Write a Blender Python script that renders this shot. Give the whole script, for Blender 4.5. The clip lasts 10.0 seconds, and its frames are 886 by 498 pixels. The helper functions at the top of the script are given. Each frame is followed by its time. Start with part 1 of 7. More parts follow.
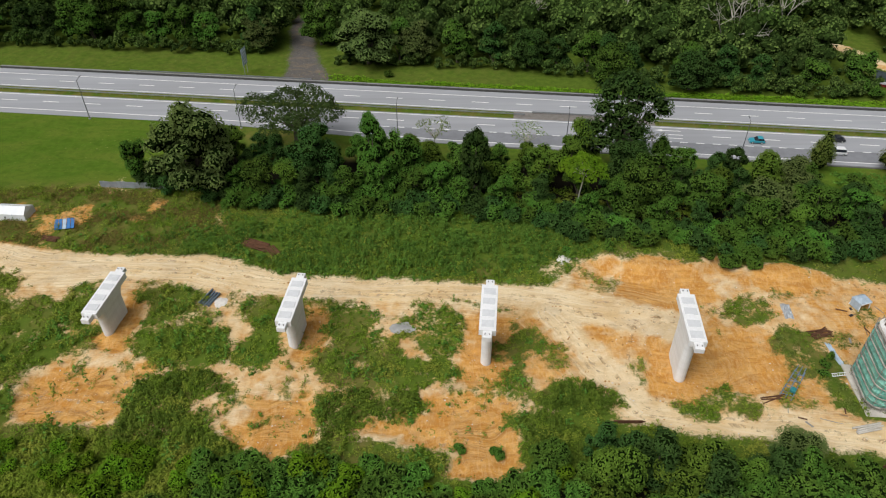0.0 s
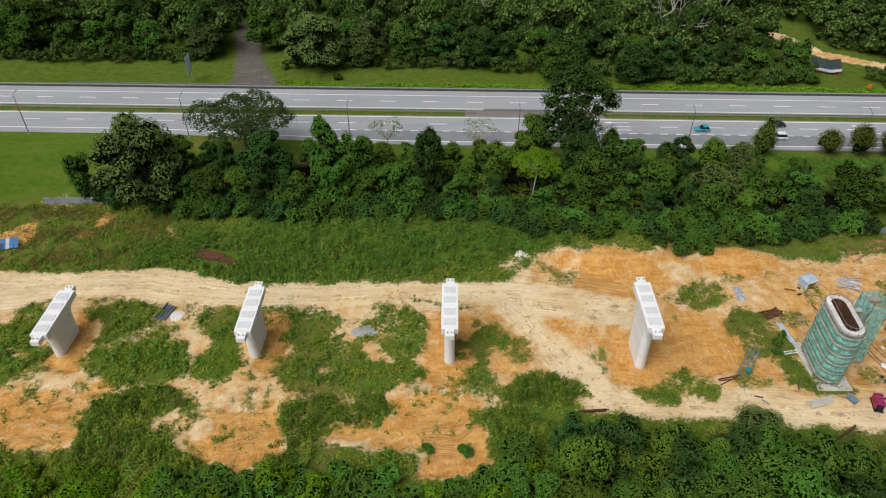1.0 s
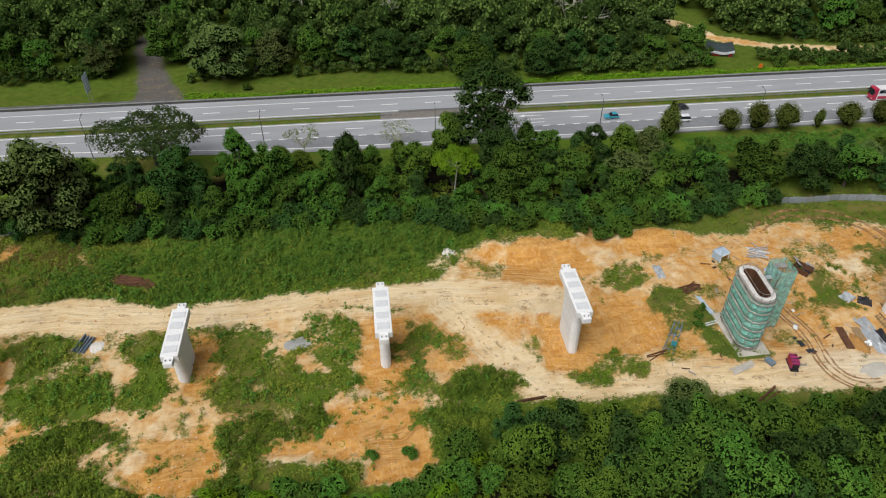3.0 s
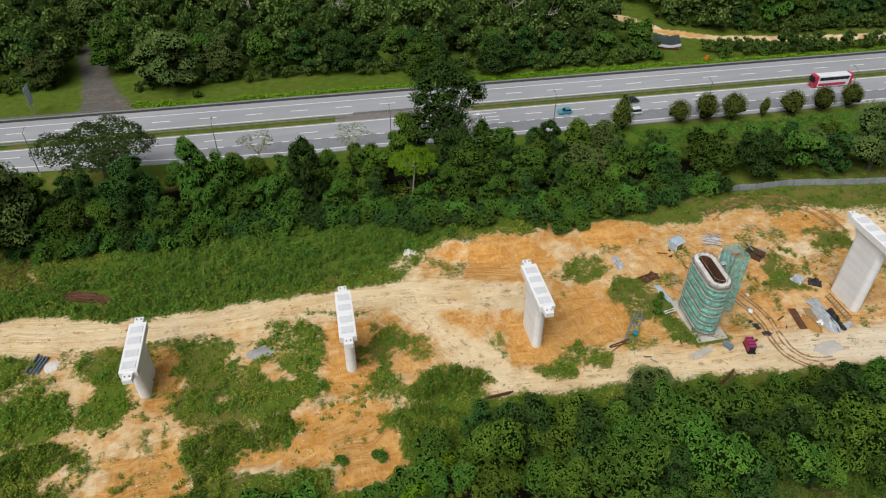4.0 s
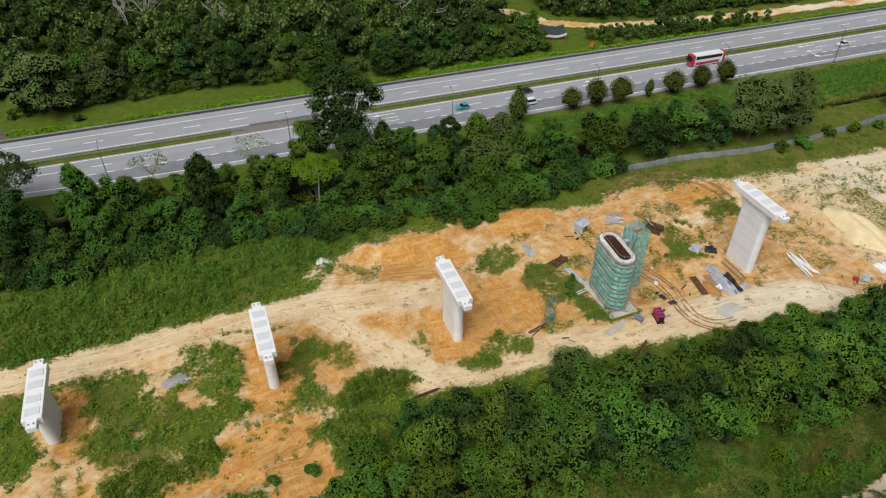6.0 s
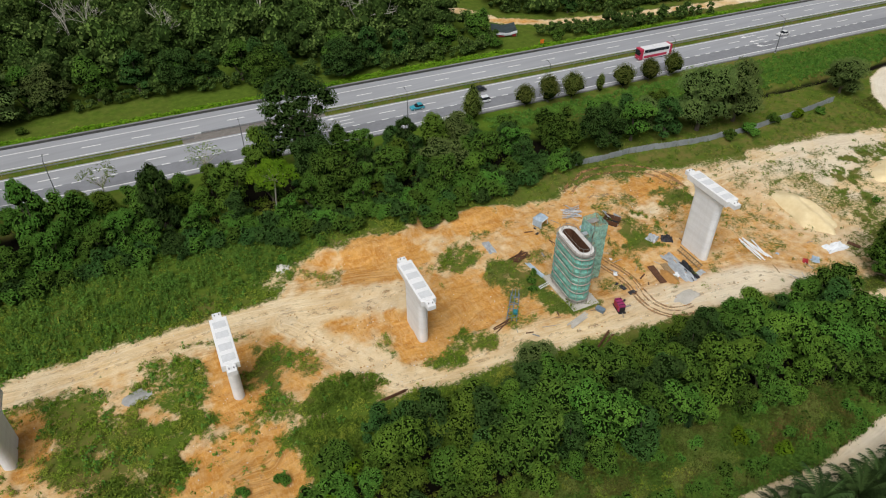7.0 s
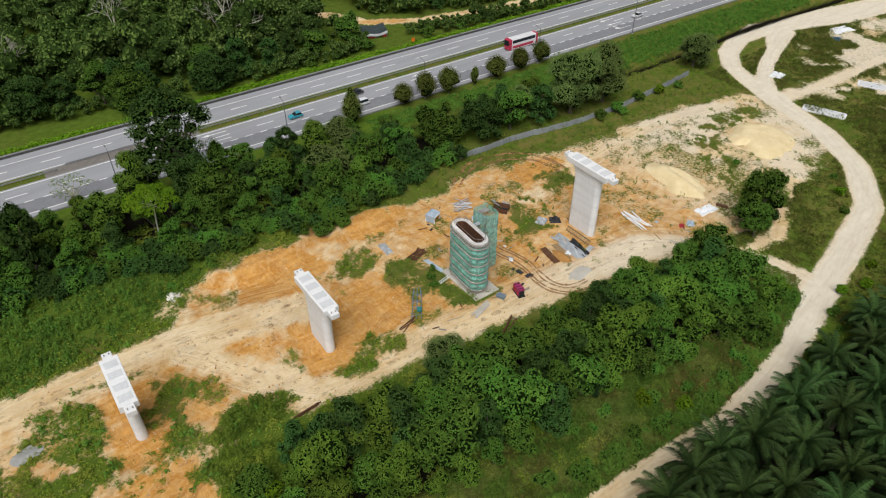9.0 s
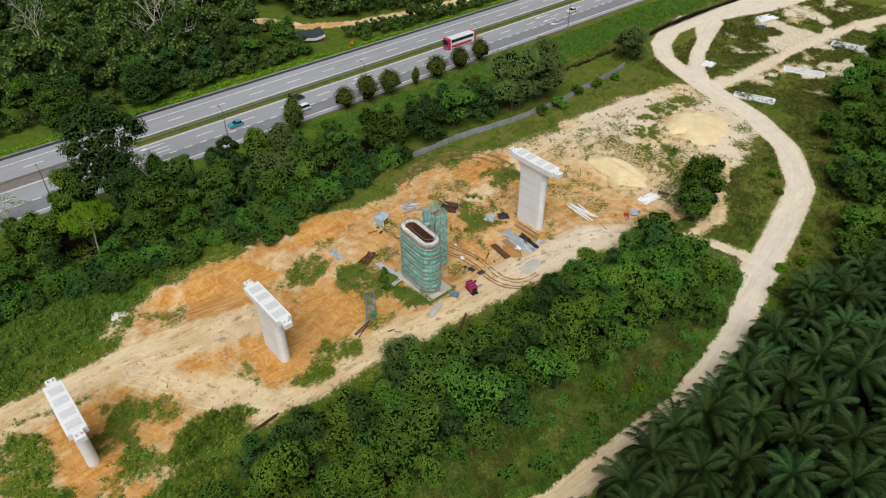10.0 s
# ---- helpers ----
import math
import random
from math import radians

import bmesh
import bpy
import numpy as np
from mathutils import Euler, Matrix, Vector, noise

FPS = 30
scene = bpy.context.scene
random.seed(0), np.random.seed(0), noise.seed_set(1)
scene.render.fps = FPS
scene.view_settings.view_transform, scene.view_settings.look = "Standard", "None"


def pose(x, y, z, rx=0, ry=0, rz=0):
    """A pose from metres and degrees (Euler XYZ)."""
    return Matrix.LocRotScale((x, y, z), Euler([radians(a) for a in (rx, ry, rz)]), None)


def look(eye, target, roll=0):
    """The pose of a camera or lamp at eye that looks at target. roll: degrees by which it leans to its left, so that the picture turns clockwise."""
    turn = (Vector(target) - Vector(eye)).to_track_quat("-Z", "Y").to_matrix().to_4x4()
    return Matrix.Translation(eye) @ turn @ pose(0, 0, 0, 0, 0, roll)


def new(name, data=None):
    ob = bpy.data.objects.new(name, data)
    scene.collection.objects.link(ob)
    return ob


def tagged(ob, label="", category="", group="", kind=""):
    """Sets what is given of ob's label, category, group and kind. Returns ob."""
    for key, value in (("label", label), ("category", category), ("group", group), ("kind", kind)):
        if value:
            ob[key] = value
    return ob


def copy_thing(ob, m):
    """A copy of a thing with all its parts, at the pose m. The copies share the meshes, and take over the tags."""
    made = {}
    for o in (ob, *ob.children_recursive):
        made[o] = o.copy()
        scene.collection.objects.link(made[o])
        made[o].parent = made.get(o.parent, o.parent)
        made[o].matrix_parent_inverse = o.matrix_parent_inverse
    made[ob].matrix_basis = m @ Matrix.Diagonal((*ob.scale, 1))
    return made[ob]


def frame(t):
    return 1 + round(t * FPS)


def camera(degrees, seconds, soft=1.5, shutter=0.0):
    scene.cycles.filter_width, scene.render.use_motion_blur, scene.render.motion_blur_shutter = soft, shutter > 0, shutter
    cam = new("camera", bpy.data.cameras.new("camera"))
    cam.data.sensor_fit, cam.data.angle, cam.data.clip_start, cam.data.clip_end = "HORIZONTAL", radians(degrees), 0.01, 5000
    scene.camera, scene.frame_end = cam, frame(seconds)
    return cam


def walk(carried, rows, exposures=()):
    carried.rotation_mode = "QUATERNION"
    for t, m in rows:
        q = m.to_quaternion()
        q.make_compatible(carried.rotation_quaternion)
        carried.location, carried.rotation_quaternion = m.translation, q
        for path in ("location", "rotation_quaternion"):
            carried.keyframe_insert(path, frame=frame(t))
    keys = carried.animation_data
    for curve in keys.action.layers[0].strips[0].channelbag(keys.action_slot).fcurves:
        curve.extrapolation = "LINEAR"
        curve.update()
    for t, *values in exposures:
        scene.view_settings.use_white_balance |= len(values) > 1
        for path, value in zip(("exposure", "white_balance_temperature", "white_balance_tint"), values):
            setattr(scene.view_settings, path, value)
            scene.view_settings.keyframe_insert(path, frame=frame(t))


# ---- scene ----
# the clip's drone hovers at one spot, tilted down, and swings slowly to its right
FOV = 65.36
EYE = (0.0, 0.0, 88.0)
YAW = [(0, -0.03, -38.84, 0.12), (0.5, -2.25, -38.85, 0.04), (1, -4.47, -38.84, 0.03), (1.5, -6.67, -38.81, 0.03), (2, -8.82, -38.79, 0.03),
       (3.5, -14.06, -38.72, -0), (4, -16.36, -38.72, 0.05), (4.5, -18.88, -38.68, 0.05), (5, -21.57, -38.65, 0.03), (5.5, -23.75, -38.66, 0.03),
       (7, -29.73, -38.65, -0.01), (7.5, -32.49, -38.66, -0.02), (8, -35.3, -38.64, -0.02), (8.5, -38.01, -38.62, -0.04), (9, -40.67, -38.60, -0.09),
       (9.5, -43.28, -38.56, -0.13), (10, -45.88, -38.55, -0.16)]
cam = camera(FOV, 10.0, soft=1.1)
walk(cam, [(t, pose(*EYE, 90 + p, 0, y) @ pose(0, 0, 0, 0, 0, r)) for t, y, p, r in YAW], [(0, -0.03), (5, -0.06), (10, -0.1)])

# ---- light: thin bright overcast, a veiled high sun ----
SUN_EL, SUN_AZ = 57.0, -132.0          # azimuth from +y, to the right
world = bpy.data.worlds.new("sky")
scene.world = world
world.use_nodes = True
wn = world.node_tree.nodes
wl = world.node_tree.links
sky = wn.new("ShaderNodeTexSky")
sky.sky_type = "NISHITA"
sky.sun_disc = False
sky.sun_elevation = radians(SUN_EL)
sky.sun_rotation = radians(SUN_AZ)
sky.air_density, sky.dust_density, sky.ozone_density = 1.0, 4.0, 0.6
grey = wn.new("ShaderNodeHueSaturation")          # cloud takes most of the blue out
grey.inputs["Saturation"].default_value = 0.3
wl.new(sky.outputs[0], grey.inputs["Color"])
wl.new(grey.outputs[0], wn["Background"].inputs[0])
wn["Background"].inputs[1].default_value = 0.069
sun = new("sun", bpy.data.lights.new("sun", "SUN"))
sun.data.energy, sun.data.angle, sun.data.color = 2.95, radians(50), (1.0, 0.995, 0.985)
a, e = radians(SUN_AZ), radians(SUN_EL)
sun.matrix_world = look((300 * math.sin(a) * math.cos(e), 300 * math.cos(a) * math.cos(e), 300 * math.sin(e)), (0, 0, 0))


# ---- small tools ----
def fract(v):
    return v - np.floor(v)


def lattice(ix, iy, seed):
    return fract(np.sin(ix * 127.1 + iy * 311.7 + seed * 74.7) * 43758.5453)


def vnoise(x, y, scale, seed=0):
    """Smooth noise, 0 to 1, with cells of that many metres."""
    x, y = x / scale + 1000, y / scale + 1000
    ix, iy = np.floor(x), np.floor(y)
    fx, fy = x - ix, y - iy
    fx, fy = fx * fx * (3 - 2 * fx), fy * fy * (3 - 2 * fy)
    a, b = lattice(ix, iy, seed), lattice(ix + 1, iy, seed)
    c, d = lattice(ix, iy + 1, seed), lattice(ix + 1, iy + 1, seed)
    return (a * (1 - fx) + b * fx) * (1 - fy) + (c * (1 - fx) + d * fx) * fy


def fbm(x, y, scale, seed=0, octaves=4):
    total, amp, norm = 0, 1.0, 0
    for k in range(octaves):
        total = total + amp * vnoise(x, y, scale / 2**k, seed + 13 * k)
        norm += amp
        amp *= 0.55
    return total / norm


def smooth(v, lo, hi):
    s = np.clip((v - lo) / (hi - lo), 0, 1)
    return s * s * (3 - 2 * s)


def along(x, y, pts):
    """How far (x, y) lies outside a track given as (x, y, half width): negative inside."""
    best = np.full(np.shape(x), 1e9)
    for (ax, ay, aw), (bx, by, bw) in zip(pts[:-1], pts[1:]):
        dx, dy = bx - ax, by - ay
        s = np.clip(((x - ax) * dx + (y - ay) * dy) / (dx * dx + dy * dy), 0, 1)
        best = np.minimum(best, np.hypot(x - ax - s * dx, y - ay - s * dy) - (aw + s * (bw - aw)))
    return best


def poly(x, y, pts):
    """Signed distance to a closed outline: negative inside."""
    d = np.full(np.shape(x), 1e9)
    inside = np.zeros(np.shape(x), bool)
    for (ax, ay), (bx, by) in zip(pts, pts[1:] + pts[:1]):
        dx, dy = bx - ax, by - ay
        s = np.clip(((x - ax) * dx + (y - ay) * dy) / (dx * dx + dy * dy), 0, 1)
        d = np.minimum(d, np.hypot(x - ax - s * dx, y - ay - s * dy))
        cross = (ay > y) != (by > y)
        inside ^= cross & (x < (bx - ax) * (y - ay) / (by - ay if by != ay else 1e-9) + ax)
    return np.where(inside, -d, d)


def spot(x, y, cx, cy, rx, ry, turn=0.0):
    """Signed distance, roughly, to an ellipse."""
    c, s = math.cos(radians(turn)), math.sin(radians(turn))
    u, v = (x - cx) * c + (y - cy) * s, -(x - cx) * s + (y - cy) * c
    return (np.hypot(u / rx, v / ry) - 1) * min(rx, ry)


def soft(d, edge):
    return smooth(-d, -edge, edge)


def mesh_np(name, verts, faces, smooth_shade=False):
    """A mesh from arrays: verts (n, 3), faces (m, 3 or 4)."""
    verts, faces = np.asarray(verts, np.float32), np.asarray(faces, np.int32)
    me = bpy.data.meshes.new(name)
    me.vertices.add(len(verts))
    me.vertices.foreach_set("co", verts.ravel())
    me.loops.add(faces.size)
    me.loops.foreach_set("vertex_index", faces.ravel())
    me.polygons.add(len(faces))
    k = faces.shape[1]
    me.polygons.foreach_set("loop_start", np.arange(0, faces.size, k, dtype=np.int32))
    me.polygons.foreach_set("use_smooth", np.full(len(faces), smooth_shade))
    me.update(calc_edges=True)
    return me


def thing(name, label, category, m=None, group="", kind=""):
    ob = new(name)
    ob.empty_display_size = 0.3
    if m is not None:
        ob.matrix_basis = m
    return tagged(ob, label, category, group, kind)


def part(name, bm, material, parent, label=""):
    """Links a bmesh as one mesh under a thing or a part."""
    me = bpy.data.meshes.new(name)
    bm.to_mesh(me)
    bm.free()
    me.materials.append(material)
    ob = new(name, me)
    ob.parent = parent
    return tagged(ob, label)


def part_mesh(name, me, material, parent, label=""):
    if not me.materials:
        me.materials.append(material)
    ob = new(name, me)
    ob.parent = parent
    return tagged(ob, label)


def solo(name, bm, material, label, category, m=None, group="", kind=""):
    ob = part(name, bm, material, None, label)
    if m is not None:
        ob.matrix_basis = m
    return tagged(ob, label, category, group, kind)


def add_box(bm, cx, cy, cz, sx, sy, sz, bevel=0.0, turn=0.0, tilt=0.0, lean=0.0):
    """A box by its centre and sizes, with broken edges, turned about z, then tilted."""
    m = pose(cx, cy, cz, tilt, lean, turn) @ Matrix.Diagonal((sx, sy, sz, 1))
    made = bmesh.ops.create_cube(bm, size=1, matrix=m)["verts"]
    if bevel:
        edges = list({ed for v in made for ed in v.link_edges})
        bmesh.ops.bevel(bm, geom=edges, offset=bevel, segments=1, affect="EDGES")
    return bm


def add_rod(bm, a, b, r, sides=6):
    a, b = Vector(a), Vector(b)
    turn = (b - a).to_track_quat("Z", "Y").to_matrix().to_4x4()
    m = Matrix.Translation((a + b) / 2) @ turn
    bmesh.ops.create_cone(bm, cap_ends=True, segments=sides, radius1=r, radius2=r, depth=(b - a).length, matrix=m)
    return bm


def box(*args, **kw):
    return add_box(bmesh.new(), *args, **kw)


def rod(a, b, r, sides=6):
    return add_rod(bmesh.new(), a, b, r, sides)


def loft(rings, cap=True):
    """A skin over closed rings of points, bottom to top."""
    bm = bmesh.new()
    rows = [[bm.verts.new(p) for p in ring] for ring in rings]
    n = len(rows[0])
    for lo, hi in zip(rows[:-1], rows[1:]):
        for k in range(n):
            bm.faces.new((lo[k], lo[(k + 1) % n], hi[(k + 1) % n], hi[k]))
    if cap:
        bm.faces.new(rows[0][::-1])
        bm.faces.new(rows[-1])
    return bm


def stadium(length, width, z, n=10, cx=0.0):
    """A ring with straight flanks and round ends, long along y."""
    r, half = width / 2, length / 2 - width / 2
    pts = []
    for k in range(n + 1):
        t = math.pi * k / n
        pts.append((cx + r * math.cos(t), half + r * math.sin(t), z))
    for k in range(n + 1):
        t = math.pi + math.pi * k / n
        pts.append((cx + r * math.cos(t), -half + r * math.sin(t), z))
    return pts


# ---- materials ----
class Mat:
    """A node material in a few words."""

    def __init__(self, name, rough=0.8, metal=0.0, spec=0.3):
        self.mat = bpy.data.materials.new(name)
        self.mat.use_nodes = True
        self.nodes, self.links = self.mat.node_tree.nodes, self.mat.node_tree.links
        self.bsdf = self.nodes["Principled BSDF"]
        self.bsdf.inputs["Roughness"].default_value = rough
        self.bsdf.inputs["Metallic"].default_value = metal
        self.bsdf.inputs["Specular IOR Level"].default_value = spec
        self.coord = None

    def node(self, kind, **inputs):
        n = self.nodes.new(kind)
        for key, value in inputs.items():
            self.put(n, key.replace("_", " "), value)
        return n

    def put(self, n, key, value):
        sock = n.inputs[int(key)] if key.isdigit() else n.inputs[key]
        if isinstance(value, bpy.types.NodeSocket):
            self.links.new(value, sock)
        else:
            sock.default_value = value

    def place(self, scale=(1, 1, 1), which="Object"):
        tc = self.nodes.new("ShaderNodeTexCoord")
        mp = self.nodes.new("ShaderNodeMapping")
        mp.inputs["Scale"].default_value = scale
        self.links.new(tc.outputs[which], mp.inputs[0])
        return mp.outputs[0]

    def noise(self, scale, detail=4.0, rough=0.55, where=None, lo=0.3, hi=0.7, warp=0.0):
        n = self.nodes.new("ShaderNodeTexNoise")
        n.inputs["Scale"].default_value = scale
        n.inputs["Detail"].default_value = detail
        n.inputs["Roughness"].default_value = rough
        n.inputs["Distortion"].default_value = warp
        self.links.new(where if where is not None else self.place(), n.inputs["Vector"])
        r = self.nodes.new("ShaderNodeMapRange")
        r.inputs["From Min"].default_value, r.inputs["From Max"].default_value = lo, hi
        self.links.new(n.outputs[0], r.inputs["Value"])
        return r.outputs[0]

    def mix(self, fac, a, b, blend="MIX"):
        n = self.nodes.new("ShaderNodeMix")
        n.data_type = "RGBA"
        n.blend_type = blend
        for sock, value in ((n.inputs[0], fac), (n.inputs[6], a), (n.inputs[7], b)):
            if isinstance(value, bpy.types.NodeSocket):
                self.links.new(value, sock)
            else:
                sock.default_value = value if sock is n.inputs[0] else (*value, 1)
        return n.outputs[2]

    def math(self, op, a, b=0.0):
        n = self.nodes.new("ShaderNodeMath")
        n.operation = op
        self.put(n, "0", a)
        self.put(n, "1", b)
        return n.outputs[0]

    def base(self, colour):
        if isinstance(colour, bpy.types.NodeSocket):
            self.links.new(colour, self.bsdf.inputs["Base Color"])
        else:
            self.bsdf.inputs["Base Color"].default_value = (*colour, 1)
        return self

    def bump(self, height, strength=0.5, distance=0.1):
        n = self.nodes.new("ShaderNodeBump")
        n.inputs["Strength"].default_value, n.inputs["Distance"].default_value = strength, distance
        self.links.new(height, n.inputs["Height"])
        self.links.new(n.outputs[0], self.bsdf.inputs["Normal"])
        return self


def leaf_material(name, dark, light, tip, rough=0.65, patch=0.35, mixed=0.55, by_frond=False):
    """Foliage: each leaf spray its own tone, each plant its own cast, light shining through."""
    m = Mat(name, rough, 0, 0.03)
    geo, info = m.node("ShaderNodeNewGeometry"), m.node("ShaderNodeObjectInfo")
    c = m.mix(m.math("ADD", m.math("MULTIPLY", geo.outputs["Random Per Island"], 0.5), 0.34), dark, light)
    t = m.noise(patch, 3, 0.6, lo=0.4, hi=0.65)
    c = m.mix(m.math("MULTIPLY", t, mixed), c, tip)
    if by_frond:                                          # each frond is mixed towards the dark tone, lower ones further
        dark_share = m.node("ShaderNodeAttribute")
        dark_share.attribute_name = "dark_share"
        c = m.mix(dark_share.outputs["Fac"], c, dark)
    hsv = m.node("ShaderNodeHueSaturation", Color=c)
    m.links.new(m.math("ADD", m.math("MULTIPLY", info.outputs["Random"], 0.03), 0.489), hsv.inputs["Hue"])
    m.links.new(m.math("ADD", m.math("MULTIPLY", info.outputs["Random"], 0.6), 0.68), hsv.inputs["Value"])
    m.base(hsv.outputs[0])
    tr = m.node("ShaderNodeBsdfTranslucent", Color=hsv.outputs[0])
    mixs = m.node("ShaderNodeMixShader")
    mixs.inputs[0].default_value = 0.07
    m.links.new(m.bsdf.outputs[0], mixs.inputs[1])
    m.links.new(tr.outputs[0], mixs.inputs[2])
    m.links.new(mixs.outputs[0], m.nodes["Material Output"].inputs[0])
    return m.mat


LEAF_BROAD = leaf_material("leaf broad", (0.012, 0.03, 0.005), (0.125, 0.245, 0.036), (0.155, 0.25, 0.036))
LEAF_DARK = leaf_material("leaf dark", (0.008, 0.022, 0.006), (0.07, 0.15, 0.034), (0.09, 0.15, 0.034))
LEAF_GREY = leaf_material("leaf grey green", (0.034, 0.056, 0.016), (0.18, 0.24, 0.07), (0.2, 0.25, 0.07))
LEAF_OLIVE = leaf_material("leaf olive", (0.035, 0.062, 0.010), (0.125, 0.165, 0.03), (0.17, 0.165, 0.042), 0.75, 0.2, 0.7)
LEAF_BRIGHT = leaf_material("leaf bright", (0.06, 0.13, 0.006), (0.15, 0.26, 0.014), (0.19, 0.27, 0.018))
LEAF_PALM = leaf_material("leaf palm", (0.003, 0.009, 0.003), (0.055, 0.1, 0.027), (0.065, 0.105, 0.028), 0.5, by_frond=True)
LEAF_RAIN = leaf_material("leaf rain tree", (0.02, 0.038, 0.010), (0.065, 0.10, 0.026), (0.07, 0.10, 0.026))
LEAF_WEED = leaf_material("leaf weed", (0.055, 0.115, 0.008), (0.19, 0.3, 0.028), (0.32, 0.33, 0.055), 0.7, 0.16, 0.7)
LEAF_SHRUB = leaf_material("leaf shrub", (0.016, 0.046, 0.007), (0.12, 0.255, 0.036), (0.155, 0.26, 0.038))
LEAF_ROAD = leaf_material("leaf of street trees", (0.03, 0.045, 0.008), (0.13, 0.16, 0.03), (0.15, 0.155, 0.034))
LEAF_YELLOW = leaf_material("leaf yellow green", (0.018, 0.042, 0.006), (0.15, 0.255, 0.032), (0.18, 0.26, 0.034))


def bark_material(name, dark, light):
    m = Mat(name, 0.9)
    w = m.place((3, 3, 0.6))
    m.base(m.mix(m.noise(2.5, 5, 0.6, w), dark, light)).bump(m.noise(6, 4, 0.6, w), 0.6, 0.05)
    return m.mat


BARK = bark_material("bark", (0.06, 0.048, 0.036), (0.16, 0.135, 0.1))
BARK_PALE = bark_material("bark pale", (0.3, 0.28, 0.23), (0.5, 0.47, 0.4))


def concrete_material(name, dark, light, stain, lines=0.0):
    m = Mat(name, 0.85)
    big, fine = m.noise(0.35, 5, 0.6), m.noise(4, 5, 0.65)
    drip = m.noise(1.2, 4, 0.6, m.place((1.6, 1.6, 0.12)), 0.45, 0.72)
    c = m.mix(big, dark, light)
    c = m.mix(m.math("MULTIPLY", fine, 0.25), c, stain)
    c = m.mix(m.math("MULTIPLY", drip, 0.22), c, stain)
    if lines:                                         # lifts of the casting
        c = m.mix(m.math("MULTIPLY", m.noise(1.0, 2, 0.5, m.place((0.05, 0.05, 0.8)), 0.45, 0.6), lines), c, stain)
    m.base(c).bump(fine, 0.25, 0.02)
    return m.mat


CONCRETE = concrete_material("cast concrete", (0.77, 0.785, 0.80), (0.86, 0.87, 0.88), (0.58, 0.575, 0.56), 0.3)
CONCRETE_CAP = concrete_material("pale cast concrete", (0.72, 0.72, 0.72), (0.82, 0.82, 0.82), (0.55, 0.54, 0.53))
CONCRETE_DIRTY = concrete_material("dusty concrete", (0.42, 0.39, 0.34), (0.58, 0.55, 0.5), (0.3, 0.26, 0.2))
CONCRETE_PAD = concrete_material("grey pad concrete", (0.56, 0.57, 0.58), (0.68, 0.69, 0.7), (0.44, 0.44, 0.44))
CONCRETE_ROUGH = concrete_material("rough pad concrete", (0.26, 0.26, 0.25), (0.4, 0.4, 0.38), (0.2, 0.19, 0.18))


def plain(name, colour, rough=0.6, metal=0.0, vary=0.25, scale=2.0, spec=0.3):
    m = Mat(name, rough, metal, spec)
    dark = tuple(c * (1 - vary) for c in colour)
    m.base(m.mix(m.noise(scale, 5, 0.65), dark, colour)).bump(m.noise(scale * 8, 3), 0.15, 0.01)
    return m.mat

# ---- the lie of the land ----
ROAD_SLOPE, ROAD_Y = -0.106, 168.4      # the median's line
RC, RS = 1 / math.hypot(1, ROAD_SLOPE), ROAD_SLOPE / math.hypot(1, ROAD_SLOPE)
ROAD_NEAR, ROAD_FAR, MEDIAN = -17.0, 13.0, 1.9


def road_uv(x, y):
    """Metres along the road and across it, away from the site."""
    return x * RC + (y - ROAD_Y) * RS, -x * RS + (y - ROAD_Y) * RC


def road_xy(u, v):
    return u * RC - v * RS, ROAD_Y + u * RS + v * RC


TRACK_UPPER = [(-150, 120, 7), (-118, 113, 6), (-95, 107.5, 5), (-80, 103, 6), (-65, 103.5, 4.3), (-49, 102.5, 5), (-33, 98.5, 4),
               (-18, 97, 3.0), (5, 96.5, 3.0), (22, 94, 4.5), (40, 88, 5)]
TRACK_LOWER = [(19, 91, 4), (25.5, 79, 3.6), (32, 69.5, 3.4), (46, 66.5, 3.6), (66, 63.5, 3.6), (85, 61.5, 4), (104, 57, 4.5),
               (114, 48, 3.2), (118, 38, 2.8), (118, 28, 3)]
TRACK_TOP = [(98, 84, 2.5), (118, 88, 2.5), (150, 87, 3), (180, 79, 3.5)]
TRACK_SIDE = [(116, 43, 1.8), (128, 41.5, 1.6), (140, 47, 1.3), (150, 51, 2)]
DIRT_ROAD = [(-10, 44, 2.2), (35, 30, 2.2), (50, 26, 2.2), (63, 24.3, 2.2), (77, 22, 2.3), (96, 23, 2.4), (117, 27, 3.1), (135, 30, 3.1), (153, 33.5, 3.2),
             (168, 43, 3.3), (178, 56, 3.5), (186, 74, 3.8), (192, 86, 3.3), (197, 94, 3.0), (206, 100.5, 3.2), (218, 104, 3.6), (232, 104, 5), (262, 94, 7), (320, 78, 6)]
LOOP_ROAD = [(188, 77, 3), (197, 83, 2.6), (206, 87.5, 2.3), (218, 91.5, 2.4), (234, 98, 5)]
YARD_PATH = [(190, 73, 3), (200, 70, 3), (228, 67, 2.4), (255, 63, 2.6), (285, 54, 3)]
FAR_TRACK = [(118, 222, 3), (128, 210, 3), (134, 196, 2.6), (150, 186.5, 2.4), (172, 180, 2.4), (205, 172, 2.6), (250, 165, 2.6), (330, 152, 3)]
GRAVEL = [(-48.5, 236, 3.2), (-47.5, 228, 3.4), (-44.5, 210, 4.0), (-42, 198, 5), (-40, 188, 6.5)]
OPEN = [(20, 98), (27, 107), (46, 104), (66, 103), (85, 100), (102, 101), (117, 94), (150, 91), (178, 84), (184, 72), (176, 56), (160, 46), (140, 50),
        (122, 46), (112, 48), (95, 57), (70, 61), (50, 63), (28, 68.5), (15, 72), (9.5, 80), (12, 90)]
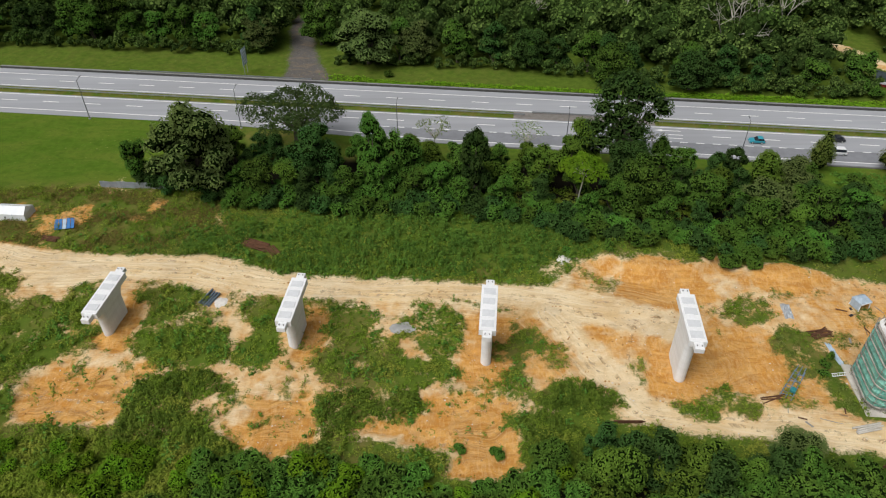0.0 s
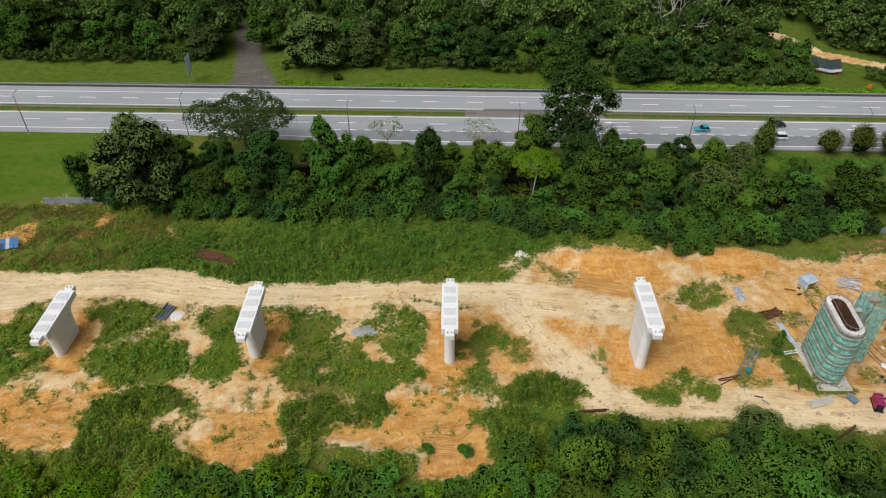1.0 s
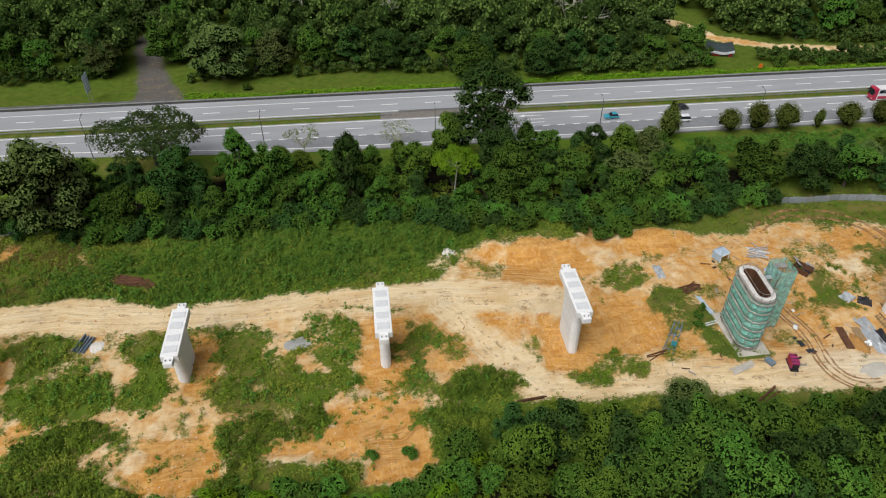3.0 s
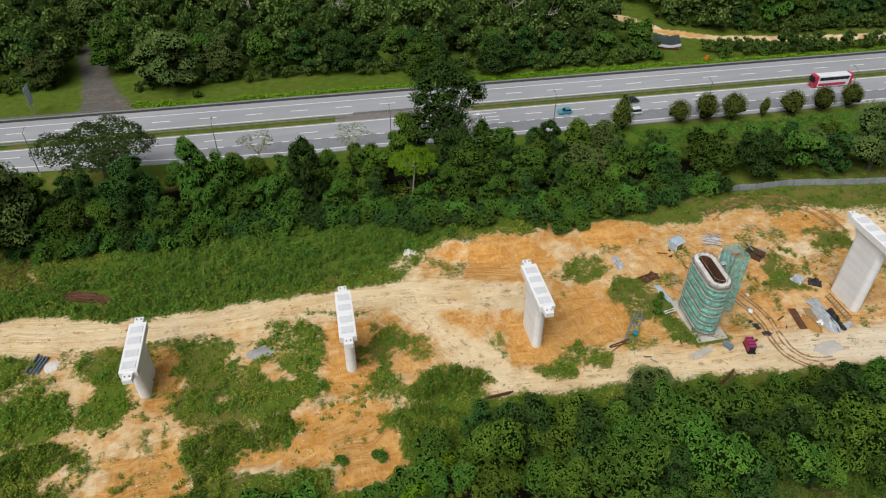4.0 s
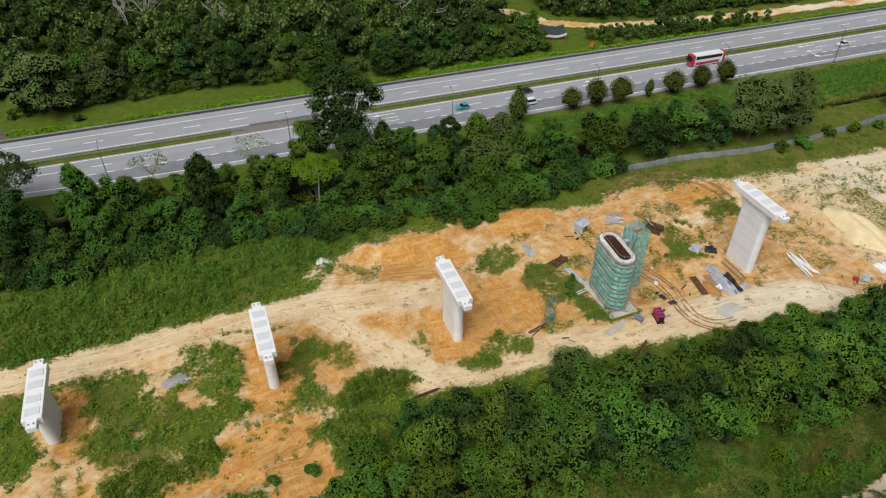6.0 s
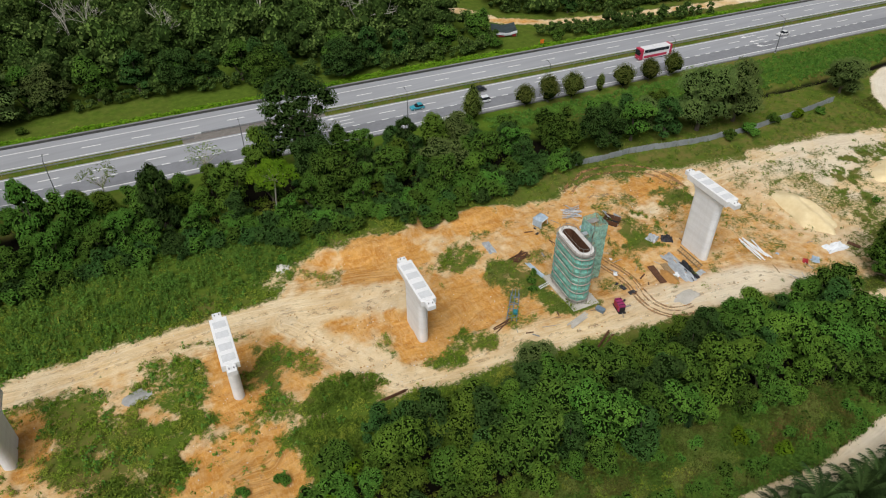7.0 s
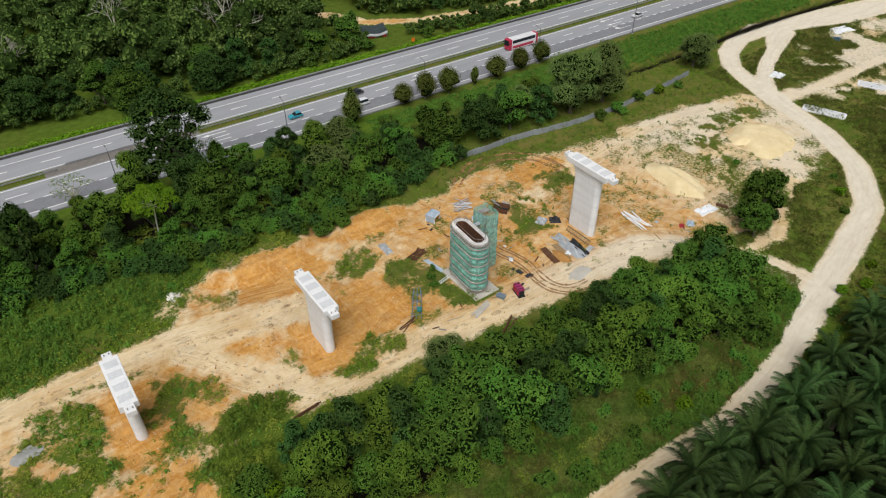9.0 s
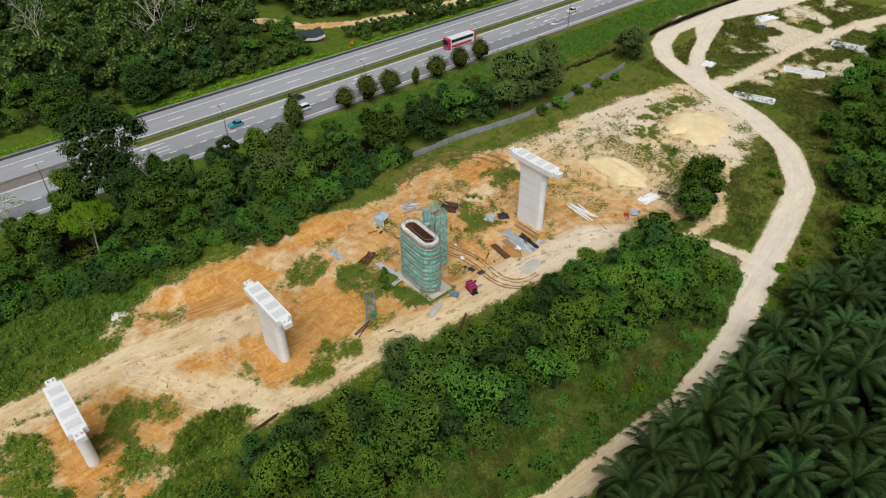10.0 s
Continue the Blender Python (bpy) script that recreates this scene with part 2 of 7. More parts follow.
BELT = [(-62, 138), (-45, 128), (-20, 125), (20, 122), (45, 115), (70, 112), (95, 112), (100, 120), (88, 131), (60, 139), (20, 140), (-20, 144), (-58, 144)]
HEDGE = [(-70, 132.5), (-45, 124), (-20, 120), (18, 117.5), (26, 112), (40, 108), (60, 105.5), (88, 106), (98, 108), (100, 113), (45, 116), (20, 124), (-20, 127), (-70, 138)]
NEAR_WOOD = [(17, 60), (25, 60), (47, 58), (66, 54.5), (88, 51.5), (104, 47.5), (109, 42), (105, 32), (96, 29), (84, 34), (70, 38), (55, 39), (40, 41), (4, 47), (14, 53)]
LOW_SHRUB = [(-78, 61), (-50, 62.5), (-30, 58), (-8, 58), (-3, 55.5), (3, 54), (13, 54.5), (16, 61), (20, 60), (8, 46), (-78, 40)]
PALM_FIELD = [(45, 21), (62, 20), (80, 17), (98, 17.5), (118, 17), (128, 8), (140, -6), (140, -30), (60, -30), (40, 5)]
DRAIN = [(60, 139, 1.2), (90, 132, 1.3), (111, 126, 1.3), (135, 120.5, 1.4), (168, 112.5, 1.5), (199, 110, 1.6), (260, 104, 2), (330, 96, 2)]
PADS = [(-92, 121, 5, 2.5, 0), (44, 97, 9, 5, 0), (66, 100, 8, 4, 0), (108, 92, 9, 4, -10)]
PALES = [(24, 103, 4, 4, 0), (225, 62, 14, 3, -10), (262, 80, 9, 6, 0)]
GREENS = [(108, 84, 4, 2.4, 20), (136, 50, 9, 5, 0), (144, 38, 16, 5.5, 22),
          (162, 50, 8, 2.5, 40), (102, 70, 2, 2, 0), (105, 52, 4, 1.5, 0),
          (211, 95.5, 13, 2.8, 14)]

# patches of weeds and of orange clay on the site
SITE_WEST = [(-94.1, 104.1), (-86.5, 102.4), (-68.6, 99), (-53.4, 102.4), (-36.2, 99), (-8.9, 95.8), (8, 94.3), (23.4, 99), (21.6, 78.9), (18.1,
          67.3), (12.7, 65.1), (12.8, 57.7), (9.4, 56.5), (1.3, 57.1), (0.5, 61.1), (-7.1, 61.9), (-15.8, 63.6), (-17.2, 61.1), (-22, 59.9), (-24.2,
          58), (-28.6, 59.6), (-32.3, 61.1), (-35.5, 63.6), (-46.1, 62.1), (-51.9, 63.9), (-59.2, 64.9), (-68.1, 65.4), (-74.3, 67.3)]
WEEDS_A = [(-94.1, 104.1), (-84, 102.7), (-80.9, 99.9), (-80.1, 95.8), (-77.6, 94), (-70.6, 93.5), (-68.3, 98.2), (-65.8, 98.5), (-65.3, 92), (-64.5,
          87.6), (-62, 85.5), (-62, 82.6), (-66.8, 80.2), (-67.6, 77.7), (-68.6, 75.8), (-70, 72.9), (-69.2, 69.4), (-67.4, 66.7), (-68.2, 65.7),
          (-74, 66.7)]
WEEDS_B = [(-57.7, 98.5), (-49.9, 97.7), (-45, 95.5), (-44.5, 92), (-41.9, 89.8), (-40.1, 86.9), (-37.4, 82.6), (-37.1, 78.7), (-41, 77.4), (-45.9,
          78.1), (-50.8, 81.2), (-54.5, 84.9), (-53.1, 89.8), (-55.7, 94.3)]
WEEDS_C = [(-37.4, 92.8), (-35.7, 94.6), (-31, 94.6), (-29, 92), (-29.3, 84.2), (-29.8, 77.9), (-35.6, 78.7), (-35.6, 82.6), (-33.3, 84.2), (-34.9,
          88.4)]
WEEDS_D = [(-50.6, 73.8), (-49, 75.8), (-42.8, 77.1), (-38.1, 77.1), (-35.3, 72.6), (-40.2, 71.1), (-40.7, 68.3), (-36.3, 66.7), (-34.5, 64.6),
          (-30.6, 61.1), (-44.7, 60.6), (-50.1, 62.6), (-50.3, 67.8), (-50.7, 71.5)]
WEEDS_E = [(-21, 93.1), (-17.1, 93.1), (-13.8, 88.4), (-9.1, 84.2), (-6.9, 80.2), (-1.1, 78.9), (1, 76.2), (-1.3, 74.3), (-5.9, 73.1), (-8.7, 73.7),
          (-13.3, 74.3), (-17, 73.7), (-21.4, 77.4), (-21.1, 80.2), (-19, 84.2)]
WEEDS_F = [(-6.9, 86.2), (-5.1, 91.6), (0.6, 93.1), (2.5, 90.5), (2.8, 86.9), (1.1, 82.8), (1.5, 77.1), (0.4, 73.8), (-1.5, 77.7), (-2.8, 82.2),
          (-5.8, 83.9)]
WEEDS_G = [(-20.3, 71.5), (-15.9, 72.9), (-13.2, 72.9), (-8.5, 71.1), (-4, 71.7), (-3.2, 69.2), (-7.4, 67.6), (-11.8, 67.6), (-15.9, 64.3), (-16.7,
          61.1), (-22, 59.9), (-19, 62.1), (-17.9, 65.1), (-19.7, 68.3)]
WEEDS_H = [(12.5, 87.2), (17.7, 87.2), (21.3, 82.2), (20.8, 78.7), (18.1, 77.4), (17.6, 81.5), (15.8, 83.5), (14.4, 82.2), (13.5, 76.4), (13.8, 72.3),
          (11.7, 72.3), (11.7, 77.7), (11.1, 81.5)]
WEEDS_I = [(16.5, 71.7), (18.6, 74.6), (22.9, 75.2), (27.3, 72.9), (28.4, 70.3), (26.3, 68.5), (20.9, 68.3), (17.1, 69.2)]
WEEDS_J = [(10.6, 67), (15.7, 68.9), (19.9, 67), (21.3, 64.9), (28.1, 64.3), (26.2, 55.5), (13, 55.5), (12.4, 58.2), (12.5, 62.1), (12, 65.1)]
WEEDS_K = [(-62, 65.5), (-52.4, 65.1), (-41, 62.1), (-39, 55.5), (-63.1, 55.5), (-73.7, 66.2)]
CLAY_A = [(-59.8, 96.9), (-56, 95.4), (-53.1, 89.8), (-54.1, 84.6), (-55.2, 81.2), (-60.9, 81.9), (-63, 83.9), (-62.1, 86.5), (-58.2, 85.5), (-56.9,
          89.8)]
CLAY_B = [(-67.3, 77.1), (-62.3, 78.7), (-55.3, 77.7), (-47.6, 78.9), (-46.6, 77.1), (-50.2, 73.8), (-50.7, 71.5), (-50.4, 68.1), (-52.4, 65.4),
          (-59.5, 65.7), (-66, 66.2), (-68.9, 69.2), (-68.8, 72.3)]
CLAY_C = [(-25, 93.5), (-20.7, 92.3), (-19.3, 86.9), (-20.2, 81.9), (-23.2, 78.3), (-25.7, 78.9), (-26.1, 84.2)]
CLAY_D = [(-31.2, 71.5), (-20.4, 72.3), (-18.7, 67.3), (-18.9, 62.6), (-23.8, 60.6), (-24.3, 58.7), (-27.8, 59.6), (-32.7, 62.6), (-35.3, 64.9),
          (-30.3, 67.3)]
CLAY_E = [(3.5, 89.8), (6.9, 92), (10.9, 91), (13.4, 86.9), (13.4, 81.5), (12.5, 76.4), (10.8, 72.6), (2.2, 73.8), (2.7, 81.5), (4.3, 84.2)]
CLAY_F = [(-4.4, 71.1), (1.5, 73.4), (12.5, 71.7), (11.5, 67.3), (12.2, 63.1), (12.7, 58.7), (9.4, 56.8), (1.3, 57.5), (1.4, 61.6), (-3.7, 62.1),
          (-12.5, 65.1), (-15.9, 64.3), (-11.8, 67.6), (-7.4, 67.6), (-3.2, 69.2)]
CLAY_G = [(35.7, 85.5), (41.4, 89.1), (45.5, 85.5), (50.1, 84.4), (57.9, 84.2), (59, 78.9), (55.9, 72.6), (44.4, 72.6), (40.8, 69.7), (34, 71.1),
          (33.2, 76.4)]
CLAY_H = [(32.8, 100.3), (38.8, 105.3), (46.2, 103.5), (51.9, 99.4), (51.6, 94), (42.9, 91), (34.8, 91.6), (33, 95.5)]
WEEDS_L = [(36.8, 69.8), (42.2, 71.4), (45.5, 73.1), (47.7, 71.4), (50.7, 69.2), (46.4, 67.5), (42, 67.5), (37.8, 68.3)]
WEEDS_M = [(59.3, 85.5), (64.2, 85.2), (67, 79.5), (66.9, 74.4), (67.3, 69.6), (71.3, 67), (66.8, 66.2), (62.9, 68.8), (63.3, 75.2), (59.1, 78),
          (57.9, 81.8)]
WEEDS_O = [(106.3, 88), (112.5, 90.1), (114.5, 87.4), (111.9, 82.4), (105.5, 83.3)]
WEEDS_P = [(52.6, 93.6), (58.8, 93.6), (57.7, 89.4), (52.1, 89.8)]
WEEDS_Q = [(133.6, 79), (151.2, 79.2), (167.5, 80), (178.8, 75.2), (171.3, 69.1), (161.6, 72.9), (154.2, 71.4), (146.9, 63.7), (143.4, 57.2), (136.2, 58.4), (138.3, 64.2), (142.7, 70.2), (140.7, 75.1)]
WEEDS_T = [(90.2, 88.1), (98.1, 87.8), (100.9, 79.4), (97.3, 71.9), (88.1, 68.2), (85.6, 71.3), (83.9, 79.1)]
WEED_PATCHES = (WEEDS_A, WEEDS_B, WEEDS_C, WEEDS_D, WEEDS_E, WEEDS_F, WEEDS_G, WEEDS_H, WEEDS_I, WEEDS_J, WEEDS_K, WEEDS_L, WEEDS_M, WEEDS_O, WEEDS_P)
CLAY_PATCHES = (CLAY_A, CLAY_B, CLAY_C, CLAY_D, CLAY_E, CLAY_F, CLAY_G, CLAY_H)


def patches(x, y, outlines, pad=6.0):
    """Signed distance to the nearest of several outlines."""
    d = np.full(np.shape(x), 1e3)
    for pts in outlines:
        px, py = [p[0] for p in pts], [p[1] for p in pts]
        near = (x > min(px) - pad) & (x < max(px) + pad) & (y > min(py) - pad) & (y < max(py) + pad)
        if near.any():
            d[near] = np.minimum(d[near], poly(x[near], y[near], pts))
    return d


def nearest(x, y, spots):
    d = np.full(np.shape(x), 1e9)
    for p in spots:
        d = np.minimum(d, spot(x, y, *p))
    return d


def masks(x, y):
    """How bare the ground is, how red, how dry, how mown, at (x, y): each 0 to 1."""
    wob = (fbm(x, y, 9, 3) - 0.5) * 7 + (fbm(x, y, 2.6, 5, 3) - 0.5) * 4.0
    wx, wy = x + (fbm(x, y, 7, 81) - 0.5) * 9, y + (fbm(x, y, 7, 83) - 0.5) * 8
    sparse = smooth(fbm(x, y, 3.4, 27), 0.5, 0.6)
    tracks = np.minimum(np.minimum(along(x, y, TRACK_UPPER), along(x, y, TRACK_LOWER)), np.minimum(along(x, y, TRACK_TOP), along(x, y, TRACK_SIDE))) + wob * 0.4
    roads = np.minimum(np.minimum(along(x, y, DIRT_ROAD), along(x, y, LOOP_ROAD)), along(x, y, FAR_TRACK) + wob * 0.15) + wob * 0.05
    yard = along(x, y, YARD_PATH) + wob * 0.6
    field = poly(x, y, OPEN) + wob * 0.8
    rag = (fbm(x, y, 3.2, 8) - 0.5) * 3.4 + (fbm(x, y, 1.2, 9, 2) - 0.5) * 1.6
    clay = np.minimum(patches(x, y, CLAY_PATCHES), nearest(x, y, PADS)) + rag * 1.2
    west = patches(x, y, (SITE_WEST,), 10) + rag
    weeds = np.minimum(patches(x, y, WEED_PATCHES) + rag * 1.5 - 0.7, patches(x, y, (WEEDS_Q, WEEDS_T)) + rag + 5.0 * (1 - smooth(fbm(x, y, 2.2, 49, 3), 0.47, 0.6)))
    pales = nearest(wx, wy, PALES) + wob * 0.9
    greens = nearest(wx, wy, GREENS) + wob * 0.7
    speck = smooth(fbm(x, y, 7, 21), 0.54, 0.66)
    east = smooth(x, 80, 125)
    bare = np.maximum(soft(west, 1.4) * (1 - 0.5 * smooth(fbm(x, y, 2.8, 47), 0.5, 0.62)), soft(field, 2.2) * (1 - 0.5 * np.maximum(speck, 0.9 * east * smooth(fbm(x, y, 4, 22), 0.5, 0.64))))
    bare = np.maximum(bare, soft(clay, 1.5) * (1 - 0.5 * smooth(20 - x, 0, 4) * smooth(fbm(x, y, 2.4, 48), 0.52, 0.64)))
    bare = np.maximum(bare, soft(pales, 3) * (1 - 0.5 * sparse))
    bare = bare * (1 - soft(greens, 1.6) * (1 - 0.45 * east))
    tracks = np.maximum(tracks, -np.minimum(greens, weeds) - 1.0)
    bare = bare * (1 - soft(weeds, 1.5) * (1 - 0.45 * sparse))
    bare = np.maximum(bare, np.maximum(np.maximum(soft(tracks, 1.4), soft(yard, 2.0)), soft(roads, 0.5)))
    meadow = smooth(fbm(x, y, 6, 33), 0.6, 0.72) * soft(spot(x, y, -75, 120, 32, 14), 8) * 0.7
    yard_ground = smooth(fbm(x, y, 8, 44), 0.46, 0.6) * soft(poly(x, y, [(196, 70), (230, 90), (300, 80), (300, 30), (240, 30), (205, 45)]), 6) * 0.75
    bare = np.maximum(bare, np.maximum(meadow, yard_ground))
    tan = (0.3 + 0.34 * fbm(x, y, 6, 46) + 0.14 * smooth(x, 55, 75)) * np.maximum(soft(field, 2), soft(west, 2)) * (1 - 0.8 * smooth(x, 110, 150))
    red = np.maximum(np.maximum(soft(clay, 1.2), tan), 0.75 * np.maximum(soft(field, 3) * smooth(fbm(x, y, 12, 17), 0.42, 0.62) * (1 - 0.78 * smooth(x, 55, 85)), 0.55 * smooth(fbm(x, y, 12, 19), 0.45, 0.6) * (y < 96) * (1 - 0.85 * smooth(x, 105, 150))))
    red = np.maximum(red, 0.8 * soft(spot(x, y, -78, 119, 32, 12), 4))
    red = np.maximum(red, 0.7 * soft(along(x, y, FAR_TRACK), 2) * smooth(fbm(x, y, 12, 18), 0.4, 0.6))
    red = red * (1 - 0.85 * np.maximum(soft(tracks + 1, 1.5), np.maximum(soft(along(x, y, DIRT_ROAD), 1), soft(yard, 2))))
    grey = soft(along(x, y, GRAVEL) + wob * 0.3, 2)
    dry = (1 - 0.7 * smooth(road_uv(x, y)[1], 0, 5)) * np.maximum(np.maximum(smooth(fbm(x, y, 16, 41), 0.42, 0.66), np.maximum(0.9 * soft(spot(x, y, -78, 118, 32, 12), 6), soft(spot(x, y, 108, 102, 42, 6, -12), 4))), smooth(x, 110, 150) * smooth(fbm(x, y, 9, 43), 0.3, 0.6))
    dry = np.maximum(dry, 0.85 * smooth(x, 58, 75) * soft(field, 3))
    dry = np.maximum(dry, np.maximum(0.8 * smooth(x, 186, 200), 0.9 * soft(spot(x, y, 140, 98, 62, 7, -12), 3)))
    u, v = road_uv(x, y)
    dry = np.maximum(dry, 0.8 * smooth(-np.abs(v), -4, -3))
    lawn = np.maximum((1 - 0.85 * smooth(x, 92, 112)) * soft(poly(x, y, [(-160, 175), (-160, 134), (-72, 133), (-60, 160), (-40, 158), (-30, 152), (60, 144), (60, 130), (180, 100), (190, 125), (60, 150)]), 2),
                      0.12 * smooth(v, ROAD_FAR - 1, ROAD_FAR))
    lawn = lawn * (1 - 0.8 * (v > 12) * smooth(u, 55, 75))
    return np.maximum(bare, grey), red * (1 - grey), dry, lawn


def stone_masks(x, y):
    """Where the ground is chalky white road, grey gravel, and near-black: the muddy drain, and shade painted under
    plants.
    """
    wob = (fbm(x, y, 9, 3) - 0.5) * 3
    chalk = soft(np.minimum(along(x, y, DIRT_ROAD), along(x, y, LOOP_ROAD)) + wob * 0.4, 1.2) * smooth(x, 50, 112) * 0.95 + 0.6 * soft(along(x, y, YARD_PATH), 2)
    chalk = np.maximum(chalk, 0.7 * smooth(x, 195, 205) * smooth(fbm(x, y, 8, 44), 0.44, 0.56))
    chalk = np.maximum(chalk, 0.6 * soft(poly(x, y, OPEN), 2) * smooth(x, 112, 150) * smooth(fbm(x, y, 7, 57), 0.4, 0.6))
    chalk = np.maximum(chalk, 0.55 * soft(along(x, y, TRACK_LOWER) + wob, 1.5) * smooth(x, 60, 100))
    # shade painted on the ground below belt, thicket, palms and shrubs
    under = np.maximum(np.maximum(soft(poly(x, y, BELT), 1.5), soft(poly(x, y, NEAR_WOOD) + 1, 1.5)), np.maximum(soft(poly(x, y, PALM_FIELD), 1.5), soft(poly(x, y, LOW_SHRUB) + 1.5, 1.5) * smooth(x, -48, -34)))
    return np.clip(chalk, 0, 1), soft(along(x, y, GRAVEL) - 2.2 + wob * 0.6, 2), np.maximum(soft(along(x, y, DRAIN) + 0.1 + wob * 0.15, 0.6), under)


def ground_z(x, y):
    u, v = road_uv(x, y)
    off = np.maximum(np.maximum(ROAD_NEAR - v, v - ROAD_FAR), 0)
    z = (fbm(x, y, 30, 2) - 0.5) * 1.2 + (fbm(x, y, 4, 7, 3) - 0.5) * 0.35
    z = z + 2.0 * smooth(-spot(x, y, 43, 106.5, 13, 6.5), -0.8, 1.6) + 1.2 * smooth(-spot(x, y, 66, 102, 10, 3.5), -0.5, 3)
    dug = patches(x, y, CLAY_PATCHES[:7]) + (fbm(x, y, 3.2, 8) - 0.5) * 2.4
    z = z + smooth(-dug, -0.4, 0.5) * ((fbm(x + 0.5 * y, y * 1.6, 2.6, 58, 2) - 0.5) * 0.7 - 0.45)
    z = z - 1.9 * smooth(-along(x, y, DRAIN), -1.6, 0.6)
    calm = np.minimum(smooth(off, 1, 7), smooth(np.minimum(along(x, y, DIRT_ROAD), along(x, y, TRACK_UPPER)) + 1, 0, 6) * 0.75 + 0.25)
    return z * calm


def sweep(x, y):
    """The distance across the nearest track, or out from the middle of a pad, and how worn it is there."""
    best, second, across = np.full(x.shape, 1e9), np.full(x.shape, 1e9), np.zeros(x.shape)
    for pts in (TRACK_UPPER, TRACK_LOWER, TRACK_TOP, DIRT_ROAD, LOOP_ROAD):
        near, side, wide = np.full(x.shape, 1e9), np.zeros(x.shape), np.zeros(x.shape)
        for (ax, ay, aw), (bx, by, bw) in zip(pts[:-1], pts[1:]):
            dx, dy = bx - ax, by - ay
            t = np.clip(((x - ax) * dx + (y - ay) * dy) / (dx * dx + dy * dy), 0, 1)
            ex, ey = x - ax - t * dx, y - ay - t * dy
            d = np.hypot(ex, ey)
            hit = d < near
            near = np.where(hit, d, near)
            side = np.where(hit, d * np.sign(dx * ey - dy * ex), side)
            wide = np.where(hit, aw + t * (bw - aw), wide)
        key = near - wide
        win = key < best
        second = np.where(win, best, np.minimum(second, key))
        across = np.where(win, side + 60.0 * len(pts), across)
        best = np.where(win, key, best)
    worn = smooth(second - best, 0.3, 2.0) * smooth(-best, -7, -2)
    for cx, cy, rx, ry, turn in [(43, 80.5, 18, 12, -8), (7.5, 80, 6.5, 8, 0), (108, 91, 12, 5, -10), (-57.2, 88, 5, 6, 0), (-24, 87, 5, 6, 0)]:
        d = spot(x, y, cx, cy, rx, ry, turn)
        inner = d < 0
        across = np.where(inner, d + 40.0 * cx + (fbm(x, y, 11, 93) - 0.5) * 9, across)
        worn = np.where(inner, 0.45 * smooth(-d, 0.2, 1.6) * smooth(fbm(x, y, 5, 95), 0.42, 0.62), worn * smooth(d, 0.2, 1.6))
    for cx, cy, rx, ry, turn in [(7.6, 65, 6.6, 7.2, 0), (-60, 73, 13, 8, 8), (-28, 69, 10, 8, 0)]:
        d = spot(x, y, cx, cy, rx, ry, turn)
        across = np.where(d < 0, y - 0.12 * x + (fbm(x, y, 10, 97) - 0.5) * 10, across)
        worn = np.where(d < 0, 0.85 * smooth(-d, 0.2, 1.6) * smooth(fbm(x, y, 5, 95), 0.36, 0.56), worn)
    return across + (fbm(x, y, 6, 91) - 0.5) * 1.6, worn


def spread(lo, hi, step, reach, more=0.0):
    """Even steps within lo..hi, wider ones for some metres more, then ever longer ones out to reach."""
    mid = list(np.arange(lo, hi + step / 2, step))
    mid += list(np.arange(mid[-1] + 1.4, mid[-1] + more, 1.4))
    hi = mid[-1]
    out, s = [], step
    while (out[-1] if out else 0) < reach:
        s *= 1.35
        out.append((out[-1] if out else 0) + s)
    return np.array([lo - o for o in out[::-1]] + mid + [hi + o for o in out])


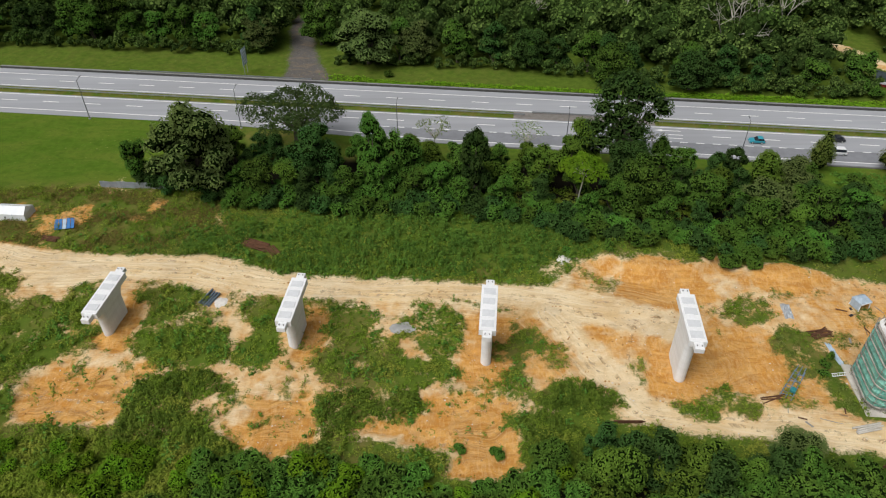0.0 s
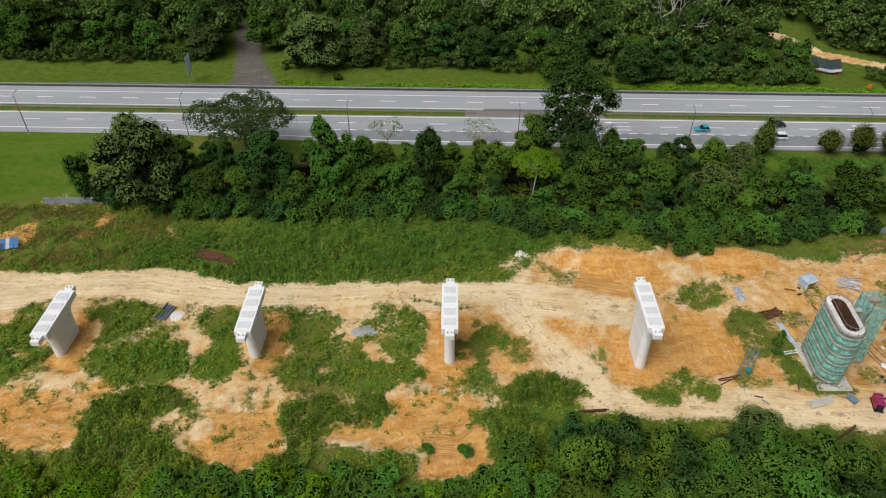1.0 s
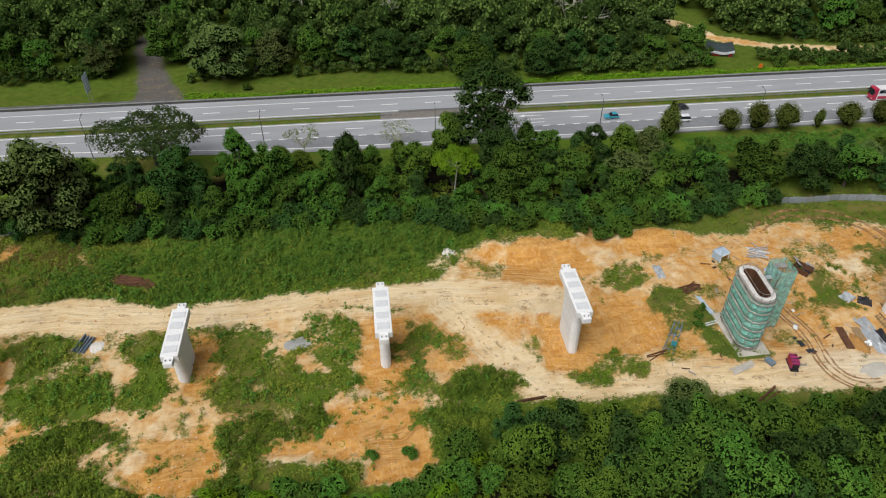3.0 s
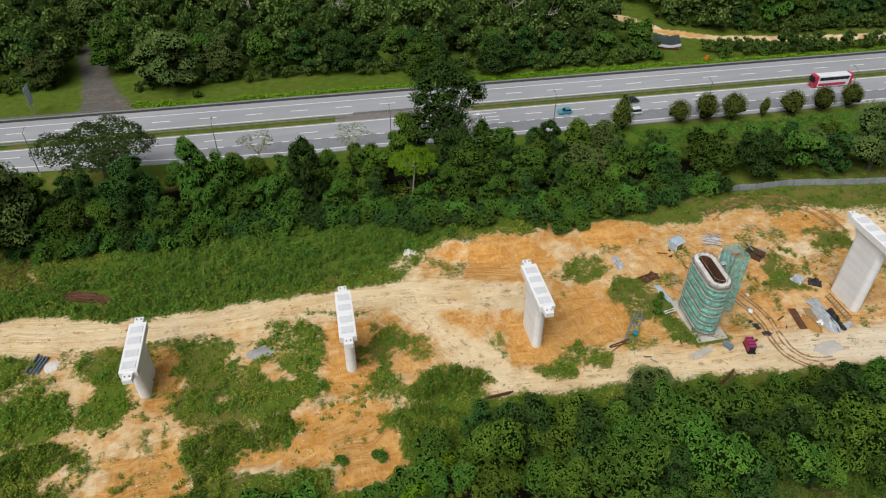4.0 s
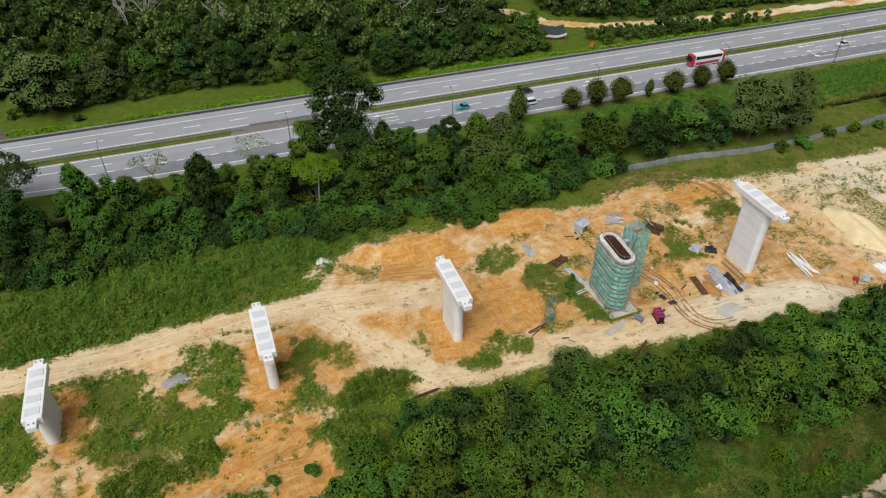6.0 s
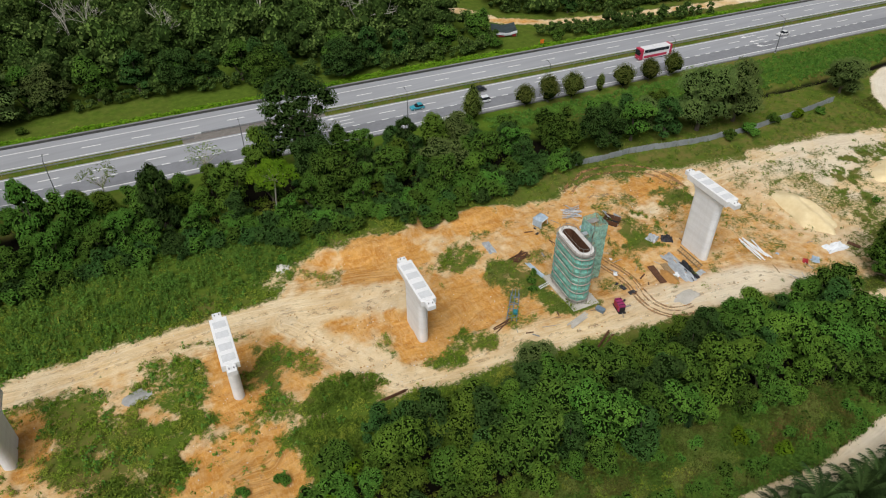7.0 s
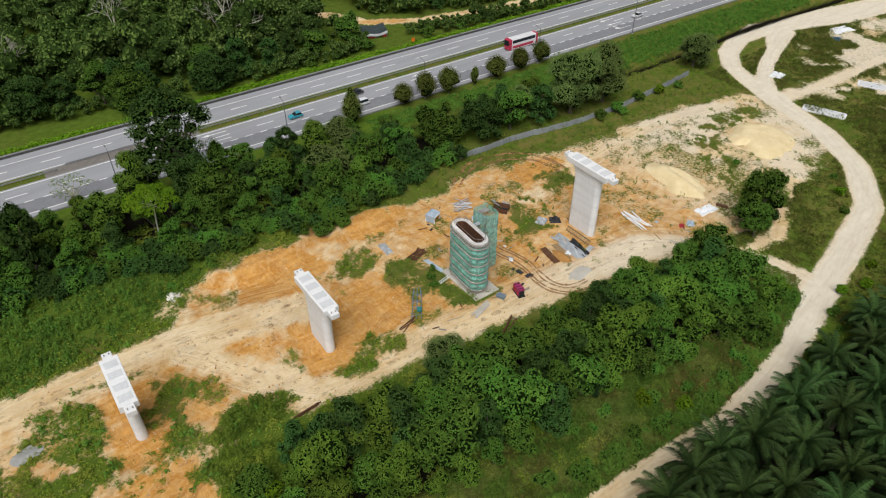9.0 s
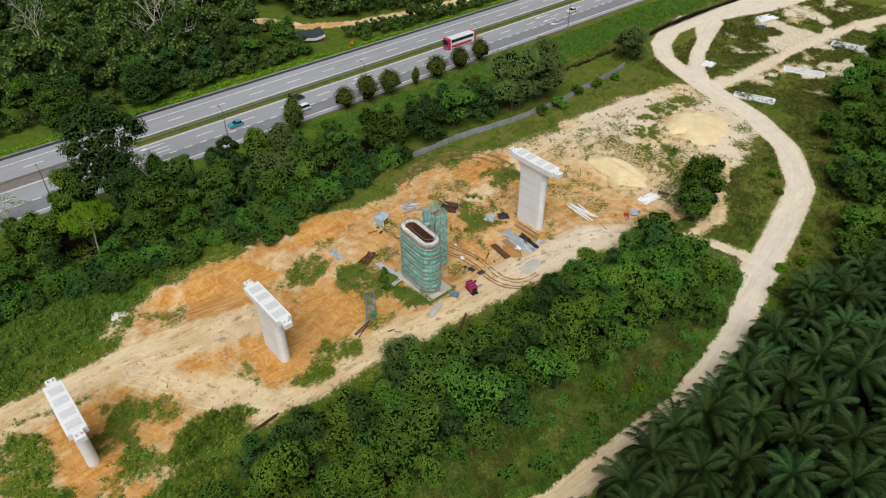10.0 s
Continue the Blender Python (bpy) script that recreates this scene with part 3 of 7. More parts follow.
# ---- ground material ----
def ground_material():
    m = Mat("ground", 0.95, 0, 0.02)
    slow = m.node("ShaderNodeTexNoise")
    slow.inputs["Scale"].default_value, slow.inputs["Detail"].default_value = 0.05, 2.0
    m.links.new(m.place(), slow.inputs["Vector"])

    def swept(sx, sy):
        """Long marks that bend with the ground."""
        shift = m.node("ShaderNodeVectorMath")
        shift.operation = "MULTIPLY_ADD"
        m.links.new(slow.outputs["Color"], shift.inputs[0])
        shift.inputs[1].default_value = (6, 6, 0)
        m.links.new(m.place(), shift.inputs[2])
        mp = m.node("ShaderNodeMapping")
        mp.inputs["Scale"].default_value = (sx, sy, 1)
        m.links.new(shift.outputs[0], mp.inputs[0])
        return mp.outputs[0]

    # sweep marks: fine across a track or a pad, long along it
    sw = m.node("ShaderNodeAttribute")
    sw.attribute_name = "sweep"
    ssep = m.node("ShaderNodeSeparateColor")
    m.links.new(sw.outputs["Color"], ssep.inputs[0])
    worn = ssep.outputs[1]

    def swept_along(fine_, long_, lo, hi, warp):
        flat = m.place((long_, long_, 0))
        across = m.node("ShaderNodeCombineXYZ")
        m.links.new(m.math("MULTIPLY", ssep.outputs[0], fine_), across.inputs[2])
        add = m.node("ShaderNodeVectorMath")
        m.links.new(flat, add.inputs[0])
        m.links.new(across.outputs[0], add.inputs[1])
        return m.math("MULTIPLY", m.noise(1.0, 4, 0.62, add.outputs[0], lo, hi, warp), worn)

    groove = swept_along(1.5, 0.09, 0.47, 0.64, 0.3)
    band = swept_along(0.45, 0.05, 0.46, 0.62, 0.4)
    crest = swept_along(1.9, 0.12, 0.5, 0.64, 0.3)
    at, at2 = m.node("ShaderNodeAttribute"), m.node("ShaderNodeAttribute")
    at.attribute_name, at2.attribute_name = "cover", "stone"
    sep, sep2 = m.node("ShaderNodeSeparateColor"), m.node("ShaderNodeSeparateColor")
    m.links.new(at.outputs["Color"], sep.inputs[0])
    m.links.new(at2.outputs["Color"], sep2.inputs[0])
    bare, red, dry, lawn = sep.outputs[0], sep.outputs[1], sep.outputs[2], at.outputs["Alpha"]
    chalk, gravel = sep2.outputs[0], sep2.outputs[1]
    w = m.place()
    fine, mid, big = m.noise(2.6, 6, 0.65, w), m.noise(0.5, 5, 0.6, w), m.noise(0.09, 4, 0.6, w)
    ruts = m.noise(0.5, 5, 0.65, swept(0.2, 1.3), 0.34, 0.68, 1.0)
    drag = m.noise(0.6, 5, 0.65, swept(0.4, 1.2), 0.4, 0.62, 1.0)
    cross = m.noise(0.9, 4, 0.65, m.place((1.5, 0.5, 1)), 0.45, 0.66, 1.2)
    clods = m.noise(1.4, 6, 0.7, w, 0.35, 0.68, 0.8)
    streak = m.noise(1.0, 5, 0.62, swept(0.1, 0.5), 0.38, 0.66, 0.6)
    sand = m.mix(big, (0.64, 0.47, 0.26), (0.80, 0.66, 0.44))
    sand = m.mix(m.math("MULTIPLY", streak, 0.5), sand, (0.74, 0.61, 0.40))
    sand = m.mix(m.math("MULTIPLY", ruts, 0.26), sand, (0.54, 0.37, 0.18))
    sand = m.mix(m.math("MULTIPLY", clods, 0.3), sand, (0.70, 0.58, 0.38))
    blotch = m.noise(0.16, 5, 0.65, w, 0.45, 0.62, 1.2)
    sand = m.mix(m.math("MULTIPLY", blotch, 0.5), sand, (0.50, 0.31, 0.125))
    sand = m.mix(m.math("MULTIPLY", m.noise(0.13, 5, 0.65, m.place((1, 1.3, 2)), 0.52, 0.66, 1.0), 0.45), sand, (0.46, 0.37, 0.26))
    sand = m.mix(m.math("MULTIPLY", m.noise(0.045, 4, 0.6, m.place((1, 1.6, 1)), 0.48, 0.62, 0.8), 0.4), sand, (0.66, 0.45, 0.20))
    sand = m.mix(m.math("MULTIPLY", band, 0.5), sand, (0.76, 0.63, 0.41))
    sand = m.mix(m.math("MULTIPLY", groove, 0.34), sand, (0.52, 0.34, 0.16))
    sand = m.mix(m.math("MULTIPLY", crest, 0.3), sand, (0.82, 0.72, 0.53))
    clay = m.mix(drag, (0.46, 0.20, 0.036), (0.64, 0.34, 0.09))
    clay = m.mix(m.math("MULTIPLY", cross, 0.42), clay, (0.74, 0.52, 0.26))
    clay = m.mix(m.math("MULTIPLY", clods, 0.35), clay, (0.36, 0.17, 0.05))
    clay = m.mix(m.math("MULTIPLY", band, 0.5), clay, (0.62, 0.38, 0.14))
    clay = m.mix(m.math("MULTIPLY", groove, 0.75), clay, (0.30, 0.125, 0.026))
    clay = m.mix(m.math("MULTIPLY", crest, 0.45), clay, (0.68, 0.45, 0.21))
    tone = m.node("ShaderNodeMapRange")
    tone.inputs["From Min"].default_value, tone.inputs["From Max"].default_value = 0.25, 0.75
    m.links.new(m.math("ADD", red, m.math("MULTIPLY", m.math("SUBTRACT", mid, 0.5), 0.5)), tone.inputs["Value"])
    earth = m.mix(tone.outputs[0], sand, clay)
    white = m.mix(mid, (0.70, 0.63, 0.50), (0.78, 0.72, 0.60))
    white = m.mix(m.math("MULTIPLY", ruts, 0.2), white, (0.5, 0.4, 0.27))
    white = m.mix(m.math("MULTIPLY", groove, 0.26), white, (0.52, 0.43, 0.31))
    stones = m.mix(fine, (0.07, 0.066, 0.06), (0.15, 0.14, 0.13))
    earth = m.mix(gravel, earth, stones)
    earth = m.mix(m.math("MULTIPLY", m.noise(5, 4, 0.7, w, 0.58, 0.75), 0.3), earth, (0.26, 0.16, 0.075))
    earth = m.mix(m.math("MULTIPLY", m.noise(0.28, 6, 0.7, m.place((0.7, 1.2, 1)), 0.5, 0.66, 1.0), 0.3), earth, (0.36, 0.23, 0.11))
    earth = m.mix(m.math("MULTIPLY", m.noise(7, 3, 0.7, w, 0.66, 0.74), 0.7), earth, (0.74, 0.68, 0.58))
    earth = m.mix(chalk, earth, white)
    grass = m.mix(mid, (0.055, 0.10, 0.010), (0.105, 0.16, 0.02))
    grass = m.mix(m.math("MULTIPLY", m.math("MULTIPLY", dry, 0.8), m.noise(0.3, 5, 0.65, w, 0.4, 0.62)), grass, (0.18, 0.145, 0.045))
    grass = m.mix(m.math("MULTIPLY", fine, 0.3), grass, (0.06, 0.055, 0.018))
    turf = m.mix(mid, (0.06, 0.115, 0.010), (0.09, 0.155, 0.016))
    turf = m.mix(m.math("MULTIPLY", m.noise(0.12, 5, 0.65, m.place((0.5, 1.4, 1)), 0.42, 0.62, 0.6), 0.7), turf, (0.12, 0.155, 0.022))
    turf = m.mix(m.math("MULTIPLY", m.noise(0.8, 5, 0.7, w, 0.5, 0.7), 0.5), turf, (0.05, 0.085, 0.012))
    turf = m.mix(m.math("MULTIPLY", fine, 0.25), turf, (0.04, 0.075, 0.012))
    grass = m.mix(lawn, grass, turf)
    edge = m.math("ADD", bare, m.math("MULTIPLY", m.math("SUBTRACT", m.noise(1.5, 6, 0.75, w, 0.25, 0.75), 0.5), 1.1))
    step = m.node("ShaderNodeMapRange")
    step.inputs["From Min"].default_value, step.inputs["From Max"].default_value = 0.3, 0.74
    m.links.new(edge, step.inputs["Value"])
    # third channel turns near-black: muddy drain bed, and painted shade under plants
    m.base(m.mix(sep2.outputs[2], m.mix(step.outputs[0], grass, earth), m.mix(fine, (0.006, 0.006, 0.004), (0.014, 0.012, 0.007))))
    h = m.math("ADD", m.math("MULTIPLY", drag, 0.5), m.math("ADD", m.math("MULTIPLY", clods, 0.4), m.math("MULTIPLY", ruts, 0.4)))
    h = m.math("ADD", h, m.math("MULTIPLY", m.math("SUBTRACT", crest, groove), 0.8))
    m.bump(m.math("MULTIPLY", h, step.outputs[0]), 0.45, 0.2)
    return m.mat


GROUND = ground_material()

gx, gy = spread(-122, 190, 0.85, 2600, 105), spread(10, 132, 0.85, 2600, 95)
X, Y = np.meshgrid(gx, gy)
X, Y = X.ravel(), Y.ravel()
Z = ground_z(X, Y)
nx, ny = len(gx), len(gy)
cell = (np.arange(ny - 1)[:, None] * nx + np.arange(nx - 1)[None, :]).ravel()
me = mesh_np("ground", np.stack([X, Y, Z], 1), np.stack([cell, cell + 1, cell + nx + 1, cell + nx], 1), True)
cover = me.attributes.new("cover", "FLOAT_COLOR", "POINT")
cover.data.foreach_set("color", np.stack(masks(X, Y), 1).astype(np.float32).ravel())
chalk, gravel, mud_shade = stone_masks(X, Y)
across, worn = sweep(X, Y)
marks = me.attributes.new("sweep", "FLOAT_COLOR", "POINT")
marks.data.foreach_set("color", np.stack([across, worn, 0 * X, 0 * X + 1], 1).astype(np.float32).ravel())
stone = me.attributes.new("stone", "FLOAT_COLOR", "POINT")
stone.data.foreach_set("color", np.stack([chalk, gravel, mud_shade, 0 * X + 1], 1).astype(np.float32).ravel())
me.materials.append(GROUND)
ground = tagged(new("ground", me), "bare sandy and orange earth with grass and weeds", "ground", kind="structure")


# ---- the highway ----
def asphalt_material():
    m = Mat("asphalt", 0.85, 0, 0.3)
    long = m.noise(0.3, 4, 0.6, m.place((0.05, 1.3, 1)), 0.35, 0.65)
    c = m.mix(long, (0.285, 0.292, 0.31), (0.34, 0.347, 0.365))
    c = m.mix(m.math("MULTIPLY", m.noise(0.04, 3, 0.5), 0.5), c, (0.26, 0.26, 0.265))
    m.base(c).bump(m.noise(30, 3), 0.1, 0.01)
    return m.mat


ASPHALT = asphalt_material()
PAINT = plain("road paint", (0.78, 0.78, 0.76), 0.7, 0, 0.15, 1.5)
RAIL_SHADOW = plain("dark grey of rail and shadow", (0.10, 0.10, 0.095), 0.9, 0, 0.4, 0.6)
STEEL = plain("galvanised steel", (0.42, 0.44, 0.46), 0.5, 0.6)


def strip(name, u0, u1, v0, v1, z0, z1, material, parent=None, step=20.0):
    """A long flat body along the road, between two offsets, from z0 up to z1."""
    bm = bmesh.new()
    rows = []
    n = max(1, int((u1 - u0) / step))
    for k in range(n + 1):
        u = u0 + (u1 - u0) * k / n
        rows.append([bm.verts.new((*road_xy(u, v), z)) for v, z in ((v0, z0), (v1, z0), (v1, z1), (v0, z1))])
    for a, b in zip(rows[:-1], rows[1:]):
        for k in range(4):
            bm.faces.new((a[k], a[(k + 1) % 4], b[(k + 1) % 4], b[k]))
    bm.faces.new(rows[0])
    bm.faces.new(rows[-1][::-1])
    bmesh.ops.recalc_face_normals(bm, faces=bm.faces)
    return part(name, bm, material, parent)


road_far = tagged(strip("road", -1500, 1500, MEDIAN, ROAD_FAR, -0.3, 0.10, ASPHALT), "grey asphalt carriageway of two lanes with white markings", "road", kind="structure")


def near_edge(u):
    """Where the near carriageway ends: it widens by one exit lane."""
    t = min(max((u + 70) / 80, 0), 1)
    return -13.3 - 3.7 * t * t * (3 - 2 * t)


bm = bmesh.new()
rows = []
for u in [-1500, -400] + list(range(-130, 60, 8)) + [200, 500, 1500]:
    v = near_edge(u)
    rows.append([bm.verts.new((*road_xy(u, q), z)) for q, z in ((v, -0.3), (-MEDIAN, -0.3), (-MEDIAN, 0.10), (v, 0.10))])
for a, b in zip(rows[:-1], rows[1:]):
    for k in range(4):
        bm.faces.new((a[k], a[(k + 1) % 4], b[(k + 1) % 4], b[k]))
bmesh.ops.recalc_face_normals(bm, faces=bm.faces)
road_near = tagged(part("road", bm, ASPHALT, None), "grey asphalt carriageway with an exit lane and painted arrows", "road", kind="structure")

# the lay-by's darker surface and the crossing gap in the median
ASPHALT_DARK = plain("patched asphalt", (0.225, 0.23, 0.245), 0.9, 0, 0.2, 0.5)
PAVED = plain("worn paving", (0.22, 0.20, 0.18), 0.95, 0, 0.35, 0.8)
strip("exit_lane", -20, 900, -15.0, -9.9, 0.05, 0.104, ASPHALT_DARK, road_near)
tagged(strip("median_crossing", 19, 56, -MEDIAN - 0.002, MEDIAN + 0.002, -0.2, 0.09, PAVED), "worn grey paved gap in the median", "pavement", kind="structure")

# markings
for v in (2.5, 10.0):
    strip("edge_line", -600, 900, v - 0.13, v + 0.13, 0.08, 0.107, PAINT, road_far)
strip("edge_line", -600, 900, -2.75, -2.45, 0.08, 0.107, PAINT, road_near)
bm = bmesh.new()
rows = []
for u in [-600] + list(range(-130, 60, 8)) + [200, 900]:
    t = min(max((u + 70) / 80, 0), 1)
    v = -10.8 - 4.4 * t * t * (3 - 2 * t)
    rows.append([bm.verts.new((*road_xy(u, v + q), 0.109)) for q in (-0.16, 0.16)])
for a, b in zip(rows[:-1], rows[1:]):
    bm.faces.new((a[0], b[0], b[1], a[1]))
part("edge_line", bm, PAINT, road_near)
for k in range(-16, 26):
    strip("lane_dash", 9.7 + 12 * k - 2.3, 9.7 + 12 * k + 2.3, 6.25, 6.55, 0.08, 0.107, PAINT, road_far)
    strip("lane_dash", 12 * k - 2.3, 12 * k + 2.3, -6.35, -6.05, 0.08, 0.107, PAINT, road_near)
for k in range(0, 66):
    strip("lane_dash", -14 + 4 * k - 1.0, -14 + 4 * k + 1.0, -10.05, -9.75, 0.08, 0.109, PAINT, road_near)


def road_arrow(u, v, bent=False):
    """A painted arrow that points towards -u."""
    bm = bmesh.new()
    shapes = [[(u + 3, v - 0.15), (u + 3, v + 0.15), (u - 1.6, v + 0.15), (u - 1.6, v - 0.15)], [(u - 1.6, v - 0.65), (u - 1.6, v + 0.65), (u - 3.6, v)]]
    if bent:
        shapes[1] = [(u - 1.2, v + 0.2), (u - 2.3, v + 1.7), (u - 3.4, v + 0.9), (u - 2.4, v - 0.1)]
    for s in shapes:
        f = bm.faces.new([bm.verts.new((*road_xy(a, b), 0.113)) for a, b in s])
        f.normal_update()
        if f.normal.z < 0:
            f.normal_flip()
    part("road_arrow", bm, PAINT, road_near)


for u in (59, 123, 200):
    road_arrow(u, -4.2)
    road_arrow(u, -8.0)
    road_arrow(u, -12.4, True)

# the far shoulder's guard rail and its shadow, as one solid shadow-dark strip
kerb = tagged(strip("barrier", -135, 900, ROAD_FAR + 0.15, ROAD_FAR + 0.75, -0.3, 0.65, RAIL_SHADOW, step=12), "low dark strip along the far shoulder, guard rail and painted shadow in one", "barrier", kind="structure")
strip("barrier_cap", -135, 900, ROAD_FAR + 0.1, ROAD_FAR + 0.8, 0.652, 0.75, plain("barrier cap", (0.24, 0.24, 0.23), 0.9, 0, 0.3, 0.4), kerb)


def guard_rail(u0, u1, v, label):
    """A beam rail on posts."""
    ob = thing("guard_rail", label, "guard rail", group="guard rails")
    strip("beam", u0, u1, v - 0.05, v + 0.05, 0.45, 0.78, STEEL, ob)
    n = int((u1 - u0) / 4)
    for k in range(n + 1):
        x, y = road_xy(u0 + (u1 - u0) * k / n, v + 0.09)
        part("post", box(x, y, 0.2, 0.1, 0.08, 1.0), STEEL, ob)
    return ob


guard_rail(-150, 22, -0.2, "galvanised steel guard rail along the grass median")
guard_rail(54, 300, -0.2, "galvanised steel guard rail along the grass median")
guard_rail(24, 52, 1.3, "galvanised steel guard rail beside the median gap")
guard_rail(-95, -40, ROAD_FAR + 1.6, "galvanised steel guard rail bending off the far shoulder")

# shoulder kerb of the near carriageway
strip("kerb", 12, 900, -17.45, -17.05, -0.3, 0.28, plain("kerb", (0.2, 0.2, 0.19), 0.9, 0, 0.3, 0.5), road_near)


def street_lamp(u, v, h=11.0):
    x, y = road_xy(u, v)
    ob = thing("street_lamp", "slim grey steel street lamp with a short arm", "street lamp", pose(x, y, -0.05, 0, 0, math.degrees(math.atan(ROAD_SLOPE))), "street lamps along the highway")
    bm = bmesh.new()
    bmesh.ops.create_cone(bm, cap_ends=True, segments=8, radius1=0.13, radius2=0.07, depth=h, matrix=pose(0, 0, h / 2))
    part("pole", bm, DARK_STEEL, ob)
    part("base_plate", box(0, 0, 0.15, 0.5, 0.5, 0.3, 0.03), CONCRETE_ROUGH, ob)
    part("arm", rod((0, 0, h - 0.1), (0, 1.5, h + 0.25), 0.045), DARK_STEEL, ob)
    part("lamp_head", box(0, 1.8, h + 0.27, 0.3, 0.8, 0.14, 0.04), DARK_STEEL, ob)
    return ob


DARK_STEEL = plain("dull steel", (0.16, 0.165, 0.17), 0.55, 0.5, 0.2)
for k in range(-2, 6):
    u = -9.5 + 41.5 * k
    street_lamp(u, near_edge(u) - 0.9)


def gz(x, y):
    return float(ground_z(np.array([float(x)]), np.array([float(y)]))[0])


# ---- bridge piers ----
PIER_TURN = -5.3
PIERS = [(-58.7, 88.4, 7.2), (-25.5, 85.4, 8.45), (7.55, 81.9, 10.0), (39.5, 78.4, 11.2), (98.8, 69.9, 15.6)]


def pier(x, y, top, label):
    """A stadium-shaped wall column that flares into a cap with four bearing pads and a nib at each end."""
    z0 = gz(x, y)
    ob = thing("bridge_pier", label, "bridge pier", pose(x, y, z0, 0, 0, PIER_TURN), "bridge piers")
    h = top - z0
    cap = 1.25
    rings = [stadium(6.9, 1.75, -0.6), stadium(6.9, 1.75, h - cap - 2.2), stadium(7.4, 1.8, h - cap - 1.3), stadium(8.6, 1.95, h - cap - 0.5), stadium(9.8, 2.1, h - cap)]
    part("column", loft(rings), CONCRETE, ob)
    bm = box(0, 0, h - cap / 2, 2.75, 10.8, cap, 0.06)
    part("cap", bm, CONCRETE_CAP, ob, "pale concrete cap beam")
    for s in (-1, 1):
        part("nib", box(0, s * 6.1, h - 0.62, 1.45, 1.5, 0.95, 0.05), CONCRETE_CAP, ob)
        for k in (-0.35, 0.35):
            part("dowel", rod((k, s * 6.2, h - 0.16), (k, s * 6.2, h + 0.12), 0.1), CONCRETE_ROUGH, ob)
    for yy in (-3.9, -1.5, 1.3, 3.7):
        part("bearing_pad", box(0, yy, h + 0.03, 2.0, 1.5, 0.1, 0.02), CONCRETE_PAD, ob, "rough grey bearing pad")
    return ob


for x, y, h in PIERS:
    pier(x, y, h, "unfinished pale concrete bridge pier with a capped top on orange earth")


# ---- plants ----
def leaf_cards(rng, where, normal, size, slim=0.6):
    """Diamond sprays of leaves at the places given, facing the normals."""
    n = len(where)
    normal = normal / np.linalg.norm(normal, axis=1, keepdims=True)
    side = np.cross(normal, rng.normal(size=(n, 3)))
    side /= np.linalg.norm(side, axis=1, keepdims=True)
    up = np.cross(normal, side)
    s = (size * rng.uniform(0.6, 1.35, n))[:, None]
    droop = normal * s * 0.22
    v = np.stack([where - up * s * 0.5 - droop, where + side * s * slim * 0.5, where + up * s * 0.5 - droop, where - side * s * slim * 0.5], 1)
    return v.reshape(-1, 3), np.arange(4 * n).reshape(n, 4)


CRAG = bmesh.new()
bmesh.ops.create_icosphere(CRAG, subdivisions=1, radius=1)
CRAG.verts.ensure_lookup_table()
CRAG_V = np.array([v.co[:] for v in CRAG.verts])
CRAG_F = np.array([[v.index for v in f.verts] for f in CRAG.faces])
CRAG.free()


# crown cores: the shade deep inside, put into their dark colours
PALM_CORE = plain("palm core coloured as shade", (0.005, 0.007, 0.003), 1.0, 0, 0.4, 2, 0.0)
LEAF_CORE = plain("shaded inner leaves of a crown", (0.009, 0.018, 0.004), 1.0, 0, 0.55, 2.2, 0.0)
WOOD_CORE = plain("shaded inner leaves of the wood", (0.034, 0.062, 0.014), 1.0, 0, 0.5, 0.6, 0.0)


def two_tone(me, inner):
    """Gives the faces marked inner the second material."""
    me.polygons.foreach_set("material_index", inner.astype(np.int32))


def crown_mesh(name, rng, lobes, n, size, fill=0.66, slim=0.6, ball=None, arrays=False):
    """A crown of leaf sprays on the skins of many lobes, over knobbly cores that stop the light and are coloured as the
    shade inside.
    """
    ball = ball or (CRAG_V, CRAG_F)
    lobes = np.array(lobes)
    weight = lobes[:, 3] ** 2
    pick = rng.choice(len(lobes), n, p=weight / weight.sum())
    d = rng.normal(size=(n, 3))
    d[:, 2] = np.where(d[:, 2] < -0.2, -d[:, 2] * rng.uniform(-0.3, 1, n), d[:, 2])
    d /= np.linalg.norm(d, axis=1, keepdims=True)
    c, r = lobes[pick, :3], lobes[pick, 3:4]
    where = c + d * r * rng.uniform(0.7, 1.2, (n, 1))
    away = np.linalg.norm(where[:, None, :] - lobes[None, :, :3], axis=2) / lobes[None, :, 3]
    away[np.arange(n), pick] = 9
    keep = away.min(1) > 0.78
    where, d = where[keep], d[keep]
    normal = d * 1.2 + rng.normal(size=d.shape) * 0.3 + np.array([0, 0, 0.15])
    v, f = leaf_cards(rng, where, normal, size, slim)
    f = np.concatenate([f], 0)
    verts, tris = [v], [np.concatenate([f[:, [0, 1, 2]], f[:, [0, 2, 3]]])]
    base = len(v)
    # cores get the second, darker material: painted shade in the gaps between leaves
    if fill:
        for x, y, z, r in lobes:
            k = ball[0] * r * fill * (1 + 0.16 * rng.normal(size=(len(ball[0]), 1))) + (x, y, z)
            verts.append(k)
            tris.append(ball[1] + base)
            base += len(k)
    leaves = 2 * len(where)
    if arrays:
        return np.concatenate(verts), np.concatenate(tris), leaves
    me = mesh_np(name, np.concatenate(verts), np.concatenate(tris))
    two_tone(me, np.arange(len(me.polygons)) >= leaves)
    return me


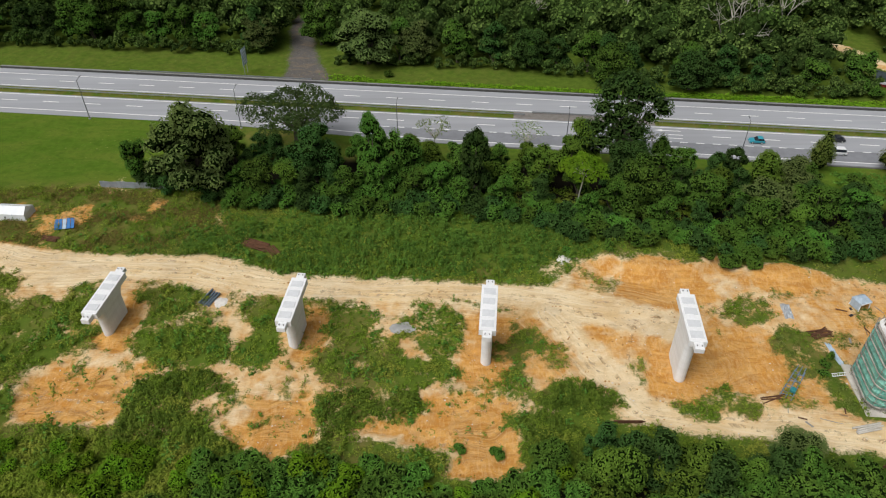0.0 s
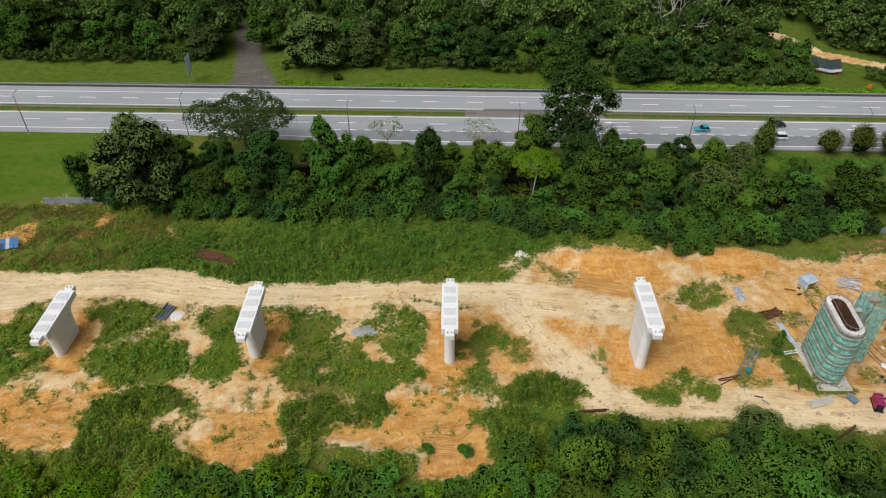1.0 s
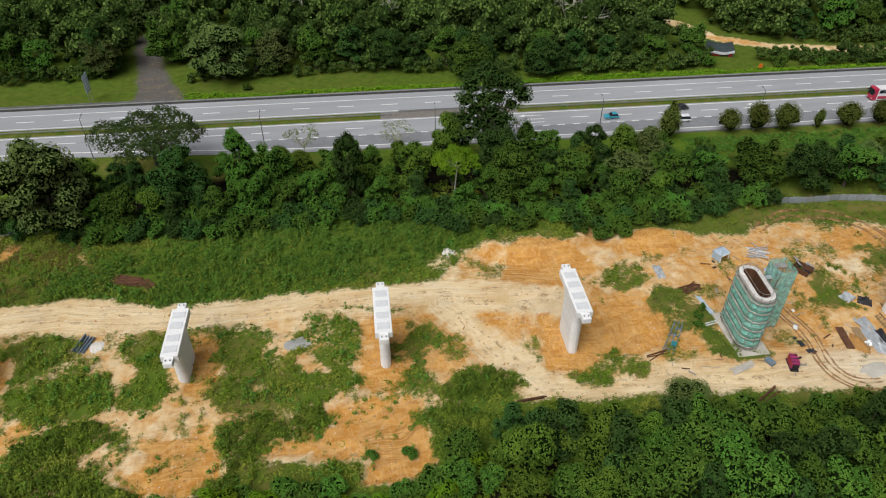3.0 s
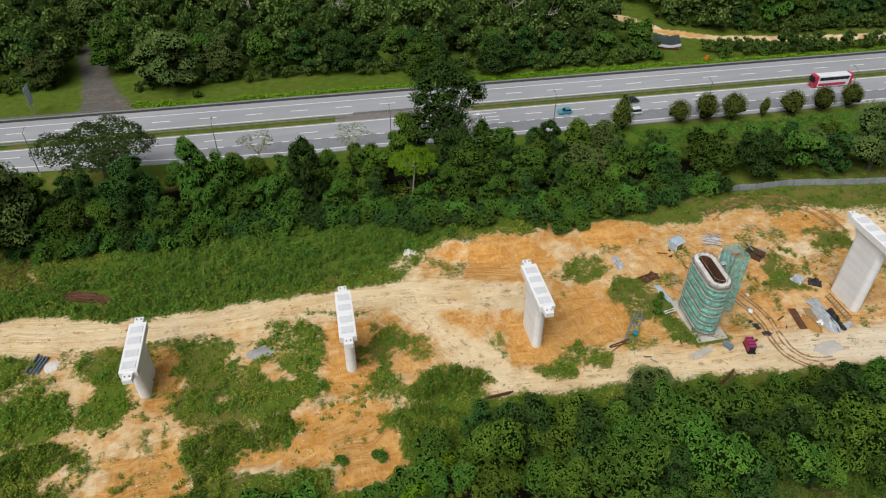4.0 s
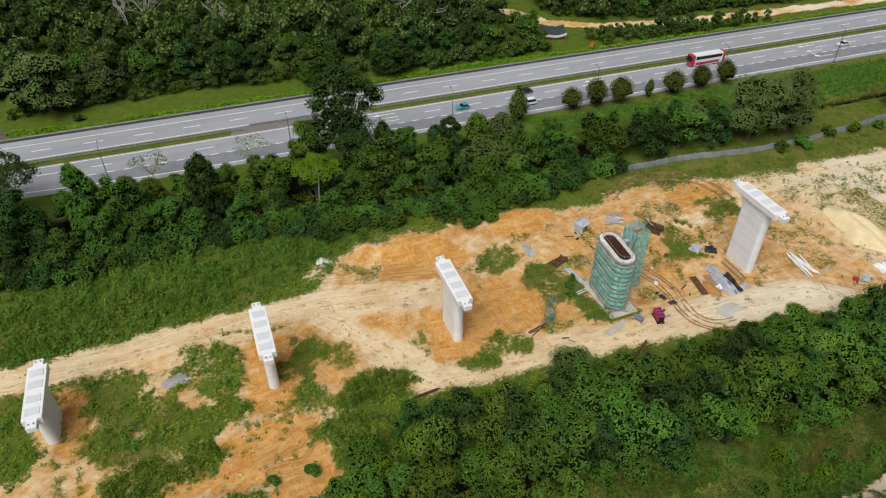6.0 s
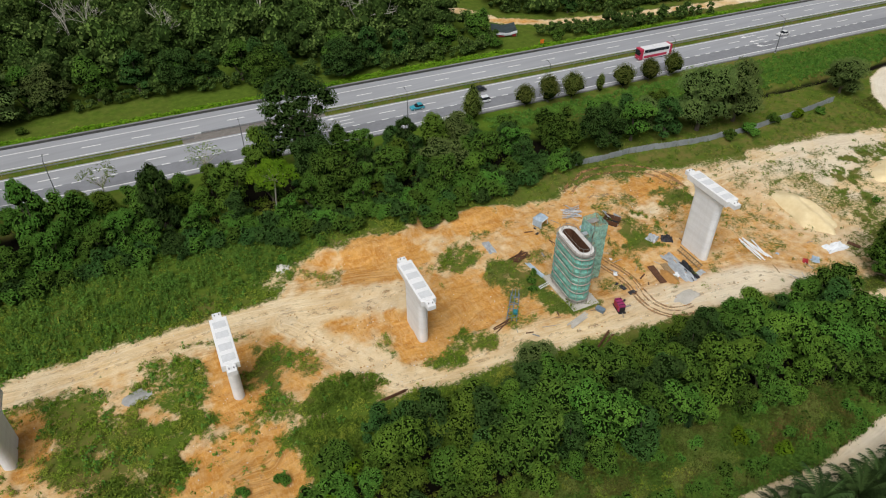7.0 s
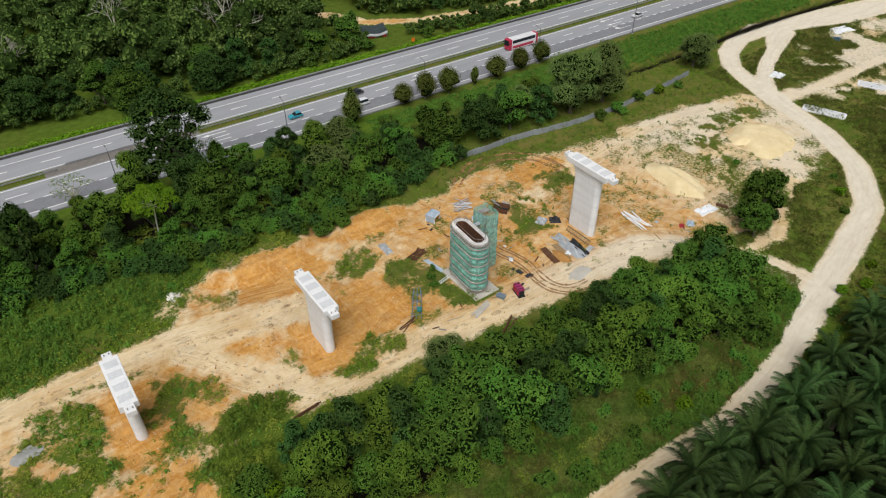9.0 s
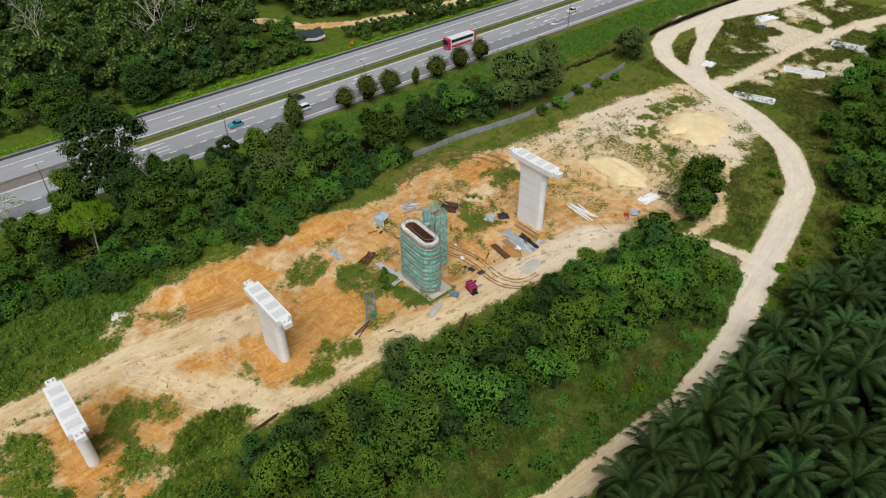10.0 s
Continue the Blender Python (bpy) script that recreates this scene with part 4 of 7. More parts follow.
def round_lobes(rng, R, bottom, top, n, share=0.42):
    out = []
    for k in range(n):
        t = k * 2.39996 + rng.uniform(-0.4, 0.4)
        z = rng.uniform(0, 1)
        reach = R * 0.66 * math.sqrt(max(0.05, 1 - (z * 1.1 - 0.35) ** 2)) * (rng.uniform(0, 0.5) if k % 4 == 0 else rng.uniform(0.55, 1.1))
        r = R * share * rng.uniform(0.7, 1.25)
        out.append((reach * math.cos(t), reach * math.sin(t), bottom + r * 0.7 + (top - bottom - 1.7 * r) * z, r))
    return out


def trunk_mesh(bottom, lobes, r, limbs=5, lean=(0, 0)):
    bm = bmesh.new()
    top = max(z for _, _, z, _ in lobes)
    fork = Vector((lean[0], lean[1], bottom))

    def taper(a, b, ra, rb):
        a, b = Vector(a), Vector(b)
        m = Matrix.Translation((a + b) / 2) @ (b - a).to_track_quat("Z", "Y").to_matrix().to_4x4()
        bmesh.ops.create_cone(bm, cap_ends=True, segments=7, radius1=ra, radius2=rb, depth=(b - a).length, matrix=m)
    taper((0, 0, -0.5), (lean[0] * 0.4, lean[1] * 0.4, bottom * 0.5), r * 1.25, r)
    taper((lean[0] * 0.4, lean[1] * 0.4, bottom * 0.5 - 0.05), fork, r, r * 0.8)
    for x, y, z, q in sorted(lobes, key=lambda l: -l[3])[:limbs]:
        taper(fork - Vector((0, 0, 0.3)), (x * 0.8, y * 0.8, max(z - q * 0.2, bottom + 0.3)), r * 0.6, r * 0.15)
    me = bpy.data.meshes.new("trunk")
    bm.to_mesh(me)
    bm.free()
    return me


def make_tree(name, label, category, seed, R, height, leaf, n, size, bark=None, clear=0.3, lobes=None, count=11, share=0.42, fill=0.66, slim=0.6, girth=0.03, lean=(0, 0), limbs=5):
    """A first tree of its kind at the origin; copies share its meshes."""
    rng = np.random.default_rng(seed)
    lobes = lobes or round_lobes(rng, R, height * clear, height, count, share)
    ob = thing(name, label, category)
    part_mesh("trunk", trunk_mesh(height * clear + 0.4, lobes, height * girth, limbs, lean), bark or BARK, ob)
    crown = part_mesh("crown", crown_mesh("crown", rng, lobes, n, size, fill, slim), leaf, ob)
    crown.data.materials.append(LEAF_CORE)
    ob["reach"] = R
    return ob


class Wood:
    """Places copies of first trees; a first tree stands at the place where it is first asked for."""

    def __init__(self):
        self.used = set()

    def put(self, ob, x, y, turn=0.0, size=1.0, tall=1.0, group="", label=""):
        z = float(ground_z(np.array([float(x)]), np.array([float(y)]))[0])
        m = pose(x, y, z - 0.05, 0, 0, turn) @ Matrix.Diagonal((size, size, size * tall, 1))
        if ob.name in self.used:
            made = copy_thing(ob, pose(0, 0, 0))
        else:
            made = ob
            self.used.add(ob.name)
        made.matrix_basis = m
        return tagged(made, label, group=group)


wood = Wood()
rng = np.random.default_rng(5)


def scatter(n, box_, accept, apart, taken=()):
    """Random places in a box that pass accept(x, y) and keep apart from each other and from those taken (x, y, r)."""
    out = []
    tries = 0
    while len(out) < n and tries < n * 60:
        tries += 1
        x, y = rng.uniform(box_[0], box_[1]), rng.uniform(box_[2], box_[3])
        if accept(x, y) and all((x - a) ** 2 + (y - b) ** 2 > apart * apart for a, b in out) and all((x - a) ** 2 + (y - b) ** 2 > r * r for a, b, r in taken):
            out.append((x, y))
    return out


def inside(pts):
    return lambda x, y: poly(np.array([x]), np.array([y]), pts)[0] < 0


# first trees of each kind, 4 m or 7 m in reach
BROAD = [make_tree("broadleaf_tree", "leafy green broadleaf tree with a rounded crown", "tree", 10 + k, 4.0, 9.0, (LEAF_BROAD, LEAF_DARK, LEAF_YELLOW, LEAF_SHRUB)[k], 3900, 0.4, clear=0.08, count=22, share=0.275, fill=0.84, slim=0.5) for k in range(4)]
BIG = [make_tree("broadleaf_tree", "large dense broadleaf tree with a billowing crown", "tree", 50 + k, 7.0, 14.0, (LEAF_GREY, LEAF_BROAD, LEAF_DARK)[k], 9600, 0.44, clear=0.08, count=40, share=0.26, fill=0.84, slim=0.52) for k in range(3)]
SHRUB = [make_tree("shrub", "dense large-leaved green shrub", "shrub", 30 + k, 2.4, 3.6, (LEAF_SHRUB, LEAF_BROAD, LEAF_BRIGHT)[k], 1250, 0.5, clear=0.06, count=12, share=0.36, girth=0.02, slim=0.4, fill=0.82) for k in range(3)]
HEDGE_BUSH = [make_tree("hedge_bush", "tall hedge bush with broad layered leaves", "bush", 36 + k, 2.4, 3.6, (LEAF_BROAD, LEAF_SHRUB, LEAF_DARK)[k], 1150, 0.56, clear=0.06, count=12, share=0.36, girth=0.02, slim=0.42, fill=0.82) for k in range(3)]
FEATHER = make_tree("feathery_tree", "grey-green feathery tree with drooping fine foliage", "tree", 70, 7.0, 15.0, LEAF_GREY, 9000, 0.6, clear=0.1, count=30, share=0.28, slim=0.3, fill=0.7)
ROUND = make_tree("clipped_tree", "round dense green roadside tree", "tree", 80, 3.3, 7.6, LEAF_ROAD, 3400, 0.32, clear=0.06, fill=0.84, lobes=[(0, 0, 3.6, 2.6), (0.9, 0.3, 4.3, 2.2), (-0.9, 0.4, 4.0, 2.3), (0.1, -0.9, 3.2, 2.3), (0, 0.2, 5.4, 1.9), (0.3, 0.2, 2.2, 2.0)], girth=0.02)
CONE = make_tree("conical_tree", "dense conical dark green roadside tree", "tree", 81, 3.2, 9.3, LEAF_ROAD, 3600, 0.3, clear=0.05, fill=0.86,
                 lobes=[(0, 0, 2.4, 2.2), (0.6, 0.2, 3.2, 2.2), (-0.6, 0.2, 3.4, 2.2), (0, -0.4, 4.2, 2.2), (0, 0.1, 5.2, 2.0), (0.1, -0.1, 6.3, 1.6), (0, 0, 7.4, 1.1), (0, 0, 8.4, 0.7)], girth=0.015)


def umbrella(rng, R, low, high, n):
    return [(R * 0.78 * math.sqrt(rng.uniform(0, 1)) * math.cos(2.4 * k), R * 0.78 * math.sqrt(rng.uniform(0.05, 1)) * math.sin(2.4 * k), rng.uniform(low, high), R * rng.uniform(0.16, 0.25)) for k in range(n)]


r_ = np.random.default_rng(3)
RAIN = make_tree("rain_tree", "spreading umbrella-shaped rain tree with fine dark foliage", "tree", 90, 10.9, 15.8, LEAF_RAIN, 15000, 0.6, clear=0.4, lobes=umbrella(r_, 11.4, 9.8, 14.4, 44), fill=0.0, slim=0.5, girth=0.03, limbs=20)
SPARSE = make_tree("thin_tree", "small thin tree with pale sparse leaves and bare branches", "tree", 91, 5.2, 8.0, LEAF_GREY, 420, 0.42, BARK_PALE, clear=0.3, lobes=umbrella(r_, 5.2, 5.2, 7.2, 14), fill=0.0, girth=0.02, limbs=14)
TALL = make_tree("tall_tree", "tall dark emergent tree with an uneven layered crown", "tree", 92, 7.8, 26.0, LEAF_DARK, 6200, 0.56, clear=0.22, girth=0.022, limbs=22, fill=0.62,
                 lobes=[(0, 0.2, 23.6, 2.5), (-1.9, 0.5, 22.4, 2.6), (2.1, -0.4, 22.0, 2.6), (-3.6, 0.3, 20.4, 2.6), (0.2, 0.8, 20.8, 3.0), (3.4, 0.2, 20.2, 2.7), (5.6, -0.3, 18.4, 2.3), (6.6, 0.6, 16.2, 1.9),
                        (-4.6, -0.6, 18.0, 2.3), (-1.6, -1.2, 17.6, 2.8), (1.6, 0.6, 17.2, 2.7), (4.4, 0.2, 15.0, 2.1), (-3.0, 0.5, 14.8, 2.6), (0.2, -0.7, 13.8, 2.7), (-4.8, 0.9, 12.0, 2.4), (-1.4, 0.6, 11.0, 2.8), (2.2, -0.4, 11.4, 2.6),
                        (0.4, 0.4, 8.2, 2.8), (-3.2, 0.2, 8.6, 2.6), (2.8, 0.2, 8.0, 2.4), (-6.0, 0.2, 9.4, 2.0)])
WHITE = make_tree("pale_trunk_tree", "light green flat-crowned tree with a slender pale trunk", "tree", 93, 5.4, 14.5, LEAF_BRIGHT, 2600, 0.42, BARK_PALE, clear=0.62, girth=0.011, limbs=12, fill=0.25, lean=(0.9, 0.3),
                  lobes=[(0.4, 0, 12.6, 1.6), (2.4, 0.4, 12.0, 1.5), (-2.0, 0.2, 12.1, 1.5), (0.5, -2.2, 11.6, 1.5), (4.2, -0.6, 11.0, 1.3), (-3.9, -0.4, 11.0, 1.3), (0.2, 2.2, 12.0, 1.4), (-2.4, -2.0, 11.0, 1.3),
                         (2.6, -2.0, 10.8, 1.3), (-3.0, 1.8, 11.2, 1.2), (3.4, 1.6, 11.2, 1.2), (1.4, -3.6, 10.2, 1.1), (-1.0, -3.6, 10.4, 1.1), (4.6, -1.8, 9.8, 1.0)])


def fitted(first, reach, tall, spots, group, label=""):
    """Copies of a first tree, each given as (x, y, height, reach)."""
    for k, (x, y, h, r) in enumerate(spots):
        s = r / reach
        wood.put(first[k % len(first)], x, y, (k * 77) % 360, s, h / tall / s, group, label)


ROADSIDE = "trees by the highway"
fitted(BIG, 7, 14, [(-54.8, 131, 22, 11.5), (42, 122, 13.5, 7.2), (-29, 134, 14, 6.6), (68, 119.5, 10.2, 7.4), (-8.8, 131, 14.5, 5.8), (41, 130.5, 13, 6.4), (77, 128, 10.0, 6.2), (98, 116, 11.5, 7.2), (109, 112, 11.5, 6.8)], ROADSIDE)
fitted(BROAD, 4, 9, [(-69.6, 133.5, 12.5, 4.0), (7, 127, 18.0, 4.8), (33, 139, 13.5, 5.0), (79, 118, 9.5, 4.7), (118, 110.5, 11.5, 5.8), (127, 108, 11, 5.2), (70, 126, 12, 5.5), 
                     (56, 120, 11, 5.5), (114, 120, 8.5, 4.4), (122, 117.6, 9, 4.6), (131, 115.4, 8.5, 4.2), (141, 112.8, 9, 4.8), (151, 110.6, 8.5, 4.4), (88, 122, 7.5, 4.6), (22, 130, 11.5, 5.0), (-1, 125, 10, 4.5), (-40, 128, 10, 4.6)], ROADSIDE)
fitted([BROAD[0], BROAD[1], BROAD[3]], 4, 9, [(126.5, 46.5, 15.0, 5.4), (130.5, 47, 12.0, 4.6), (123.5, 44.5, 8.5, 4.0)], ROADSIDE, "dark green tree beside the side track")
fitted([BROAD[3]], 4, 9, [(-16, 135, 17.0, 4.6)], ROADSIDE, "bright green tree with a rounded top")
fitted([FEATHER], 7, 15, [(136.5, 106, 18, 8.6), (148, 104.5, 16.5, 7.4), (126, 113, 9, 4.6), (187.5, 101.5, 11, 7.0)], ROADSIDE)
fitted([RAIN], 10.9, 15.8, [(-36.0, 149.0, 13.4, 12.2)], ROADSIDE)
fitted([TALL], 7.8, 26, [(40.5, 137, 25.5, 7.8)], ROADSIDE)
TALL.matrix_basis = pose(40.5, 137, gz(40.5, 137), 0, 0, 0) @ Matrix.Diagonal((1.2, 1.2, 1.0, 1))
fitted([SPARSE], 5.2, 8, [(-2, 149.5, 8.2, 5.2), (20.5, 148.5, 7.0, 5.5), (50.8, 144.5, 7.5, 2.9)], ROADSIDE)
fitted([WHITE], 5.4, 14.5, [(29, 123, 14.6, 5.4)], ROADSIDE)
WHITE.matrix_basis = pose(29, 123, gz(29, 123), 0, 0, 0)
fitted([CONE], 3.2, 9.3, [(88.6, 139.5, 10.6, 3.4)], "street trees on the verge")
fitted([ROUND], 3.3, 7.6, [(105.2, 139, 7.0, 3.1), (112.2, 137.6, 8.9, 3.4), (119.3, 136.4, 8.7, 3.4), (128.5, 135.4, 6.4, 1.4), (136.4, 134.6, 7.7, 3.4), (145.8, 134.2, 7.6, 3.2), (154.4, 133.6, 8.1, 3.1)], "street trees on the verge")

NAMED = [(-54.8, 131, 8), (42, 122, 5), (-29, 134, 5), (68, 119, 5), (-9, 131, 4), (77, 129, 5), (98, 116, 5), (109, 112, 5), (-70, 133, 4), (-16, 135, 4), (7, 127, 4), (33, 139, 4), (79, 118, 4), (29, 123, 4), (43, 137, 5),
         (70, 126, 4), (56, 120, 4), (87, 124, 4), (22, 130, 4)]
for x, y in scatter(60, (-75, 100, 104, 150), inside(BELT), 4.6, NAMED):
    wood.put(BROAD[rng.integers(4)], x, y, rng.uniform(0, 360), rng.uniform(0.8, 1.1), rng.uniform(0.8, 1.05), group=ROADSIDE)
for x, y in scatter(150, (-75, 102, 104, 150), inside(HEDGE), 2.3):
    wood.put(HEDGE_BUSH[rng.integers(3)], x, y, rng.uniform(0, 360), rng.uniform(0.85, 1.25), group="hedge by the fence")
for x, y in scatter(124, (0, 112, 25, 66), inside(NEAR_WOOD), 3.8):
    s = (0.62 if x < 22 else 1.0) * min(1.0, 0.66 - 0.09 * poly(np.array([x]), np.array([y]), NEAR_WOOD)[0])
    wood.put(BROAD[(0, 2, 1, 0, 3, 1, 2)[rng.integers(7)]], x, y, rng.uniform(0, 360), rng.uniform(0.8, 1.4) * s, rng.uniform(0.65, 1.15), group="thicket beside the track")
wood.put(BIG[1], 106, 45, 40, 0.85, 0.85, group="thicket beside the track")
for x, y in scatter(190, (-78, 22, 40, 66), inside(LOW_SHRUB), 2.1):
    low = x < -42 + rng.uniform(-8, 8)
    if low and rng.uniform() < 0.45:
        continue
    wood.put(SHRUB[2 if low else rng.integers(3)], x, y, rng.uniform(0, 360), rng.uniform(0.55, 0.9) if low else rng.uniform(0.85, 1.3), rng.uniform(0.65, 0.95), group="shrubs below the site")

wood.put(FEATHER, 51.5, 59.5, 30, 0.62, 0.62, group="thicket beside the track", label="pale feathery tree at the edge of the thicket")

# the wood beyond the highway: its edge tree by tree, the rest as one mass
FAR_EDGE = [(-260, 221), (-160, 215), (-95, 211), (-56, 207)], [(-32, 200), (-12, 199), (20, 196), (44, 191), (62, 187), (84, 181), (118, 178)], [(158, 188), (205, 181), (300, 166)]
for line in FAR_EDGE:
    for (ax, ay), (bx, by) in zip(line[:-1], line[1:]):
        n = max(1, round(math.hypot(bx - ax, by - ay) / 9.5))
        for k in range(n):
            t = (k + rng.uniform(0.1, 0.9)) / n
            wood.put(BROAD[(0, 1, 3, 1)[rng.integers(4)]], ax + t * (bx - ax), ay + t * (by - ay) + 3, rng.uniform(0, 360), rng.uniform(1.1, 1.6), rng.uniform(0.85, 1.05), group="edge of the far wood")
fitted(BIG, 7, 14, [(-22.5, 199, 17, 11.0), (48, 187, 11, 7.2), (70, 182, 11, 7.6), (-57, 209, 12, 6.5), (-110, 224, 15, 9), (26, 197, 12, 7), (-8, 201, 13, 7.5), (-39, 214, 14, 7.5), (-57.5, 219, 14, 7), (-48, 243, 15, 8), (-37, 228, 14, 7)], "edge of the far wood")


LOW_EDGE = [(108, 178), (120, 179.5), (123, 183)], [(138, 178.5), (150, 178), (175, 171.5), (205, 165)], [(140, 201), (160, 193.5), (205, 181), (250, 173)], [(150, 175), (180, 167)]


def far_wood():
    """Many plain crowns and trunks joined into one mass."""
    r = np.random.default_rng(77)
    stock = []
    for k in range(6):
        stock.append(crown_mesh("x", r, round_lobes(r, 6.0, 1.0, 13.0, 13, 0.34), 560, 0.98, 0.8, 0.7, (CRAG_V, CRAG_F), True))
    verts, tris, inner, tints, base, spots = [], [], [], [], 0, []
    low = [(ax + t * (bx - ax), ay + t * (by - ay) - r.uniform(0, 2.5), 0.36) for line in FAR_EDGE + LOW_EDGE for (ax, ay), (bx, by) in zip(line[:-1], line[1:]) for t in np.arange(0.02, 1, 3.4 / math.hypot(bx - ax, by - ay))]
    high = [(gx_, gy_, 1.0) for gy_ in np.arange(176, 345, 8.2) for gx_ in np.arange(-225, 330, 8.2)]
    for gx_, gy_, scale in low + high:
        x, y = (gx_, gy_) if scale < 1 else (gx_ + r.uniform(-3.2, 3.2), gy_ + r.uniform(-3.2, 3.2))
        edge = np.interp(x, [-260, -95, -58, -57, -33, 44, 62, 84, 125, 160, 300], [227, 220, 215, 215, 207, 198, 194, 189, 186, 196, 174])
        if scale == 1 and y < edge or along(np.array([x]), np.array([y]), GRAVEL)[0] < 3 or along(np.array([x]), np.array([y]), FAR_TRACK)[0] < (5.5 if scale == 1 else 1.5):
            continue
        if y > 262 + 0.26 * abs(x - 60) + 30 or (x > 120 and y > 330 - (x - 120) * 0.75):
            continue
        v, f, leaves = stock[r.integers(6)]
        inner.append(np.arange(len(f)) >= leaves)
        t, s = r.uniform(0, 6.283), r.uniform(0.75, 1.25) * scale
        c, q = math.cos(t) * s, math.sin(t) * s
        w = np.stack([v[:, 0] * c - v[:, 1] * q + x, v[:, 0] * q + v[:, 1] * c + y, v[:, 2] * s * r.uniform(0.85, 1.2)], 1)
        verts.append(w)
        tris.append(f + base)
        tints.append(np.full(len(w), r.uniform(0, 1)))
        base += len(w)
        spots.append((x, y))
    me = mesh_np("far_wood", np.concatenate(verts), np.concatenate(tris))
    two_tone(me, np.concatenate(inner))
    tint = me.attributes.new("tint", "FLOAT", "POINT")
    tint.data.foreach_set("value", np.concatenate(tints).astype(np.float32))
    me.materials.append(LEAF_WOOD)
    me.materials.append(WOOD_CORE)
    return tagged(new("far_wood", me), "dense dark green tropical wood beyond the highway", "woodland", kind="stuff"), len(spots), base


def patchy_leaf():
    """Like other foliage, with a slower change of tone from tree to tree."""
    m = Mat("leaf of the wood", 0.6, 0, 0.05)
    geo = m.node("ShaderNodeNewGeometry")
    w = m.place()
    tree = m.node("ShaderNodeAttribute")
    tree.attribute_name = "tint"
    leaf = geo.outputs["Random Per Island"]
    c = m.mix(leaf, (0.03, 0.065, 0.013), (0.13, 0.225, 0.042))
    c = m.mix(m.math("MULTIPLY", tree.outputs["Fac"], 0.8), c, m.mix(leaf, (0.07, 0.115, 0.026), (0.20, 0.275, 0.07)))
    c = m.mix(m.math("MULTIPLY", m.noise(0.05, 2, 0.5, m.place((1.3, 1, 1)), 0.52, 0.64), 0.55), c, (0.02, 0.038, 0.010))
    m.base(c)
    tr = m.node("ShaderNodeBsdfTranslucent", Color=c)
    mixs = m.node("ShaderNodeMixShader")
    mixs.inputs[0].default_value = 0.2
    m.links.new(m.bsdf.outputs[0], mixs.inputs[1])
    m.links.new(tr.outputs[0], mixs.inputs[2])
    m.links.new(mixs.outputs[0], m.nodes["Material Output"].inputs[0])
    return m.mat


LEAF_WOOD = patchy_leaf()
far_wood()


# leafless grey trees that stand out of the far wood
def bare_tree(x, y, h, seed):
    r = np.random.default_rng(seed)
    ob = thing("bare_tree", "leafless grey tree rising from the wood", "tree", pose(x, y, gz(x, y)), "edge of the far wood")
    bm = bmesh.new()

    def grow(a, d, length, rad, depth):
        b = a + d * length
        m = Matrix.Translation((a + b) / 2) @ (b - a).to_track_quat("Z", "Y").to_matrix().to_4x4()
        bmesh.ops.create_cone(bm, cap_ends=False, segments=5, radius1=rad, radius2=rad * 0.65, depth=length, matrix=m)
        if depth:
            for _ in range(3):
                e = (d + Vector(r.normal(size=3)) * 0.42 + Vector((0, 0, 0.12))).normalized()
                grow(b, e, length * r.uniform(0.55, 0.8), rad * 0.62, depth - 1)
    grow(Vector((0, 0, -0.3)), Vector((0, 0, 1)), h * 0.42, h * 0.016, 4)
    part("branch", bm, BARK_PALE, ob)


for k, (x, y, h) in enumerate([(27, 214, 16), (84, 202, 19), (90, 206, 17), (103, 208, 21), (9, 226, 18), (3, 230, 17), (60, 226, 18)]):
    bare_tree(x, y, h, 200 + k)


